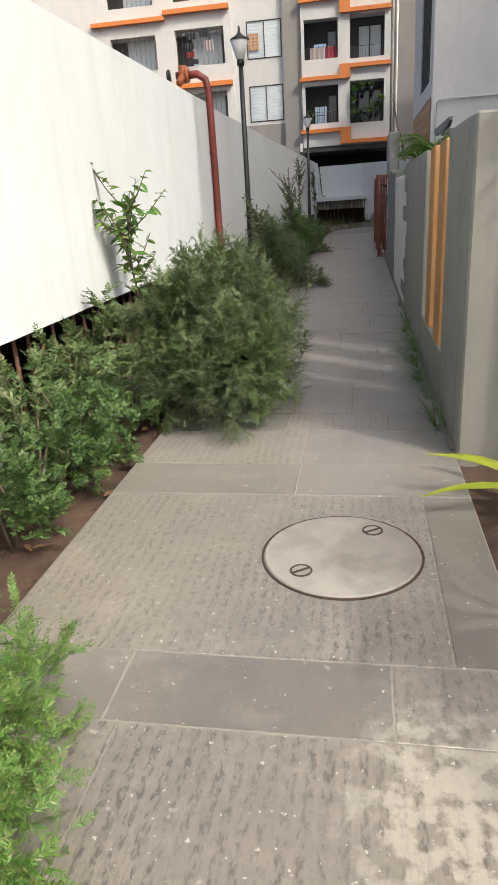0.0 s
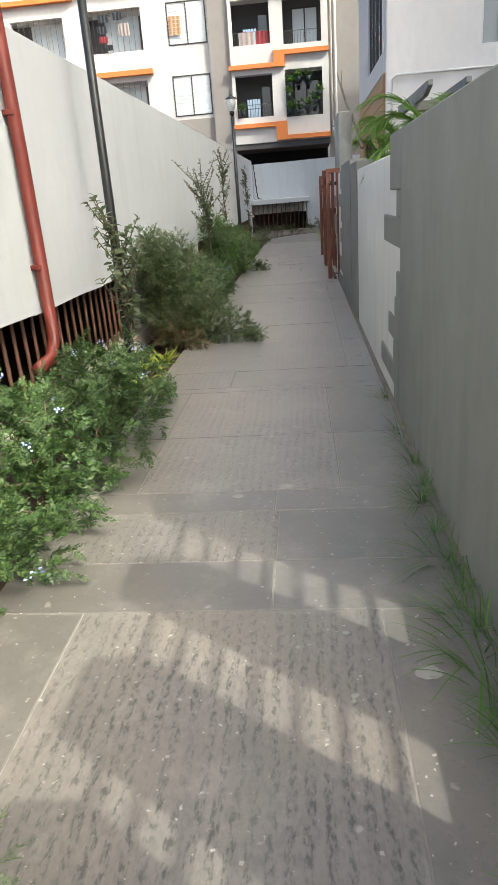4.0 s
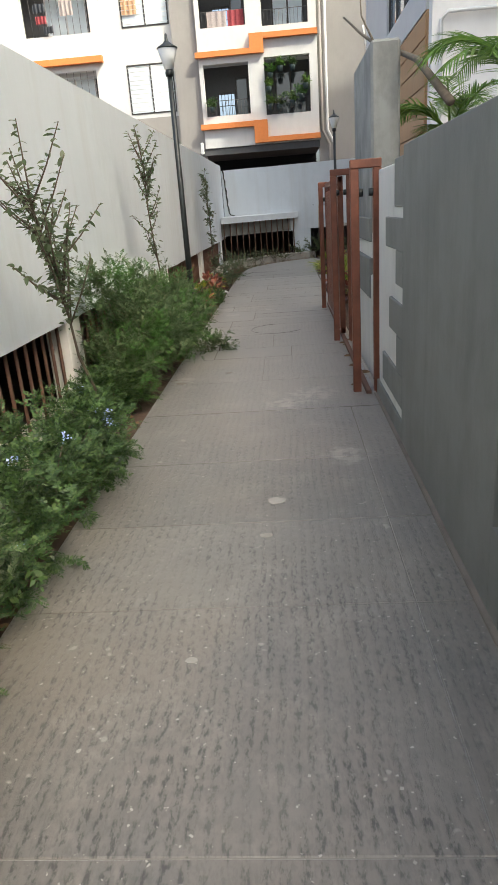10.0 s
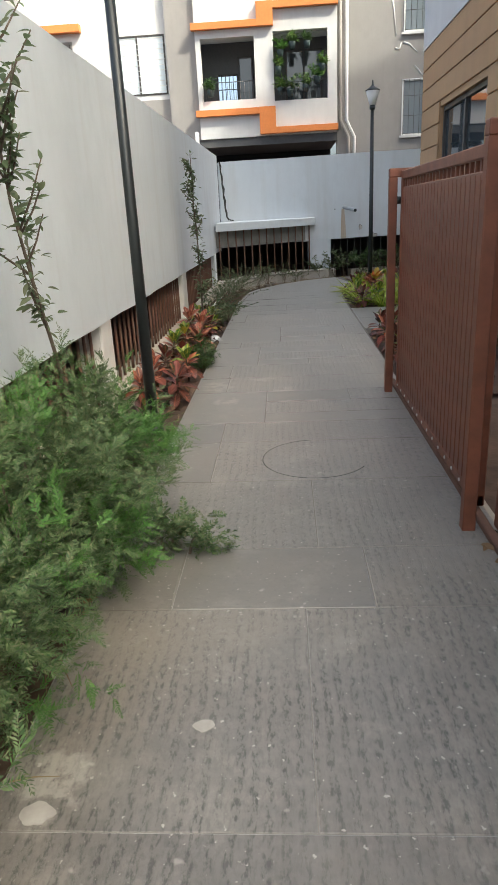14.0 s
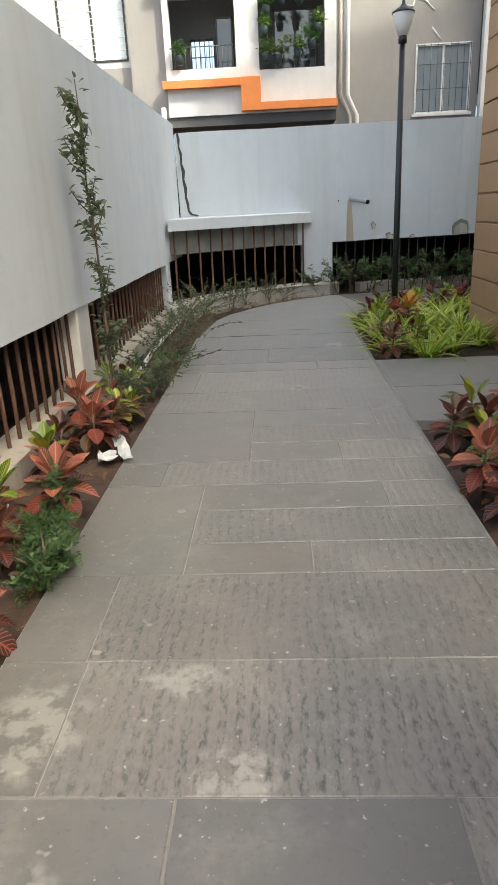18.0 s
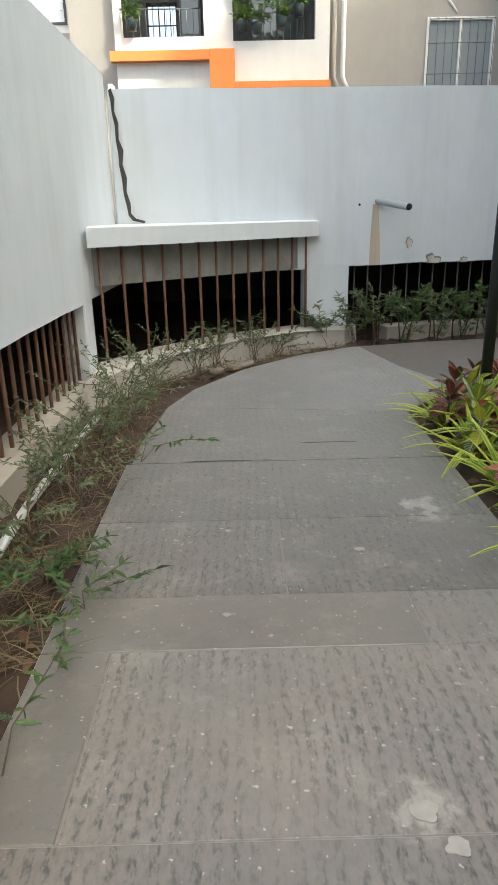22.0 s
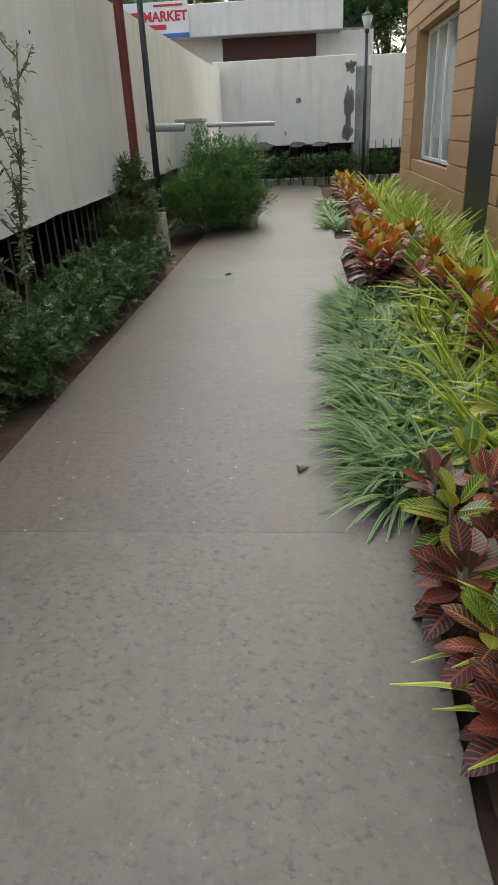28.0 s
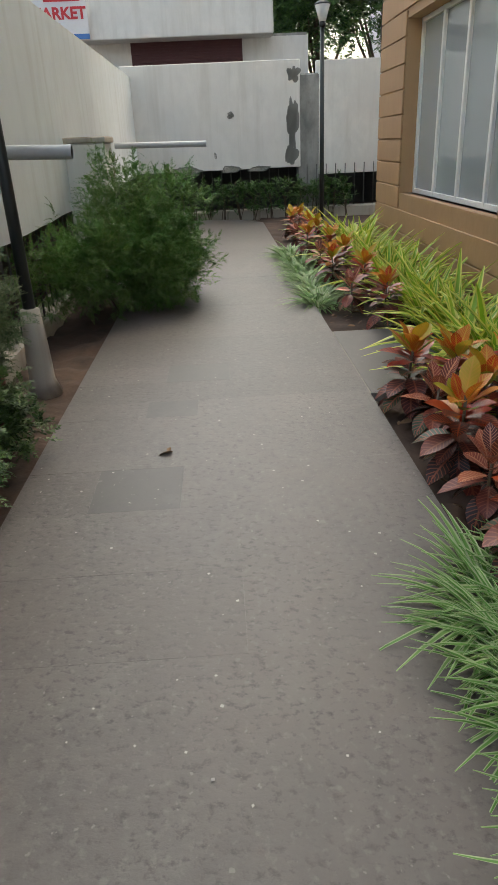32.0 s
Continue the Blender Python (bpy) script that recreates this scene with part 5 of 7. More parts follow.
STOREY = 2.95
LEFT = [(-3.0, -1.3, 4.86 + k * STOREY, 6.62 + k * STOREY) for k in range(3)]
RIGHTS = [(-0.7, 1.0, 4.76 + k * STOREY, 6.7 + k * STOREY) for k in range(3)]
facade("bay_wall", -3.15, 1.3, 3.75, 14.5, FACADE_WHITE, 0.35, 0.25, LEFT + RIGHTS)
facade("column_wall", -4.1, -3.15, -0.1, 14.5, FACADE_GREY, 0.2, 0.3)
facade("low_wall", -6.75, -4.1, -0.1, 5.05, FACADE_GREY, 0.0)
W1 = [(-5.97, -4.17, 5.2 + k * STOREY, 6.92 + k * STOREY) for k in range(3)]
facade("window_wall", -6.75, -4.1, 5.05, 14.5, FACADE_WHITE, 0.0, 0.3, W1)
L1 = [(-13.3, -10.8, 8.1 + k * STOREY, 9.7 + k * STOREY) for k in range(-1, 2)] + [(-9.75, -7.15, 8.1 + k * STOREY, 9.8 + k * STOREY) for k in range(-1, 2)]
facade("wing_wall", -22.0, -6.75, -0.1, 14.5, FACADE_WHITE, 0.1, 0.3, L1)
W2 = [(3.4, 4.85, 3.55 + k * STOREY, 5.2 + k * STOREY) for k in range(4)]
facade("end_wall", 1.3, 5.05, -0.1, 14.5, FACADE_GREY, 0.0, 0.3, W2)
FAR_R = [(5.3, 6.6, 4.8 + k * STOREY, 6.6 + k * STOREY) for k in range(3)]
facade("right_wing", 5.05, 16.0, -0.1, 14.5, FACADE_WHITE, 0.35, 0.25, FAR_R)
# back walls coloured dark to give the balconies their shade
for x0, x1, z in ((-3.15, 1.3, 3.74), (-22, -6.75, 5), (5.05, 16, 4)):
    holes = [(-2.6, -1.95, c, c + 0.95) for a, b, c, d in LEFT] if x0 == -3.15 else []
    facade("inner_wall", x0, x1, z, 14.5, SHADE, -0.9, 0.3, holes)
for a, b, c, d in LEFT:
    for k in range(6):
        part("window_bar", tube([(-2.6 + 0.13 * k, FY + 0.88, c), (-2.6 + 0.13 * k, FY + 0.88, c + 0.95)], 0.012, FRAME_DARK, 5, "window_bar"), flats)
    part("window_bar", tube([(-2.6, FY + 0.88, c + 0.5), (-1.95, FY + 0.88, c + 0.5)], 0.015, FRAME_DARK, 5, "window_bar"), flats)
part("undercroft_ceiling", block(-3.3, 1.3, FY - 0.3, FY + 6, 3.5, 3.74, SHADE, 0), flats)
# black plate at the back stands for the undercroft's shade
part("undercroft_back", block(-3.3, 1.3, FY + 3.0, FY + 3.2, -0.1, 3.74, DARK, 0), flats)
for k in range(4):
    z = 3.74 + k * STOREY
    part("floor_slab", block(-22, 16, FY + 0.25, FY + 1.0, z + 0.05, z + 0.25, FACADE_PALE, 0), flats)
    up = k % 2 == 1
    za, zb = (z + 0.66, z + 0.06) if not up else (z + 0.15, z + 0.60)
    z_hi, z_lo = max(za, zb) + 0.2, min(za, zb)
    part("orange_band", block(-3.25, -1.2, FY - 0.52, FY - 0.34, za, za + 0.19, ORANGE, 0.006), flats)
    part("orange_band", block(-1.2, -0.68, FY - 0.522, FY - 0.34, z_lo, z_hi, ORANGE, 0.006), flats)
    part("orange_band", block(-0.68, 1.32, FY - 0.52, FY - 0.34, zb, zb + 0.19, ORANGE, 0.006), flats)
    if k:
        part("orange_band", block(-14.2, -10.2, FY - 0.34, FY - 0.1, z + 0.3 + (0.33 if not up else 0.05), z + 0.5 + (0.33 if not up else 0.05), ORANGE, 0.006), flats)
        part("orange_band", block(-10.25, -6.8, FY - 0.34, FY - 0.1, z + 0.46 + (0.4 if not up else -0.08), z + 0.68 + (0.4 if not up else -0.08), ORANGE, 0.006), flats)
        part("orange_band", block(5.05, 9.5, FY - 0.52, FY - 0.36, z + 0.2, z + 0.42, ORANGE, 0.006), flats)
for x0, x1, z0, z1 in W1:
    window(flats, pose(x1, FY - 0.02, z0, 0, 0, 180), x1 - x0, z1 - z0, 2, FRAME_DARK, BLIND, 0.08, 0.05, None, 0)
    for k in range(11):
        z = z0 + 0.1 + k * (z1 - z0 - 0.2) / 10
        part("window_bar", tube([(x0 + 0.03, FY - 0.05, z), (x1 - 0.03, FY - 0.05, z)], 0.011, FRAME_WHITE, 5, "window_bar"), flats)
for x0, x1, z0, z1 in W2:
    window(flats, pose(x1, FY - 0.02, z0, 0, 0, 180), x1 - x0, z1 - z0, 2, FRAME_WHITE, PANE, 0.08, 0.06, FACADE_WHITE, 9)
for x0, x1, z0, z1 in L1:
    window(flats, pose(x1 - 0.3, FY + 0.83, z0 + 0.1, 0, 0, 180), (x1 - x0) * 0.62, (z1 - z0) * 0.95, 2, FRAME_WHITE, BLIND, 0.05, 0.05)
    rod = tube([(0, FY - 0.05, z0), (0, FY - 0.05, z1)], 0.009, RAIL, 4, "balcony_bar")
    for k in range(10):
        b = part("balcony_bar", rod, flats)
        b.matrix_basis = pose(x0 + 0.1 + k * (x1 - x0 - 0.2) / 9, 0, 0)
for n, (x0, x1, z0, z1) in enumerate(LEFT + RIGHTS + FAR_R):
    window(flats, pose(x1 - 0.1, FY + 0.83, z0 - 0.4, 0, 0, 180), 0.5 if n < 3 else (x1 - x0) * 0.72, (z1 - z0) * 1.05, 1 if n < 3 else 2, FRAME_DARK, BLIND if n == 4 else PANE_DARK, 0.05, 0.06)
    part("balcony_rail", tube([(x0, FY - 0.15, z0 + 0.55), (x1, FY - 0.15, z0 + 0.55)], 0.014, RAIL, 5, "balcony_rail"), flats)
    rod = tube([(0, FY - 0.15, z0), (0, FY - 0.15, z0 + 0.55)], 0.009, RAIL, 4, "balcony_bar")
    for k in range(12):
        b = part("balcony_bar", rod, flats)
        b.matrix_basis = pose(x0 + 0.08 + k * (x1 - x0 - 0.16) / 11, 0, 0)
for x, r, mat, label in ((1.42, 0.055, FACADE_GREY, "taupe drainpipe"), (1.62, 0.05, PIPE_WHITE, "white drainpipe")):
    part("drainpipe", tube([(x, FY - 0.12, 14.4), (x, FY - 0.12, 4.1), (x + 0.25, FY - 0.12, 3.6), (x + 0.25, FY - 0.12, 0)], r, mat, 8, "drainpipe"), flats, label)
cctv = part("wall_camera", block(-3.3, -3.2, FY - 0.75, FY - 0.5, 3.55, 3.95, FRAME_WHITE, 0.01), flats, "small white camera bracket")
STROKES = [[(3.02, 7.51), (3.08, 7.16), (3.17, 6.42)], [(3.14, 6.08), (3.29, 6.05), (3.34, 6.23)], [(3.41, 6.23), (3.6, 6.17), (3.84, 5.94)], [(3.78, 5.56), (3.91, 5.42), (4.05, 5.25)], [(4.27, 6.32), (4.26, 6.52), (4.42, 6.63)]]
for stroke in STROKES + [[(x + 0.3, z + 2.6) for x, z in s] for s in STROKES[:3]]:
    part("chalky_scratch", tube([(x, FY + 0.003, z) for x, z in stroke], 0.035, FACADE_WHITE, 6, "scratch", 0.6), flats, "white filler stroke on the taupe wall")


def cloth(x, z, w, h, mat, label, y=FY - 0.2):
    ob = thing("laundry", label, "laundry", (x, y, z), "washing on the balconies")
    n = 10
    verts, faces = [], []
    for k in range(n + 1):
        d = 0.03 * math.sin(k * 1.9)
        verts += [(w * k / n, d, 0), (w * k / n, d * 1.4 + 0.01, -h), (w * k / n, d + 0.012, 0), (w * k / n, d * 1.4 + 0.022, -h)]
    for k in range(n):
        a = 4 * k
        faces += [(a, a + 1, a + 5, a + 4), (a + 2, a + 6, a + 7, a + 3)]
    part("sheet", mesh_of("sheet", verts, faces, mat, True), ob)


cloth(-2.72, 8.35, 0.72, 1.1, CLOTH_A, "striped pale towel hung over the balcony rail")
cloth(-1.95, 8.35, 0.6, 0.75, CLOTH_B, "red and white patterned cloth over the balcony rail")
for k, (x, z, w, h, m) in enumerate([(-9.1, 9.6, 0.5, 0.3, CLOTH_C), (-8.4, 9.65, 0.45, 0.3, CLOTH_C), (-9.2, 9.15, 0.45, 0.28, CLOTH_C), (-8.2, 9.2, 0.5, 0.5, CLOTH_A), (-9.15, 8.75, 0.4, 0.25, CLOTH_B), (-8.9, 8.4, 0.35, 0.22, CLOTH_C)]):
    cloth(x, z, w, h, m, "washing hung in the barred balcony")
cloth(-5.9, 9.3, 0.55, 0.75, CLOTH_D, "orange cloth hung in a barred window", FY - 0.05)

for k, (x, z, r, m) in enumerate([(-0.5, 5.15, 0.2, FERNY_LIT), (-0.2, 5.1, 0.3, SHRUB), (0.3, 5.2, 0.2, FERNY_LIT), (0.66, 5.4, 0.28, FERNY_PALE), (-0.48, 6.2, 0.2, FERNY_PALE), (-0.1, 6.4, 0.15, FERNY_LIT), (0.36, 6.4, 0.14, SHRUB), (-0.56, 5.75, 0.16, FERNY_LIT), (0.82, 5.75, 0.15, FERNY_LIT), (-2.75, 5.2, 0.2, SHRUB_DARK)]):
    ob = feather_bush("balcony_plant", "leafy potted plant on the balcony rail", (x, FY - 0.42, z), [(0, 0, 0.1, r), (0.06, 0, -0.08, r * 0.6)], 150, m, 300 + k, 0.12, TINY, 0, "balcony plants", None, "potted plant")
    part("pot", turned([(0.0, -0.24), (0.08, -0.24), (0.11, -0.05), (0.1, -0.03), (0.0, -0.03)], POT, 12, "pot"), ob)

# ---------------------------------------------------------------- street lamps
def lamp_post(x, y, base_label="dark post", blob=False):
    ob = thing("street_lamp", "slim black garden lamp post with a white lantern", "lamp", (x, y, 0), "garden lamps")
    part("pole", tube([(0, 0, -0.08), (0, 0, 1.2), (0, 0, 3.0)], 0.042, BLACK, 14, "pole", 0.72), ob)
    part("collar", turned([(0.0, 2.96), (0.045, 2.96), (0.05, 3.0), (0.035, 3.05), (0.0, 3.05)], BLACK, 14, "collar"), ob)
    part("lantern", turned([(0.0, 3.03), (0.05, 3.03), (0.115, 3.24), (0.11, 3.25), (0.0, 3.25)], LAMP_GLASS, 16, "lantern"), ob, "white conical lantern glass")
    part("cap", turned([(0.0, 3.245), (0.125, 3.245), (0.12, 3.26), (0.05, 3.30), (0.02, 3.33), (0.012, 3.40), (0.0, 3.41)], BLACK, 16, "cap"), ob)
    part("foot", turned([(0.0, -0.08), (0.075, -0.08), (0.07, 0.02), (0.05, 0.05), (0.0, 0.05)], BLACK if not blob else KERB, 12, "foot"), ob)
    if blob:
        part("concrete_sleeve", turned([(0.0, -0.05), (0.12, -0.05), (0.085, 0.05), (0.075, 0.3), (0.06, 0.52), (0.0, 0.54)], KERB, 14, "sleeve"), ob, "crusted concrete sleeve at the foot")
    return ob


lamp_post(-1.61, 9.6)
lamp_post(-1.49, 19.09)
lamp_post(1.03, 27.03)
lamp_post(7.75, 31.25, blob=True)
lamp_post(15.6, 30.1)

# ---------------------------------------------------------------- pipes
hyd = thing("fire_pipe", "red standpipe with a valve at the top of the white wall", "pipe", (0, 0, 0))
part("riser", tube([(-1.82, 8.2, 0.42), (-1.82, 8.45, 0.44), (-1.82, 8.55, 0.55), (-1.82, 8.55, 1.6), (-1.83, 8.55, 2.55), (-1.86, 8.55, 2.68), (-1.95, 8.55, 2.74), (-2.2, 8.55, 2.74)], 0.042, PIPE_RED, 14, "riser"), hyd)
part("flange", tube([(-2.05, 8.55, 2.74), (-2.09, 8.55, 2.74)], 0.075, BRASS, 14, "flange"), hyd)
part("valve_body", tube([(-2.12, 8.55, 2.66), (-2.12, 8.55, 2.84)], 0.05, BRASS, 12, "valve_body"), hyd)
part("outlet", tube([(-2.12, 8.5, 2.72), (-2.12, 8.36, 2.64)], 0.04, BRASS, 12, "outlet"), hyd)
part("handwheel", tube([(-2.28, 8.55, 2.74), (-2.30, 8.55, 2.74)], 0.075, BLACK, 14, "handwheel"), hyd, "dark valve handwheel")
for z in (1.0, 1.9):
    part("bracket", block(-1.9, -1.80, 8.50, 8.60, z, z + 0.03, PIPE_RED, 0.004), hyd)
hyd2 = thing("fire_pipe", "red painted standpipe against the weathered wall", "pipe", (0, 0, 0))
part("riser", tube([(7.2, 31.22, -0.05), (7.2, 31.22, 1.5), (7.2, 31.22, 2.62), (7.16, 31.21, 2.73), (7.05, 31.18, 2.79), (6.75, 31.11, 2.79)], 0.048, PIPE_RED, 14, "riser"), hyd2)
part("valve_body", tube([(6.82, 31.13, 2.68), (6.82, 31.13, 2.92)], 0.05, BRASS, 12, "valve_body"), hyd2)
part("handwheel", tube([(6.62, 31.08, 2.79), (6.6, 31.075, 2.79)], 0.08, PIPE_RED, 14, "handwheel"), hyd2)


def spout(root, tip, radius, label):
    ob = thing("wall_pipe", label, "pipe", (0, 0, 0), "wall pipes")
    a, b = Vector(root), Vector(tip)
    d = (b - a).normalized()
    part("pipe", tube([a, a.lerp(b, 0.5), b], radius, PIPE_GREY, 14, "pipe", 1.0, False), ob)
    # black plug paints the shade inside the pipe
    part("bore", tube([b - d * 0.06, b - d * 0.004], radius * 0.9, DARK, 14, "bore"), ob, "black plug for the shade in the open end")


spout((0.78, 29.95, 1.44), (0.99, 29.3, 1.36), 0.035, "grey plastic pipe sticking out of the white wall")
spout((8.66, 31.9, 1.43), (8.81, 31.3, 1.41), 0.05, "grey plastic pipe sticking out of the wall")
spout((14.55, 33.3, 1.46), (15.0, 31.88, 1.43), 0.045, "long grey plastic pipe sticking out of the wall")
mb = thing("wall_box", "small rendered masonry box with a worn top against the wall", "box", (*leg2(18.1, 28.44), -0.08), "", "", TURN)
part("body", block(0, 0.55, 0, 0.42, 0, 1.56, WHITE_OLD, 0.015), mb)
part("top", block(-0.02, 0.57, -0.03, 0.42, 1.56, 1.62, KERB, 0.012), mb, "worn coping")

# ---------------------------------------------------------------- shop beyond the end wall
shop = thing("shop_building", "low concrete shop with a maroon shutter beyond the wall", "shop", (0, 0, 0))
sh = pose(0, 0, 0, 0, 0, TURN)
for name, me in (("wall", block(31.2, 31.5, 24.6, 33.5, -0.1, 4.0, WHITE_OLD, 0.0)), ("fascia", block(30.4, 31.6, 25.6, 33.5, 3.97, 4.85, WHITE_OLD, 0.02)), ("roof", block(31.5, 36, 24.6, 33.5, 3.9, 4.1, CONCRETE, 0))):
    part(name, me, shop).matrix_basis = sh
part("shutter", block(31.14, 31.19, 26.4, 29.4, 1.0, 3.97, SHUTTER, 0.0), shop, "maroon roller shutter").matrix_basis = sh
ridge = block(31.12, 31.14, 26.4, 29.4, 0.0, 0.045, SHUTTER, 0.004, "slat")
for k in range(16):
    part("shutter_slat", ridge, shop).matrix_basis = sh @ pose(0, 0, 2.9 + k * 0.065)
sign = thing("shop_sign", "white banner with red lettering and a blue foot", "sign", (0, 0, 0))
sm = pose(0, 0, 0, 0, 0, TURN) @ pose(30.2, 31.75, 3.98, 0, 0, -90)
part("board", block(-1.2, 1.45, 0.0, 0.04, 0, 0.95, SIGN_WHITE, 0.004), sign).matrix_basis = sm


def lettering(text, size, mat, base, parent, depth=0.006):
    cu = bpy.data.curves.new("lettering", "FONT")
    cu.body, cu.size, cu.extrude, cu.offset = text, size, depth, 0.012
    ob = new("lettering_source", cu)
    dg = bpy.context.evaluated_depsgraph_get()
    me = bpy.data.meshes.new_from_object(ob.evaluated_get(dg))
    bpy.data.objects.remove(ob)
    me.materials.clear()
    me.materials.append(mat)
    b = part("lettering", me, parent)
    b.matrix_basis = base
    return b


lettering("MARKET", 0.36, SIGN_RED, sm @ pose(0.05, -0.008, 0.45, 90, 0, 0), sign)
part("name_strip", block(-1.05, -0.06, -0.012, -0.002, 0.47, 0.70, SIGN_RED, 0.002), sign, "red name lettering").matrix_basis = sm
part("red_strip", block(-0.8, 0.75, -0.012, -0.002, 0.22, 0.36, SIGN_RED, 0.03), sign).matrix_basis = sm
part("blue_foot", block(-1.2, 1.45, -0.012, -0.002, 0.0, 0.12, SIGN_BLUE, 0.002), sign).matrix_basis = sm
part("top_strip", block(0.4, 1.3, -0.012, -0.002, 0.82, 0.88, SIGN_RED, 0.002), sign).matrix_basis = sm

# ---------------------------------------------------------------- far trees
def tree(at, height, radius, seed, label):
    rnd = random.Random(seed)
    ob = thing("tree", label, "tree", at)
    part("trunk", tube([(0, 0, -0.1), (0.1, 0, height * 0.3), (0, 0.1, height * 0.6)], 0.16, BARK, 8, "trunk", 0.5), ob)
    gather, rows = Leaves(), []
    for k in range(7):
        c = Vector((rnd.uniform(-1, 1) * radius * 0.6, rnd.uniform(-1, 1) * radius * 0.6, height * rnd.uniform(0.5, 0.95)))
        part("limb", tube([(0, 0, height * 0.3), c * 0.5 + Vector((0, 0, height * 0.15)), c], 0.07, BARK, 6, "limb", 0.3), ob)
        for _ in range(420):
            d = Vector((rnd.gauss(0, 1), rnd.gauss(0, 1), rnd.gauss(0, 0.8))).normalized() * radius * 0.55 * rnd.random() ** 0.45
            rows.append(aim(rnd, Vector((rnd.gauss(0, 1), rnd.gauss(0, 1), rnd.gauss(0.2, 0.6))), rnd.uniform(0.28, 0.5), c + d))
    gather.add(TINY[0], rows[::2])
    gather.add(TINY[1], rows[1::2])
    part("crown", gather.mesh("crown", SHRUB_DARK), ob)


for k, (s, w, h, r) in enumerate([(36, 23.6, 8.5, 3.4), (37.5, 21.0, 8.8, 3.4), (38, 26.4, 8.0, 3.0), (41, 31.0, 9.0, 3.6), (42, 36.5, 8.5, 3.6), (39, 18.5, 9.2, 3.6)]):
    tree((*leg2(s, w), 0), h, r, 60 + k, "leafy green tree beyond the shop")

# ---------------------------------------------------------------- plants of the first leg
BUSHY = "loose feathery green bush leaning over the path"
feather_bush("feathery_bush", BUSHY, (-1.08, 4.55, 0), [(0.25, -0.05, 0.45, 0.4), (0.2, -0.4, 0.36, 0.4), (0.0, 0.2, 0.66, 0.42), (-0.22, 0.0, 0.56, 0.36), (-0.1, 0.45, 0.4, 0.34), (-0.22, -0.4, 0.28, 0.3), (-0.35, 0.65, 0.42, 0.28), (0.1, -0.15, 0.78, 0.32), (0.18, 0.2, 0.36, 0.34)], 17000, FERNY, 11, 0.088, young=SAPLING)
feather_bush("dry_branch", "withered brown fern fronds under the bush", (-1.4, 10.55, 0), [(0, 0, 0.12, 0.2), (0.2, -0.05, 0.08, 0.14), (-0.1, 0.25, 0.14, 0.18)], 260, STRAW, 20, 0.11, SPRAYS, 5, "", None, "dry fern")
feather_bush("feathery_bush", "low bright feathery bush at the path's edge", (-1.15, 1.1, 0), [(0.0, 0.05, 0.18, 0.3), (-0.2, 0.35, 0.22, 0.28), (0.08, -0.35, 0.2, 0.32), (-0.15, -0.75, 0.22, 0.36), (0.0, -1.1, 0.22, 0.36), (-0.35, 0.0, 0.28, 0.3), (0.12, 0.4, 0.12, 0.22), (0.22, 0.0, 0.14, 0.26), (0.2, -0.4, 0.18, 0.3)], 5600, FERNY_LIT, 12, 0.09)
feather_bush("shrub", "mixed low green shrub below the wall", (-1.62, 2.6, 0), [(0, 0, 0.2, 0.28), (0.05, 0.5, 0.25, 0.28), (-0.1, -0.6, 0.22, 0.3), (0.08, 1.0, 0.2, 0.24)], 1400, SHRUB, 13, 0.09, TINY)
feather_bush("shrub", "straggling brownish shrub below the wall", (-1.75, 3.75, 0), [(0, 0, 0.45, 0.26), (-0.05, 0.6, 0.5, 0.3), (0.0, -0.55, 0.4, 0.26)], 900, FERNY, 14, 0.1, TINY)
feather_bush("flowering_shrub", "leafy shrub with pale blue flowers", (-1.4, 7.4, 0), [(0.05, 0.0, 0.22, 0.34), (0.1, 0.55, 0.24, 0.34), (0.05, -0.55, 0.2, 0.32), (-0.1, 1.0, 0.25, 0.32), (-0.15, -0.2, 0.36, 0.28), (0.1, -1.05, 0.16, 0.26), (0.08, 1.25, 0.18, 0.26)], 2600, SHRUB, 15, 0.085, TINY, 8, "", 16)
feather_bush("feathery_bush", BUSHY, (-1.45, 11.3, 0), [(0.0, -0.4, 0.42, 0.4), (-0.1, 0.05, 0.5, 0.42), (-0.05, 0.6, 0.42, 0.38), (-0.1, 1.0, 0.3, 0.3), (0.32, -0.5, 0.2, 0.26), (0.6, -0.52, 0.13, 0.2), (0.12, -0.62, 0.22, 0.26), (-0.12, -0.65, 0.9, 0.24), (-0.1, 0.5, 0.8, 0.22), (-0.2, -0.2, 0.75, 0.28), (0.05, 0.2, 0.25, 0.3), (0.8, -0.58, 0.08, 0.12)], 10500, FERNY, 16, 0.088, young=SAPLING)
feather_bush("flowering_shrub", "dense shrub with a few pale blue flowers", (-1.47, 13.3, 0), [(0.0, 0.0, 0.24, 0.32), (0.08, 0.45, 0.25, 0.28), (0.0, 0.8, 0.2, 0.26), (0.0, -0.5, 0.22, 0.3), (0.05, -0.95, 0.2, 0.26)], 2500, SHRUB, 17, 0.085, TINY, 6, "", 16)
feather_bush("feathery_bush", BUSHY, (-1.46, 16.8, 0), [(0.0, 0.0, 0.45, 0.4), (0.0, 0.55, 0.48, 0.38), (-0.05, -0.6, 0.44, 0.42), (0.1, 0.25, 0.25, 0.28), (-0.1, -1.05, 0.45, 0.38), (-0.15, -1.3, 0.9, 0.24), (-0.1, -0.3, 0.75, 0.26), (-0.1, -1.4, 0.3, 0.3), (0.1, 0.85, 0.35, 0.3)], 10000, FERNY, 18, 0.09, young=FERNY_PALE)
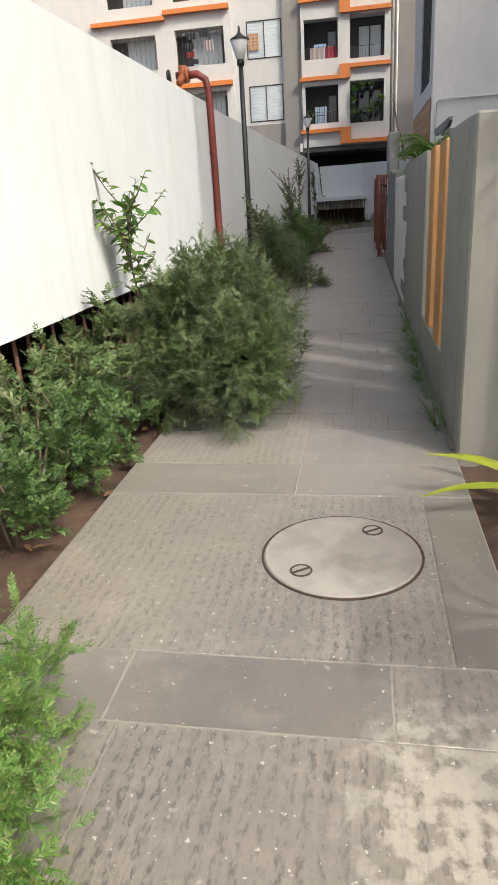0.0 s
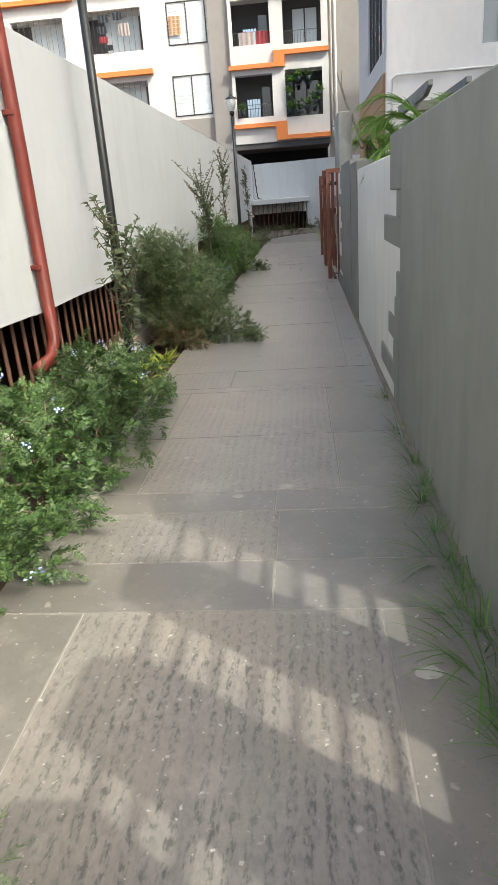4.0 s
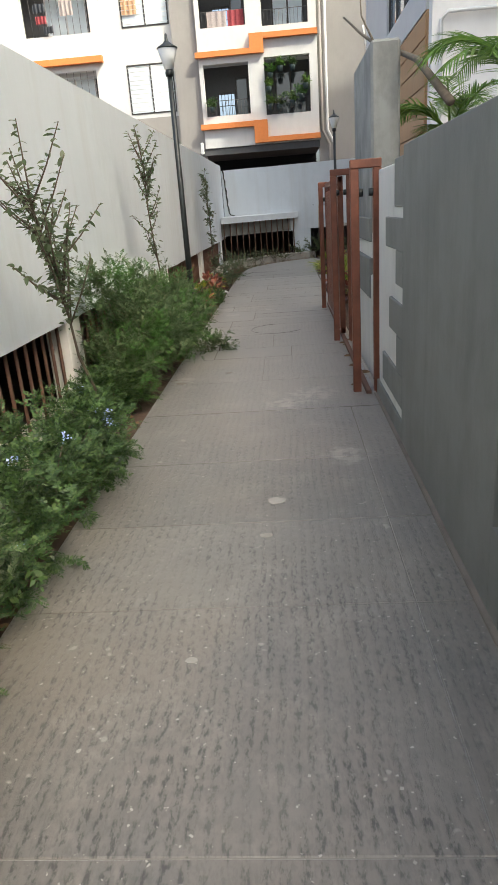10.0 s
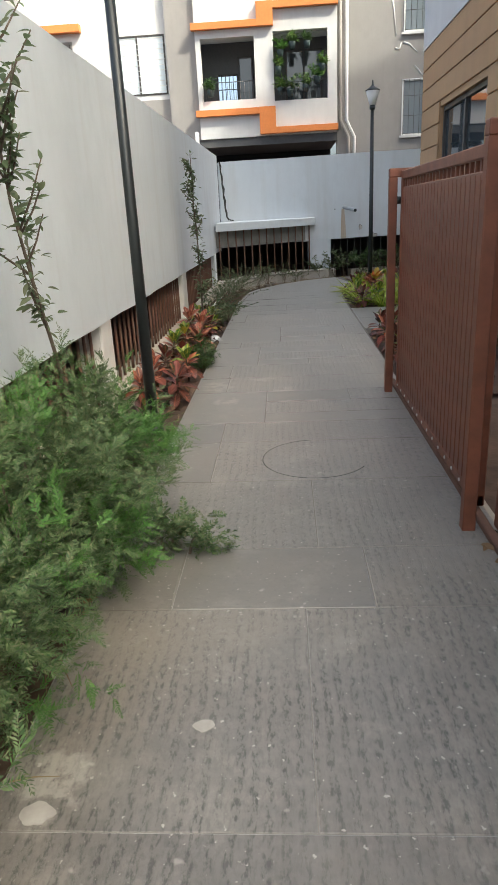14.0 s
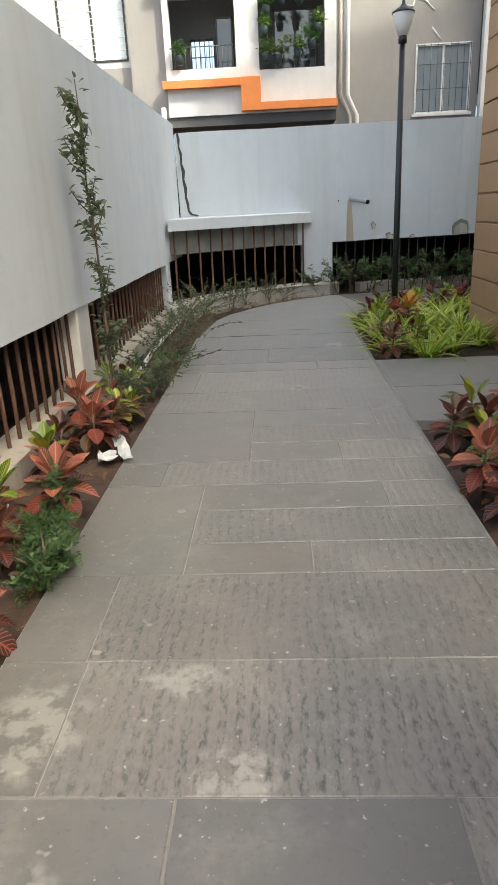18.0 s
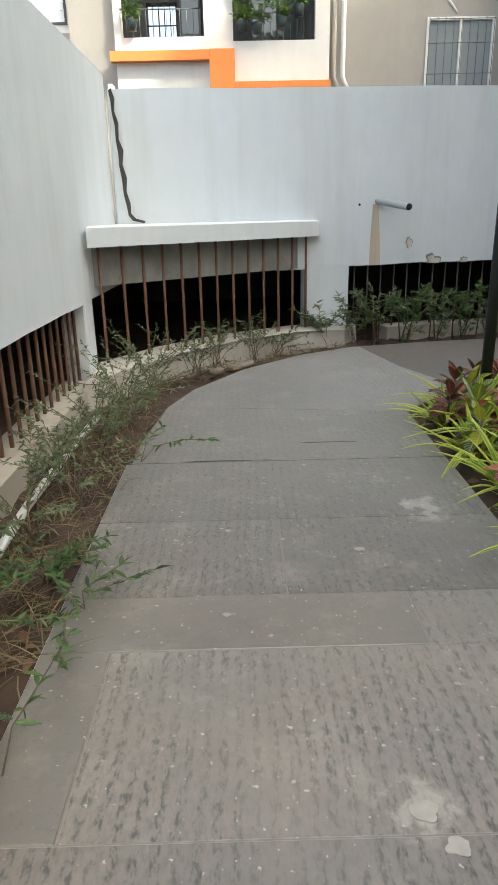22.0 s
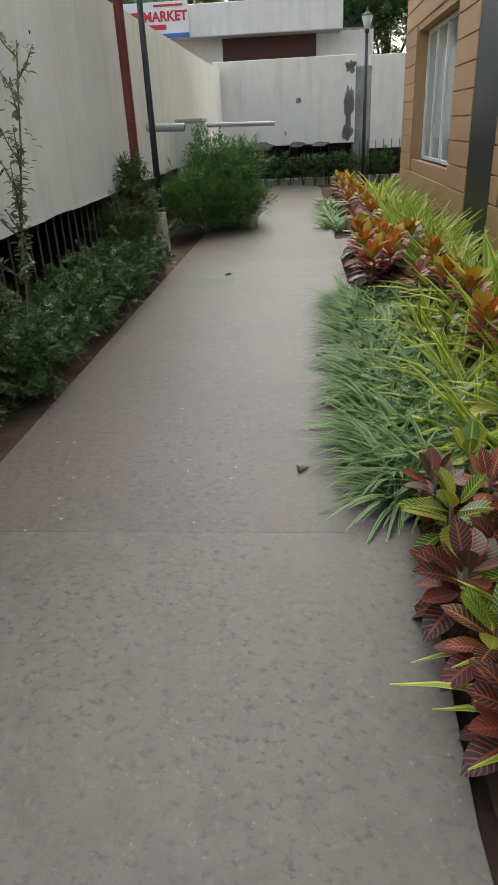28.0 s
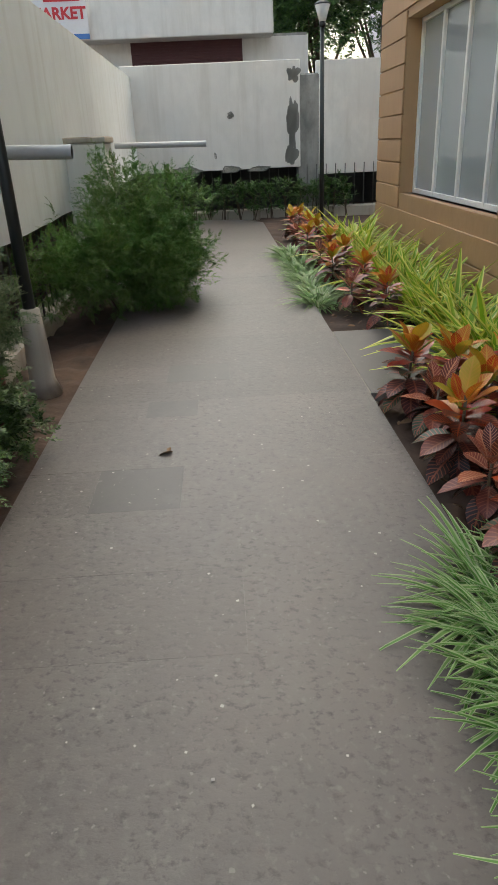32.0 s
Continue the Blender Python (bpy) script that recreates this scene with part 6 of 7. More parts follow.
feather_bush("cut_sprig", "withered dull sprig trailing over the paving", (-1.1, 17.3, 0), [(0.0, 0.0, 0.08, 0.14), (0.18, 0.0, 0.06, 0.12)], 160, FERNY, 19, 0.08, TINY, 3, "", None, "sprig")
for k, (x, y) in enumerate([(-1.62, 15.0), (-1.6, 15.35)]):
    feather_bush("shrub", "low green shrub at the foot of the white wall", (x, y, 0), [(0, 0, 0.16, 0.2), (0.05, 0.2, 0.18, 0.19), (-0.03, -0.15, 0.18, 0.18)], 800, SHRUB, 240 + k, 0.085, TINY, 5, "shrubs below the white wall")
sapling("slender young tree with bright leaves against the white wall", (-1.65, 4.78, 0), 1.38, 0.24, 31, 16, 0.085, 12, FERNY_LIT, 1, (0, 0), 0.62)
sapling("slender young tree with sparse leaves beside the lamp", (-1.42, 9.0, 0), 1.22, 0.22, 32, 20, 0.06, 22, SAPLING, 1, (0.02, 0), 0.45)
sapling("slender pale young tree leaning over the bed", (-1.47, 14.5, 0), 1.58, 0.28, 33, 34, 0.05, 24, SAPLING, 1, (-0.05, -0.6), 0.52)
sapling("slender young tree against the white wall", (-1.6, 17.97, 0), 2.14, 0.18, 34, 28, 0.055, 16, SAPLING, 1, (0.0, -0.7), 0.45)
sapling("slender young tree with small leaves against the white wall", (-1.65, 23.4, 0), 2.15, 0.12, 35, 34, 0.06, 18, SAPLING, 1, (0, 0), 0.16)
sapling("forked young tree against the weathered wall", (3.6, 30.3, 0), 2.0, 0.15, 36, 22, 0.052, 15, SAPLING, 2, low=0.3, gap=1.2)

# croton kinds, copied along the beds
KINDS = [croton(70, (CROTON_DARK, CROTON_RED, CROTON_RED), 0.175, 0.28, 21),
         croton(71, (CROTON_GREEN, CROTON_GREEN, CROTON_GREEN), 0.175, 0.26, 18),
         croton(72, (CROTON_DARK, CROTON_DARK, CROTON_ORANGE, CROTON_FLAME), 0.175, 0.4, 44, 0.25),
         croton(73, (CROTON_DARK, CROTON_DARK, CROTON_DARK), 0.165, 0.26, 21, 0.3),
         croton(74, (CROTON_DARK, CROTON_RED, CROTON_GREEN), 0.16, 0.27, 24, 0.35)]
CL = ["croton with salmon-red veined leaves on a bare stem", "croton with green and yellow veined leaves", "croton with bright orange and red leaves", "croton with dark maroon leaves", "croton with red lower and yellow-green upper leaves"]
rnd = random.Random(5)


def plant(kind, x, y, size=1.0):
    ob = copy_thing(KINDS[kind], pose(x, y, -0.03, rnd.uniform(-6, 6), rnd.uniform(-6, 6), rnd.uniform(0, 360)) @ Matrix.Scale(size, 4))
    ob["label"] = CL[kind]
    return ob


for kind, x, y, size in [(0, -1.46, 21.57, 1.0), (0, -1.74, 22.9, 1.0), (0, -1.55, 22.48, 0.95), (1, -1.74, 23.65, 0.85), (4, -1.72, 21.46, 0.9), (4, -1.45, 20.6, 0.9), (3, -1.45, 19.9, 0.95), (3, -1.68, 20.77, 0.9),
                         (0, -1.68, 20.15, 0.95), (3, -1.5, 20.3, 0.7), (3, -1.6, 21.15, 0.8), (4, -1.66, 22.05, 0.85), (3, -1.6, 23.2, 0.75), (4, -1.46, 23.1, 0.65), (1, -1.48, 22.95, 0.8), (3, -1.5, 22.7, 0.85), (4, -1.52, 23.62, 0.75), (3, -1.6, 23.75, 0.8), (0, -1.7, 19.7, 0.9), (3, -1.74, 22.4, 0.8)]:
    plant(kind, x, y, size)
for k, (x, y) in enumerate([(-1.47, 21.4), (-1.38, 21.08), (-1.36, 20.95), (-1.5, 23.25), (-1.42, 23.8), (-1.62, 23.4)]):
    feather_bush("weed", "small leafy green weed among the crotons", (x, y, 0), [(0, 0, 0.08, 0.1), (0.05, 0.08, 0.14, 0.08)], 110, SHRUB if k < 3 else SAPLING, 210 + k, 0.085, TINY, 5, "weeds among the crotons", None, "weed")
for k in range(12):
    plant([3, 0, 3, 4, 1, 0, 3, 0, 1, 4, 3, 0][k], 0.74 + 0.28 * (k % 2), 20.2 + k * 0.22, 0.95)
for kind, x, y, size in [(1, 0.71, 22.6, 1.0), (0, 0.56, 21.77, 1.0), (3, 0.56, 22.4, 0.9), (3, 0.58, 21.46, 0.9), (4, 0.56, 20.8, 0.9), (1, 0.66, 22.15, 0.85)]:
    plant(kind, x, y, size)
for k in range(8):
    plant([3, 1, 4, 2, 1, 0, 3, 1][k], 0.66 + 0.26 * (k % 2), 24.85 + k * 0.3, 0.95)
for kind, x, y, size in [(3, 0.83, 27.02, 0.95), (4, 0.74, 26.43, 1.0), (0, 0.9, 26.3, 0.9), (0, 1.22, 27.2, 0.85)]:
    plant(kind, x, y, size)
for k in range(5):
    plant([3, 4, 1, 3, 2][k], 1.05 + 0.3 * k, 27.25 + 0.06 * k, 0.9)
for kind, x, y, size in [(3, 1.6, 27.54, 0.95), (4, 1.82, 27.6, 0.9), (3, 2.05, 27.68, 1.0), (1, 2.36, 27.74, 1.0), (3, 2.6, 27.78, 0.85), (1, 1.4, 27.42, 0.85), (3, 1.15, 27.2, 0.85), (3, 2.25, 27.55, 0.9)]:
    plant(kind, x, y, size)
for k in range(13):
    plant([2, 0, 1, 2, 2, 1, 2, 2, 0, 2, 1, 2, 2][k], *leg2(9.0 + 0.42 * k, 25.72 + 0.12 * (k % 3)), 1.0)
for k in range(9):
    plant([2, 2, 0, 2, 2, 2, 0, 2, 2][k], *leg2(12.6 + 0.2 * k, 26.28 - 0.2 * (k % 2)), 1.05)
for k in range(13):
    plant([2, 0, 2, 2, 2, 0, 2, 2, 2, 0, 2, 2, 2][k], *leg2(16.1 + 0.5 * k, 25.95 + 0.2 * (k % 2)), 1.0)

STRAPPY = tuft("strap_plant", "clump of yellow-striped strap leaves in the bed", "strap plant", 80, STRAP, STRAPS, 34, 0.55, 0.62, "striped strap plants")
TUFTY = tuft("grass_tuft", "low arching pale green grass tuft at the path's edge", "grass tuft", 81, GRASS, TUFTS, 170, 0.33, 0.7, "edging tufts")


def set_out(model, x, y, size):
    return copy_thing(model, pose(x, y, 0.0, 0, 0, rnd.uniform(0, 360)) @ Matrix.Scale(size, 4))


for k in range(10):
    set_out(STRAPPY, 0.95 + 0.3 * (k % 3), 24.8 + 0.24 * k, rnd.uniform(0.75, 1.05))
for x, y, size in [(-1.47, 9.3, 0.42), (-1.5, 9.75, 0.5), (-1.42, 10.05, 0.4), (0.8, 26.95, 0.6), (1.02, 27.15, 0.55), (1.25, 27.3, 0.5), (1.72, 27.3, 0.8), (2.0, 27.35, 0.8)]:
    set_out(STRAPPY, x, y, size)
for k in range(4):
    set_out(STRAPPY, 0.66, 25.0 + 0.55 * k, 0.8)
for k in range(46):
    set_out(STRAPPY, *leg2(9.4 + 0.25 * k, 25.35 + 0.14 * (k % 3)), rnd.uniform(1.15, 1.55))
for k in range(9):
    set_out(STRAPPY, *leg2(9.6 + 0.28 * k, 25.98 + 0.06 * (k % 2)), rnd.uniform(0.75, 1.0))
    set_out(STRAPPY, *leg2(8.2 + 0.2 * k, 25.9 + 0.1 * (k % 2)), rnd.uniform(0.7, 0.9))
for k in range(6):
    plant([3, 0, 1, 3, 0, 1][k], *leg2(8.1 + 0.24 * k, 26.2), 0.85)
for k in range(51):
    set_out(TUFTY, *leg2(9.3 + 0.065 * k, 26.47 - 0.16 * (k % 3)), rnd.uniform(1.0, 1.3))
for k in range(12):
    set_out(TUFTY, *leg2(16.9 + 0.28 * k, 26.42 - 0.1 * (k % 2)), rnd.uniform(0.9, 1.15))
for model in KINDS + [STRAPPY, TUFTY]:
    model.matrix_basis = pose(1.3 + 0.15 * KINDS.index(model) if model in KINDS else 1.5, 21.2 if model in KINDS else (25.6 if model is STRAPPY else 26.2), -0.03)

# second leg, under the north wall
feather_bush("feathery_bush", "tall dense feathery bush beside the wall box", (*leg2(17.1, 28.2), 0), [(0, 0, 0.5, 0.5), (0.5, -0.05, 0.55, 0.5), (0.2, -0.25, 0.3, 0.4), (0.8, 0.05, 0.55, 0.4), (0.3, 0.1, 0.95, 0.4), (-0.4, 0.1, 0.45, 0.4), (0.95, -0.05, 0.35, 0.4), (0.5, -0.4, 0.35, 0.36), (0.0, -0.3, 0.3, 0.34), (0.8, -0.2, 0.85, 0.4), (-0.6, 0.2, 0.5, 0.36), (-0.95, 0.32, 0.45, 0.32)], 14000, FERNY_LIT, 41, 0.1, young=FERNY_PALE)
feather_bush("feathery_bush", "feathery bush below the red pipe", (*leg2(14.05, 28.62), 0), [(0, 0.05, 0.4, 0.26), (0.2, 0.05, 0.62, 0.25), (-0.3, 0.05, 0.5, 0.26), (0.1, 0.05, 0.92, 0.2)], 2600, FERNY, 42, 0.1, young=SAPLING)
for k in range(7):
    feather_bush("shrub", "low dense dark green shrub under the wall", (*leg2(10.3 + 0.55 * k, 28.62), 0), [(0, 0, 0.16, 0.24), (0.25, -0.08, 0.2, 0.22), (-0.2, 0.05, 0.28, 0.2)], 900, SHRUB_DARK if k % 3 else SHRUB, 43 + k, 0.09, TINY, 5, "shrubs under the wall")
for k, (x, y, h) in enumerate([(0.2, 29.58, 0.5), (0.55, 29.66, 0.6), (0.8, 29.66, 0.65)]):
    straggler("weed", "grey-green straggling weed under the wall", (x, y, 0), 90 + k, 9, h, 0.32, SAPLING, 0.075, "weeds under the wall", 20)
for k in range(8):
    feather_bush("weed", "grey-green leafy weed in front of the dark vent", (1.1 + 0.33 * k, 29.74 + 0.075 * k, 0), [(0, 0, 0.32, 0.18), (0.16, -0.04, 0.46, 0.13), (-0.14, -0.05, 0.36, 0.15), (0.05, -0.12, 0.14, 0.13)], 150, SAPLING if k % 2 else SHRUB, 100 + k, 0.095, WILLOW, 4, "weeds under the wall", None, "weed")
for k, (x, y, h, m) in enumerate([(-1.6, 24.5, 0.3, 1), (-1.45, 24.9, 0.25, 1), (-1.62, 25.2, 0.5, 0), (-1.5, 25.6, 0.45, 0), (-1.65, 25.9, 0.55, 0), (-1.5, 26.25, 0.5, 0), (-1.62, 26.6, 0.6, 0), (-1.45, 26.95, 0.5, 0), (-1.58, 27.3, 0.65, 0), (-1.4, 27.65, 0.5, 0), (-1.45, 28.0, 0.6, 0), (-1.1, 28.3, 0.6, 0), (-0.9, 28.7, 0.55, 0), (-0.55, 28.95, 0.5, 0), (-0.3, 29.2, 0.4, 0)]):
    straggler("weed", "thin half-dry weed in the soil behind the bend", (x, y, 0), 110 + k, 11, h * 0.85, 0.5, SHRUB if m else SAPLING, 0.04, "weeds behind the bend", 24)
for k, (x, y) in enumerate([(-1.3, 23.9), (-1.28, 24.6), (-1.25, 26.1)]):
    straggler("weed", "green runner reaching over the path's edge", (x, y, 0.03), 170 + k, 3, 0.18, 0.5, SHRUB, 0.055, "weeds behind the bend", 10)
for k, (x, y) in enumerate([(-1.75, 2.2), (-1.7, 3.0), (-1.75, 3.9), (-1.6, 1.6), (-1.7, 0.8)]):
    straggler("weed", "thin weed among the shrubs below the wall", (x, y, 0), 180 + k, 9, 0.65, 0.3, FERNY, 0.07, "weeds below the white wall", 12)
for k in range(12):
    feather_bush("weed", "dark straggling plant below the end wall", (*leg2(S_END - 0.2, 24.6 + 0.32 * k), 0), [(0, 0, 0.35, 0.26), (0, 0.1, 0.55, 0.2)], 150, SHRUB_DARK, 130 + k, 0.12, TINY, 5, "plants below the end wall", None, "weed")
THIN = tuft("grass_clump", "thin green grass at the foot of the grey wall", "grass", 82, FERNY_LIT, [blade(0.022, d, 5, 0.3) for d in (0.4, 0.9, 1.4)], 46, 0.26, 0.55, "grass at the grey wall")
THIN.matrix_basis = pose(X_RIGHT - 0.04, 4.15, 0.03)
for k in range(14):
    copy_thing(THIN, pose(X_RIGHT - 0.02 - 0.05 * rnd.random(), 4.3 + 0.24 * k + 0.1 * rnd.random(), 0.03, 0, 0, rnd.uniform(0, 360)) @ Matrix.Scale(rnd.uniform(0.35, 0.75), 4))

for y, size in ((6.02, 1.1), (5.86, 0.9), (6.55, 0.9), (5.2, 0.85), (5.05, 0.7), (7.05, 0.7), (6.15, 0.8)):
    copy_thing(THIN, pose(X_RIGHT - 0.05, y, 0.0, 0, 0, rnd.uniform(0, 360)) @ Matrix.Scale(size, 4))
for y in (7.85, 7.95, 8.58, 8.66):
    copy_thing(THIN, pose(X_RIGHT - 0.03, y, 0.0, 0, 0, rnd.uniform(0, 360)) @ Matrix.Scale(rnd.uniform(0.5, 0.7), 4))

# palm over the garden wall
def palm(at, fronds, length, seed, crown=1.6):
    rnd2 = random.Random(seed)
    ob = thing("palm", "areca palm with arching fronds behind the garden wall", "palm", at)
    part("trunk", tube([(0, 0, -0.1), (0.03, 0, crown * 0.5), (0, 0.02, crown)], 0.05, BARK, 8, "trunk", 0.7), ob)
    for f in range(fronds):
        a = f * 2.4 + rnd2.uniform(-0.3, 0.3)
        rise = rnd2.uniform(0.55, 1.6)
        gather, rows = Leaves(), []
        pts = []
        for k in range(13):
            s = k / 12
            pts.append(Vector((math.cos(a) * s * length * 0.85, math.sin(a) * s * length * 0.85, crown + rise * s * length * 0.75 - 0.75 * length * s ** 2.3)))
        for k in range(2, 12):
            d = (pts[k + 1] - pts[k]).normalized()
            side = d.cross(Vector((0, 0, 1))).normalized()
            for j in range(3):
                p = pts[k].lerp(pts[k + 1], j / 3)
                for sg in (-1, 1):
                    w = d * 0.9 + side * sg * 0.85 + Vector((0, 0, rnd2.uniform(-0.25, 0.25)))
                    rows.append(aim(rnd2, w, length * 0.36 * (1.1 - 0.6 * k / 12), p, False))
        gather.add(PALMLET, rows)
        fr = part("frond", gather.mesh("frond", PALM), ob)
        part("rachis", tube(pts, 0.012, PALM, 5, "rachis", 0.3), fr)


for k, (x, y, h) in enumerate([(1.1, 10.9, 1.72), (1.2, 12.6, 1.6), (1.35, 15.0, 1.95), (1.25, 16.7, 1.9)]):
    palm((x, y, 0), 13, 0.8, 7 + k, h)
# one more palm, out of view, added for its leaf shadows on the paving
palm((1.75, 1.3, 0), 9, 0.9, 19)
bare = thing("bare_branch", "bare grey branch leaning over the garden wall", "branch", (0, 0, 0))
part("limb", tube([(0.76, 14.6, 1.9), (0.75, 15.55, 2.29), (0.76, 16.27, 2.47), (0.74, 17.42, 2.75), (0.75, 19.0, 3.2), (0.77, 21.2, 3.87)], 0.026, BARK, 8, "limb", 0.45), bare)
part("twig", tube([(0.75, 17.9, 2.9), (0.71, 18.5, 3.25), (0.74, 18.9, 3.55)], 0.012, BARK, 5, "twig", 0.5), bare)
part("twig", tube([(0.75, 16.3, 2.48), (0.8, 16.9, 2.5), (0.84, 17.3, 2.42)], 0.009, BARK, 5, "twig", 0.5), bare)
front = thing("strap_plant", "bright arching strap leaves beside the grey wall", "strap plant", (0.78, 3.05, -0.04))
g = Leaves()
r9 = random.Random(9)
g.add(blade(0.13, 0.7, 7, 0.4), [aim(r9, Vector((math.cos(a), math.sin(a), z)), l, Vector((0, 0, 0.02)), False) for a, z, l in ((3.5, 0.75, 0.7), (3.0, 1.0, 0.65), (2.4, 0.7, 0.6), (4.3, 1.1, 0.7), (0.3, 0.9, 0.7), (5.3, 0.8, 0.6), (1.3, 0.9, 0.6))])
part("leaves", g.mesh("leaves", leafy("lime_leaf", [(0.26, 0.34, 0.03), (0.36, 0.42, 0.05)], 0.35, 0.35)), front)

# ---------------------------------------------------------------- litter, splashes, lids
lid = thing("manhole_cover", "round beige manhole cover with two lifting slots", "manhole cover", (-0.15, 2.56, 0))
part("ring", turned([(0.314, -0.03), (0.323, -0.03), (0.323, 0.003), (0.314, 0.003)], IRON, 48, "ring", False, True), lid, "rusty iron rim")
part("disc", turned([(0.0, -0.03), (0.312, -0.03), (0.312, 0.004), (0.306, 0.009), (0.0, 0.009)], LID, 48, "disc", False), lid)
for x, y in ((0.125, 0.185), (-0.15, -0.15)):
    cup = part("slot", turned([(0.0, 0.0), (0.036, 0.0), (0.036, 0.0100), (0.0, 0.0100)], GREY, 20, "slot", False), lid, "dirt-filled lifting slot")
    cup.matrix_basis = pose(x, y, 0, 0, 0, 35)
    part("rim", turned([(0.036, 0.0), (0.044, 0.0), (0.044, 0.0115), (0.036, 0.0115)], IRON, 20, "rim", False, True), cup)
    part("bar", block(-0.036, 0.036, -0.006, 0.006, 0.0095, 0.013, IRON, 0.002), cup)
lid2 = thing("round_cover", "round flagstone cover outlined by a thin dark joint", "manhole cover", (-0.37, 18.44, 0))
part("joint", tube([(0.32 * math.cos(radians(a)), 0.32 * math.sin(radians(a)), -0.0005) for a in range(95, 331, 5)], 0.0028, CRACK, 5, "joint"), lid2, "dark arc of open joint")


def splash(x, y, rx, ry, seed):
    pts = []
    for k in range(26):
        a = 2 * math.pi * k / 26
        r = 1 + 0.35 * noise.noise(Vector((math.cos(a) * 1.3, math.sin(a) * 1.3, seed * 1.7))) + 0.12 * noise.noise(Vector((math.cos(a) * 4, math.sin(a) * 4, seed)))
        pts.append((x + rx * r * math.cos(a), y + ry * r * math.sin(a)))
    return structure("cement_splash", prism(pts, 0.0006, 0.0024, SPLASH, "splash"), "dried pale cement splash on the paving", "stain")


SPOTS = [(-0.566, 10.045, 0.03), (0.3, 10.57, 0.03), (0.28, 10.97, 0.025), (-0.276, 10.4, 0.022), (0.315, 8.81, 0.035), (-0.065, 8.4, 0.032), (-0.254, 7.24, 0.035), (-0.48, 7.14, 0.025), (0.315, 9.88, 0.024), (0.2, 5.9, 0.04), (-0.33, 13.43, 0.045), (-0.37, 13.06, 0.03), (-0.8, 16.25, 0.03), (-0.27, 23.76, 0.035), (-0.22, 23.67, 0.028), (-1.2, 15.95, 0.045), (-0.2, 25.0, 0.02), (-0.9, 21.6, 0.02), (-0.6, 12.2, 0.02), (-0.75, 7.6, 0.02)]
for k, (x, y, r) in enumerate(SPOTS):
    splash(x, y, r, r * 0.8, 400 + k)
r3 = random.Random(77)
chips = Leaves()
rows = []
for _ in range(900):
    if r3.random() < 0.7:
        x, y = r3.uniform(X_EDGE, X_RIGHT), r3.uniform(-1, 27)
    else:
        x, y = leg2(r3.uniform(9, 20), r3.uniform(W_RIGHT, W_LEFT))
    m = aim(r3, Vector((r3.gauss(0, 1), r3.gauss(0, 1), 0)), r3.uniform(0.005, 0.016), (x, y, 0.0025), False)
    rows.append(m)
chips.add(leaflet(0.9), rows)
structure("plaster_specks", chips.mesh("specks", SPLASH), "scattered specks of dried plaster on the paving", "stain")
bpy.data.objects["plaster_specks"]["kind"] = "stuff"
dead = Leaves()
rows = []
for _ in range(1800):
    side = r3.random()
    if side < 0.35:
        x, y = r3.uniform(X_WALL + 0.05, X_EDGE - 0.02), r3.uniform(0, 29)
    elif side < 0.7:
        x, y = r3.uniform(X_RIGHT + 0.06, 1.3), r3.choice((r3.uniform(20, 22.8), r3.uniform(24.7, 27)))
    else:
        x, y = leg2(r3.uniform(9, 20), r3.uniform(25.4, W_RIGHT - 0.03))
    rows.append(aim(r3, Vector((r3.gauss(0, 1), r3.gauss(0, 1), r3.gauss(0, 0.2))), r3.uniform(0.025, 0.08), (x, y, -0.012), True))
dead.add(OVAL, rows)
litter = structure("leaf_litter", dead.mesh("litter", LITTER), "dead brown leaves scattered on the soil", "litter")
litter["kind"] = "stuff"
straw = Leaves()
rows = []
for _ in range(2600):
    side = r3.random()
    if side < 0.5:
        a = r3.random()
        x, y = -1.72 + 0.42 * r3.random(), 24.3 + 3.6 * a
    elif side < 0.8:
        a = r3.random()
        x, y = -1.45 + 1.9 * a + r3.gauss(0, 0.1), 27.95 + 1.55 * a ** 0.8 + r3.gauss(0, 0.1)
    else:
        x, y = r3.uniform(X_WALL + 0.1, X_EDGE), r3.uniform(8, 24)
    rows.append(aim(r3, Vector((r3.gauss(0, 1), r3.gauss(0, 1), abs(r3.gauss(0.3, 0.5)))), r3.uniform(0.08, 0.24), (x, y, -0.03), True))
straw.add(blade(0.03, 0.8, 3, 0.2), rows)
hay = structure("dry_grass", straw.mesh("straw", STRAW), "dry straw-coloured grass blades in the soil", "grass")
hay["kind"] = "stuff"
for k, (x, y, a) in enumerate([(2.85, 28.36, 20), (2.95, 28.15, 100), (3.6, 28.35, 60), (4.4, 28.6, 10), (6.85, 30.08, 70)]):
    ob = thing("fallen_leaf", "curled brown leaf lying on the paving", "leaf", (x, y, 0.008), "fallen leaves", "", a)
    gl = Leaves()
    gl.add(OVAL, [aim(r3, (1, 0.2 * k, 0.05), 0.08, (0, 0, 0.0)), aim(r3, (0.7, -0.7, 0.1), 0.06, (0.02, 0, 0.0))])
    part("blade", gl.mesh("blade", LITTER), ob)
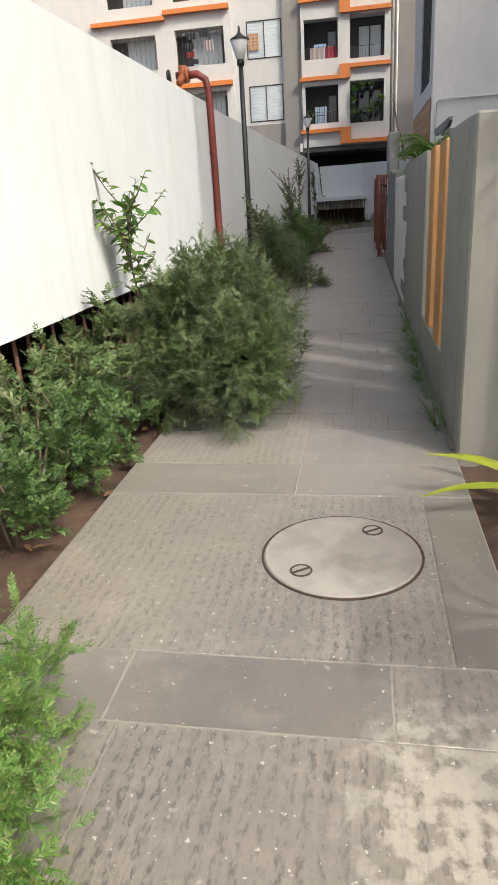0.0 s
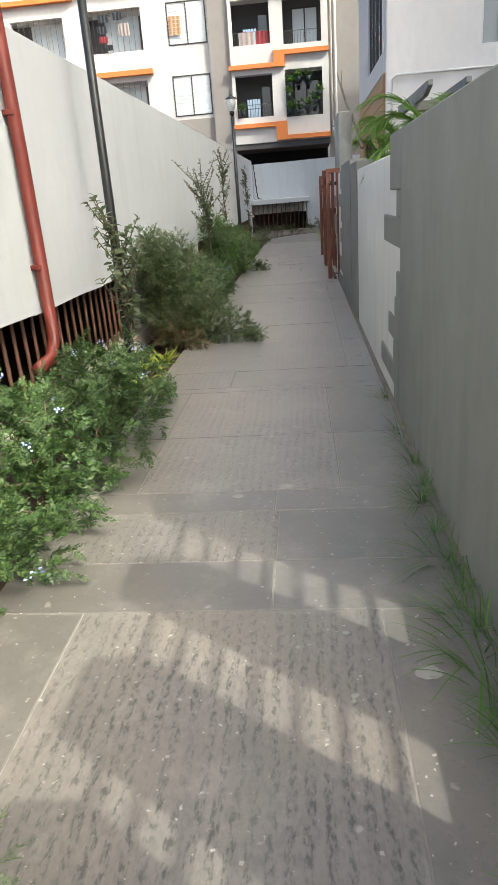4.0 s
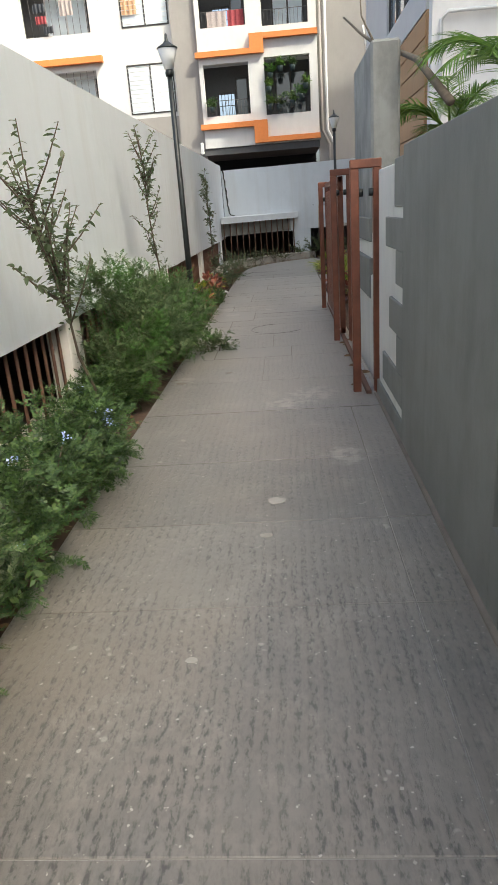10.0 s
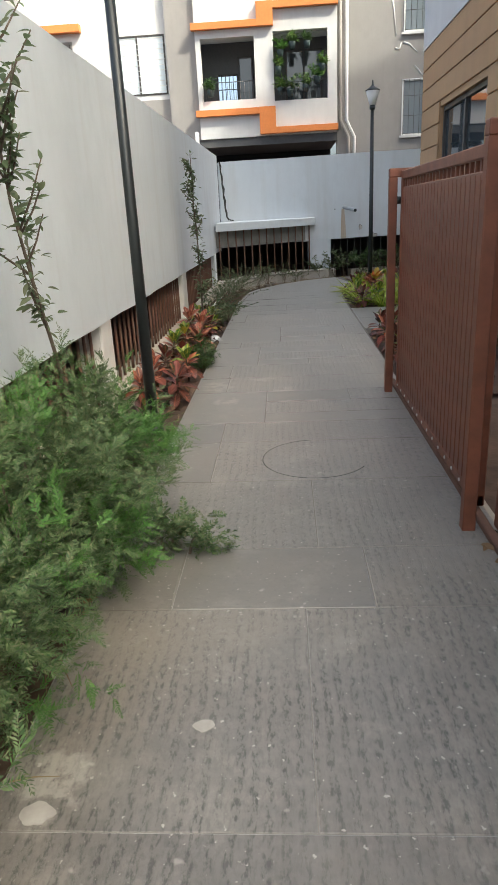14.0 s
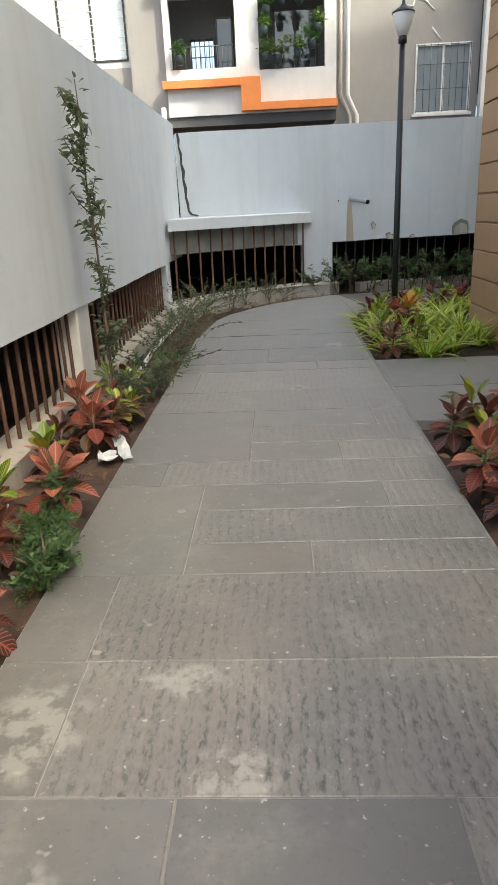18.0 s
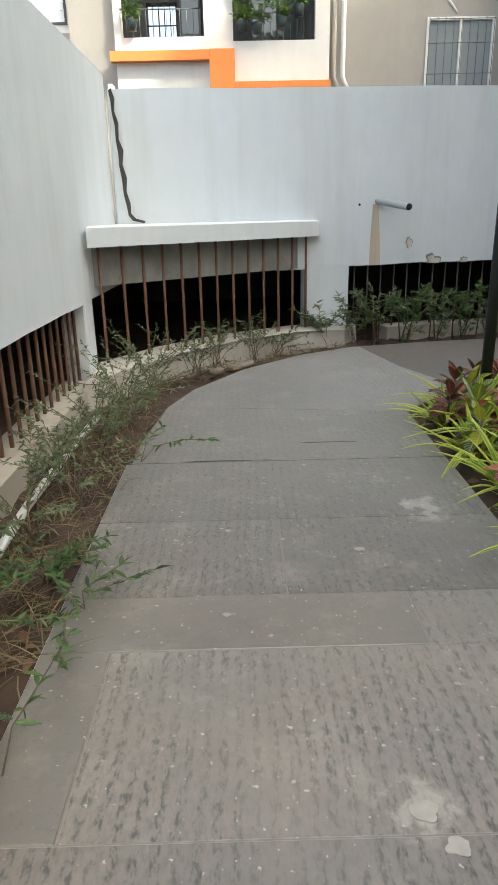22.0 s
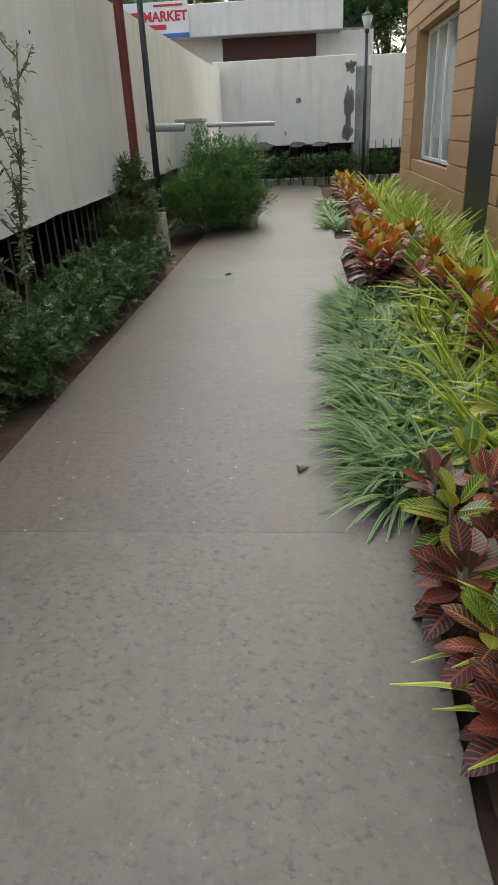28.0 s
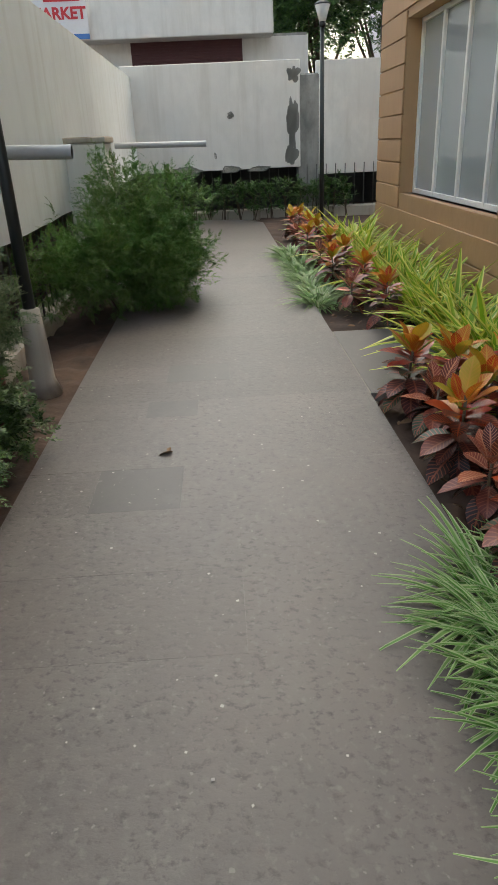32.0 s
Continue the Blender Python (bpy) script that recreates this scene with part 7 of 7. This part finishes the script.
for k, (x, y, z, w, l) in enumerate([(-1.375, 22.45, 0.03, 0.07, 0.42), (-1.42, 22.3, 0.03, 0.1, 0.14)]):
    ob = thing("paper_scrap", "crumpled white wrapper in the soil", "litter", (x, y, z), "", "", 20)
    rr = random.Random(k)
    vs = [(w * (i / 3 - 0.5) + rr.uniform(-0.01, 0.01), l * (j / 5 - 0.5), rr.uniform(-0.02, 0.02)) for j in range(6) for i in range(4)]
    part("sheet", mesh_of("sheet", vs, [(j * 4 + i, j * 4 + i + 1, j * 4 + i + 5, j * 4 + i + 4) for j in range(5) for i in range(3)], PAPER), ob)
for k, (x, y, w, l, h, a) in enumerate([(-0.68, 28.58, 0.1, 0.32, 0.05, -38), (-0.9, 28.38, 0.08, 0.16, 0.045, -30), (0.09, 29.6, 0.1, 0.2, 0.05, -50)]):
    ob = thing("kerb_piece", "loose broken piece of kerb lying in the soil", "rubble", (x, y, -0.03), "rubble behind the bend", "", a)
    part("lump", block(-w / 2, w / 2, -l / 2, l / 2, 0, h, DIRT, 0.018), ob)
for k in range(14):
    ob = thing("fallen_leaf", "curled brown leaf lying on the paving", "leaf", (r3.uniform(0.3, 0.41), r3.uniform(15.4, 17.5), 0.008) if k < 9 else (r3.uniform(-1.0, -0.6), r3.uniform(28.3, 28.8), 0.0), "fallen leaves", "", r3.uniform(0, 360))
    gl = Leaves()
    gl.add(OVAL, [aim(r3, (1, 0.2, 0.1), r3.uniform(0.06, 0.1), (0, 0, 0.0)), aim(r3, (0.7, -0.7, 0.15), 0.05, (0.02, 0, 0.0))])
    part("blade", gl.mesh("blade", LITTER), ob)
drip = thing("irrigation_pipe", "pale plastic pipe lying along the soil", "pipe", (0, 0, 0))
part("pipe", tube([(-1.66, 24.3, 0.0), (-1.69, 24.9, 0.005), (-1.72, 25.5, 0.0), (-1.71, 26.2, 0.005), (-1.69, 27.0, 0.0)], 0.022, PIPE_WHITE, 8, "pipe"), drip)
stick = thing("cut_stick", "short pale cut stick on the soil", "stick", (-1.47, 19.85, 0.02))
part("rod", tube([(-0.12, 0, 0), (0.13, 0.02, 0.01)], 0.02, TWIG, 8, "rod"), stick)

# ---------------------------------------------------------------- flagstones
path1 = structure("path", prism([(-1.31, -2.9), (0.41, -2.9), (0.41, 0), (-1.31, 0)], -0.1, -0.0035, MORTAR, "path"), "walk of grey flagstones, some ribbed, with pale joints", "path")
rg = random.Random(21)
X0, X1 = X_EDGE, X_RIGHT
ROWS = [(-3.0, -1.6, "R"), (-1.6, -0.4, "R"), (-0.4, 0.6, "R"), (0.6, 1.605, "R"),
        (1.605, 1.91, [(X0, -0.8, "S"), (-0.8, 0.02, "S"), (0.02, X1, "R")]),
        (1.91, 3.10, [(X0, 0.21, "R"), (0.21, X1, "S")]),
        (3.10, 3.49, [(X0, -0.395, "S"), (-0.395, X1, "S")]), (3.49, 4.03, [(X0, -0.393, "R"), (-0.393, X1, "S")]),
        (4.03, 4.36, [(X0, -0.535, "S"), (-0.535, 0.09, "R"), (0.09, X1, "S")]),
        (4.36, 4.95, [(X0, -0.137, "R"), (-0.137, X1, "S")]), (4.95, 5.19, [(X0, -0.135, "S"), (-0.135, X1, "S")]),
        (5.19, 6.22, [(X0, -0.95, "S"), (-0.95, 0.095, "R"), (0.095, X1, "S")]),
        (6.22, 6.55, [(X0, -0.28, "S"), (-0.28, X1, "S")]),
        (6.55, 6.98, [(X0, -0.28, "R"), (-0.28, X1, "S")]),
        (6.98, 7.2, [(X0, -0.3, "S"), (-0.3, X1, "S")]),
        (7.2, 7.98, [(X0, -1.0, "S"), (-1.0, 0.01, "R"), (0.01, X1, "S")]),
        (7.98, 8.94, [(X0, -1.0, "S"), (-1.0, 0.0, "R"), (0.0, X1, "S")]),
        (8.94, 9.06, [(X0, 0.0, "R"), (0.0, X1, "S")]),
        (9.06, 9.54, [(X0, -0.725, "R"), (-0.725, X1, "S")]),
        (9.54, 10.6, "B"), (10.6, 11.5, "B"), (11.5, 12.5, "B"), (12.5, 13.2, "B"), (13.2, 14.0, "B"), (14.0, 15.0, "B"), (15.0, 15.9, "R"), (15.9, 16.85, "R"),
        (16.85, 17.32, [(X0, -1.0, "S"), (-1.0, -0.21, "S"), (-0.21, X1, "R")]),
        (17.32, 18.1, "R"), (18.1, 18.76, [(X0, -0.98, "S"), (-0.98, X1, "R")]), (18.76, 19.17, [(X0, -0.98, "S"), (-0.98, X1, "R")]),
        (19.17, 19.4, [(-0.7, X1, "S")]), (19.4, 19.71, [(-0.7, X1, "R")]),
        (19.71, 20.02, [(-0.7, -0.03, "S"), (-0.03, X1, "R")]), (20.02, 20.52, [(X0, -1.05, "S"), (-1.05, X1, "R")]), (20.52, 21.03, [(X0, -1.06, "S"), (-1.06, X1, "R")]),
        (21.03, 21.28, [(-0.82, -0.31, "S"), (-0.31, X1, "R")]), (21.28, 21.6, [(-0.82, X1, "R")]),
        (21.6, 21.9, [(-0.82, 0.08, "S"), (0.08, X1, "R")]), (21.9, 22.22, [(X0, -1.05, "S"), (-1.05, X1, "R")]),
        (22.22, 22.52, [(-0.6, -0.08, "S"), (-0.08, X1, "R")]), (22.52, 22.83, [(-0.6, X1, "R")]),
        (22.83, 23.18, [(-0.6, 0.2, "S"), (0.2, X1, "R")]),
        (23.18, 23.7, "R"), (23.7, 24.37, [(X0, -1.1, "S"), (-1.1, X1, "R")]), (24.37, 24.68, [(X0, -0.08, "S"), (-0.08, X1, "R")]),
        (24.68, 25.3, "R"), (25.3, 26.04, "R")]
GAP = 0.0027


def flag(x0, x1, y0, y1, kind, lift):
    g = GAP if kind == "S" else 0.0011
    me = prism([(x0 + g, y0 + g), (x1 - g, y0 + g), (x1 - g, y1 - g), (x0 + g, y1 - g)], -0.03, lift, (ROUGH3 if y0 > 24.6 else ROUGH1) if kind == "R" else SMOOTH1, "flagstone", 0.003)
    part("flagstone", me, path1)


for y0, y1, spec in ROWS:
    if spec == "R":
        cut = rg.uniform(-0.75, -0.2)
        spec = [(X0, cut, "R"), (cut, X1, "R")] if rg.random() < 0.5 else [(X0, X1, "R")]
    elif spec == "B":
        spec = [(X0, 0.2, "R"), (0.2, X1, "R")]
    for x0, x1, kind in spec:
        flag(x0, min(x1, X1), y0, y1, kind, rg.uniform(-0.0015, 0.001))
for y0, y1, cut in ((19.17, 20.02, -0.7), (21.03, 21.9, -0.82), (22.22, 23.18, -0.6)):
    flag(X0, cut, y0, y1, "S", 0.0)
flag(0.45, HX - 0.03, 22.86, 23.7, "S", 0.0)
flag(0.45, HX - 0.03, 23.7, 24.64, "S", 0.0)


def cut_piece(outline, kind, mats):
    cx, cy = sum(p[0] for p in outline) / len(outline), sum(p[1] for p in outline) / len(outline)
    pts = [(cx + (x - cx) * 0.9998, cy + (y - cy) * 0.9998) for x, y in outline]
    part("flagstone", prism(pts, -0.03, rg.uniform(-0.0003, 0.0003), mats[0] if kind == "R" else mats[1], "flagstone"), path1)


TWO, TONED, CORNER = (ROUGH2, SMOOTH2), (ROUGH3, SMOOTH1), (BEND_STONE, SMOOTH2)
# dark strips paint the shadow of a raised lip along two joints
for x0, x1, y, w in ((-1.02, -0.52, 26.06, 0.008), (-0.36, 0.02, 26.34, 0.006)):
    part("open_joint", prism([(x0, y - w), (x1, y - w * 0.3), (x1, y + w * 0.3), (x0 + 0.1, y + w)], -0.004, 0.0012, CRACK, "open_joint"), path1, "dark strip for an open joint and its lip's shadow")
cut_piece([(-1.30, 26.05), (-0.56, 26.05), (-0.56, 27.1), (-1.21, 27.2)], "R", TONED)
cut_piece([(-0.56, 26.05), (0.46, 26.05), (0.47, 26.95), (-0.56, 27.1)], "R", TONED)
cut_piece([(-1.21, 27.2), (-0.195, 27.05), (-0.095, 28.2), (-0.66, 28.38), (-1.05, 27.7)], "R", TONED)
cut_piece([(-0.195, 27.05), (0.47, 26.95), (0.74, 27.27), (1.065, 27.535), (0.75, 28.36), (-0.095, 28.2)], "R", TONED)
cut_piece([(-0.66, 28.38), (-0.095, 28.2), (0.75, 28.36), (0.55, 29.34), (0.43, 29.3), (-0.1, 28.97)], "R", TONED)
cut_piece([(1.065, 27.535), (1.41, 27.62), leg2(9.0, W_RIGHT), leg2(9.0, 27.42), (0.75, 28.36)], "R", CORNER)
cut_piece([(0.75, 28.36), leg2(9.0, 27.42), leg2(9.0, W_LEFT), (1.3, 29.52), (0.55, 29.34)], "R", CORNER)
LEG = [(9.0, 9.9, [(26.45, 28.3, "R")]), (9.9, 10.55, [(26.45, 28.3, "R")]), (10.55, 11.45, [(26.45, 28.3, "R")]), (11.45, 12.3, [(26.45, 28.3, "R")]),
       (12.3, 12.75, [(26.45, 27.3, "R"), (27.3, 28.3, "R")]), (12.75, 13.2, [(26.45, 28.3, "R")]), (13.2, 13.6, [(26.45, 27.55, "R"), (27.55, 27.95, "S"), (27.95, 28.3, "R")]),
       (13.6, 14.25, [(26.45, 28.3, "R")]), (14.25, 14.5, [(26.45, 27.5, "R"), (27.5, 27.8, "S"), (27.8, 28.3, "R")]), (14.5, 14.85, [(26.45, 28.3, "R")]), (14.85, 15.2, [(26.45, 27.3, "R"), (27.3, 27.72, "S"), (27.72, 28.3, "R")]), (15.2, 15.9, [(26.45, 28.3, "R")]),
       (15.9, 17.0, [(26.45, 28.3, "R")]), (17.0, 18.4, [(26.45, 28.3, "R")]), (18.4, 20.0, [(26.45, 28.3, "R")]), (20.0, 22.0, [(26.45, 28.3, "R")]), (22.0, 24.0, [(26.45, 28.3, "R")])]
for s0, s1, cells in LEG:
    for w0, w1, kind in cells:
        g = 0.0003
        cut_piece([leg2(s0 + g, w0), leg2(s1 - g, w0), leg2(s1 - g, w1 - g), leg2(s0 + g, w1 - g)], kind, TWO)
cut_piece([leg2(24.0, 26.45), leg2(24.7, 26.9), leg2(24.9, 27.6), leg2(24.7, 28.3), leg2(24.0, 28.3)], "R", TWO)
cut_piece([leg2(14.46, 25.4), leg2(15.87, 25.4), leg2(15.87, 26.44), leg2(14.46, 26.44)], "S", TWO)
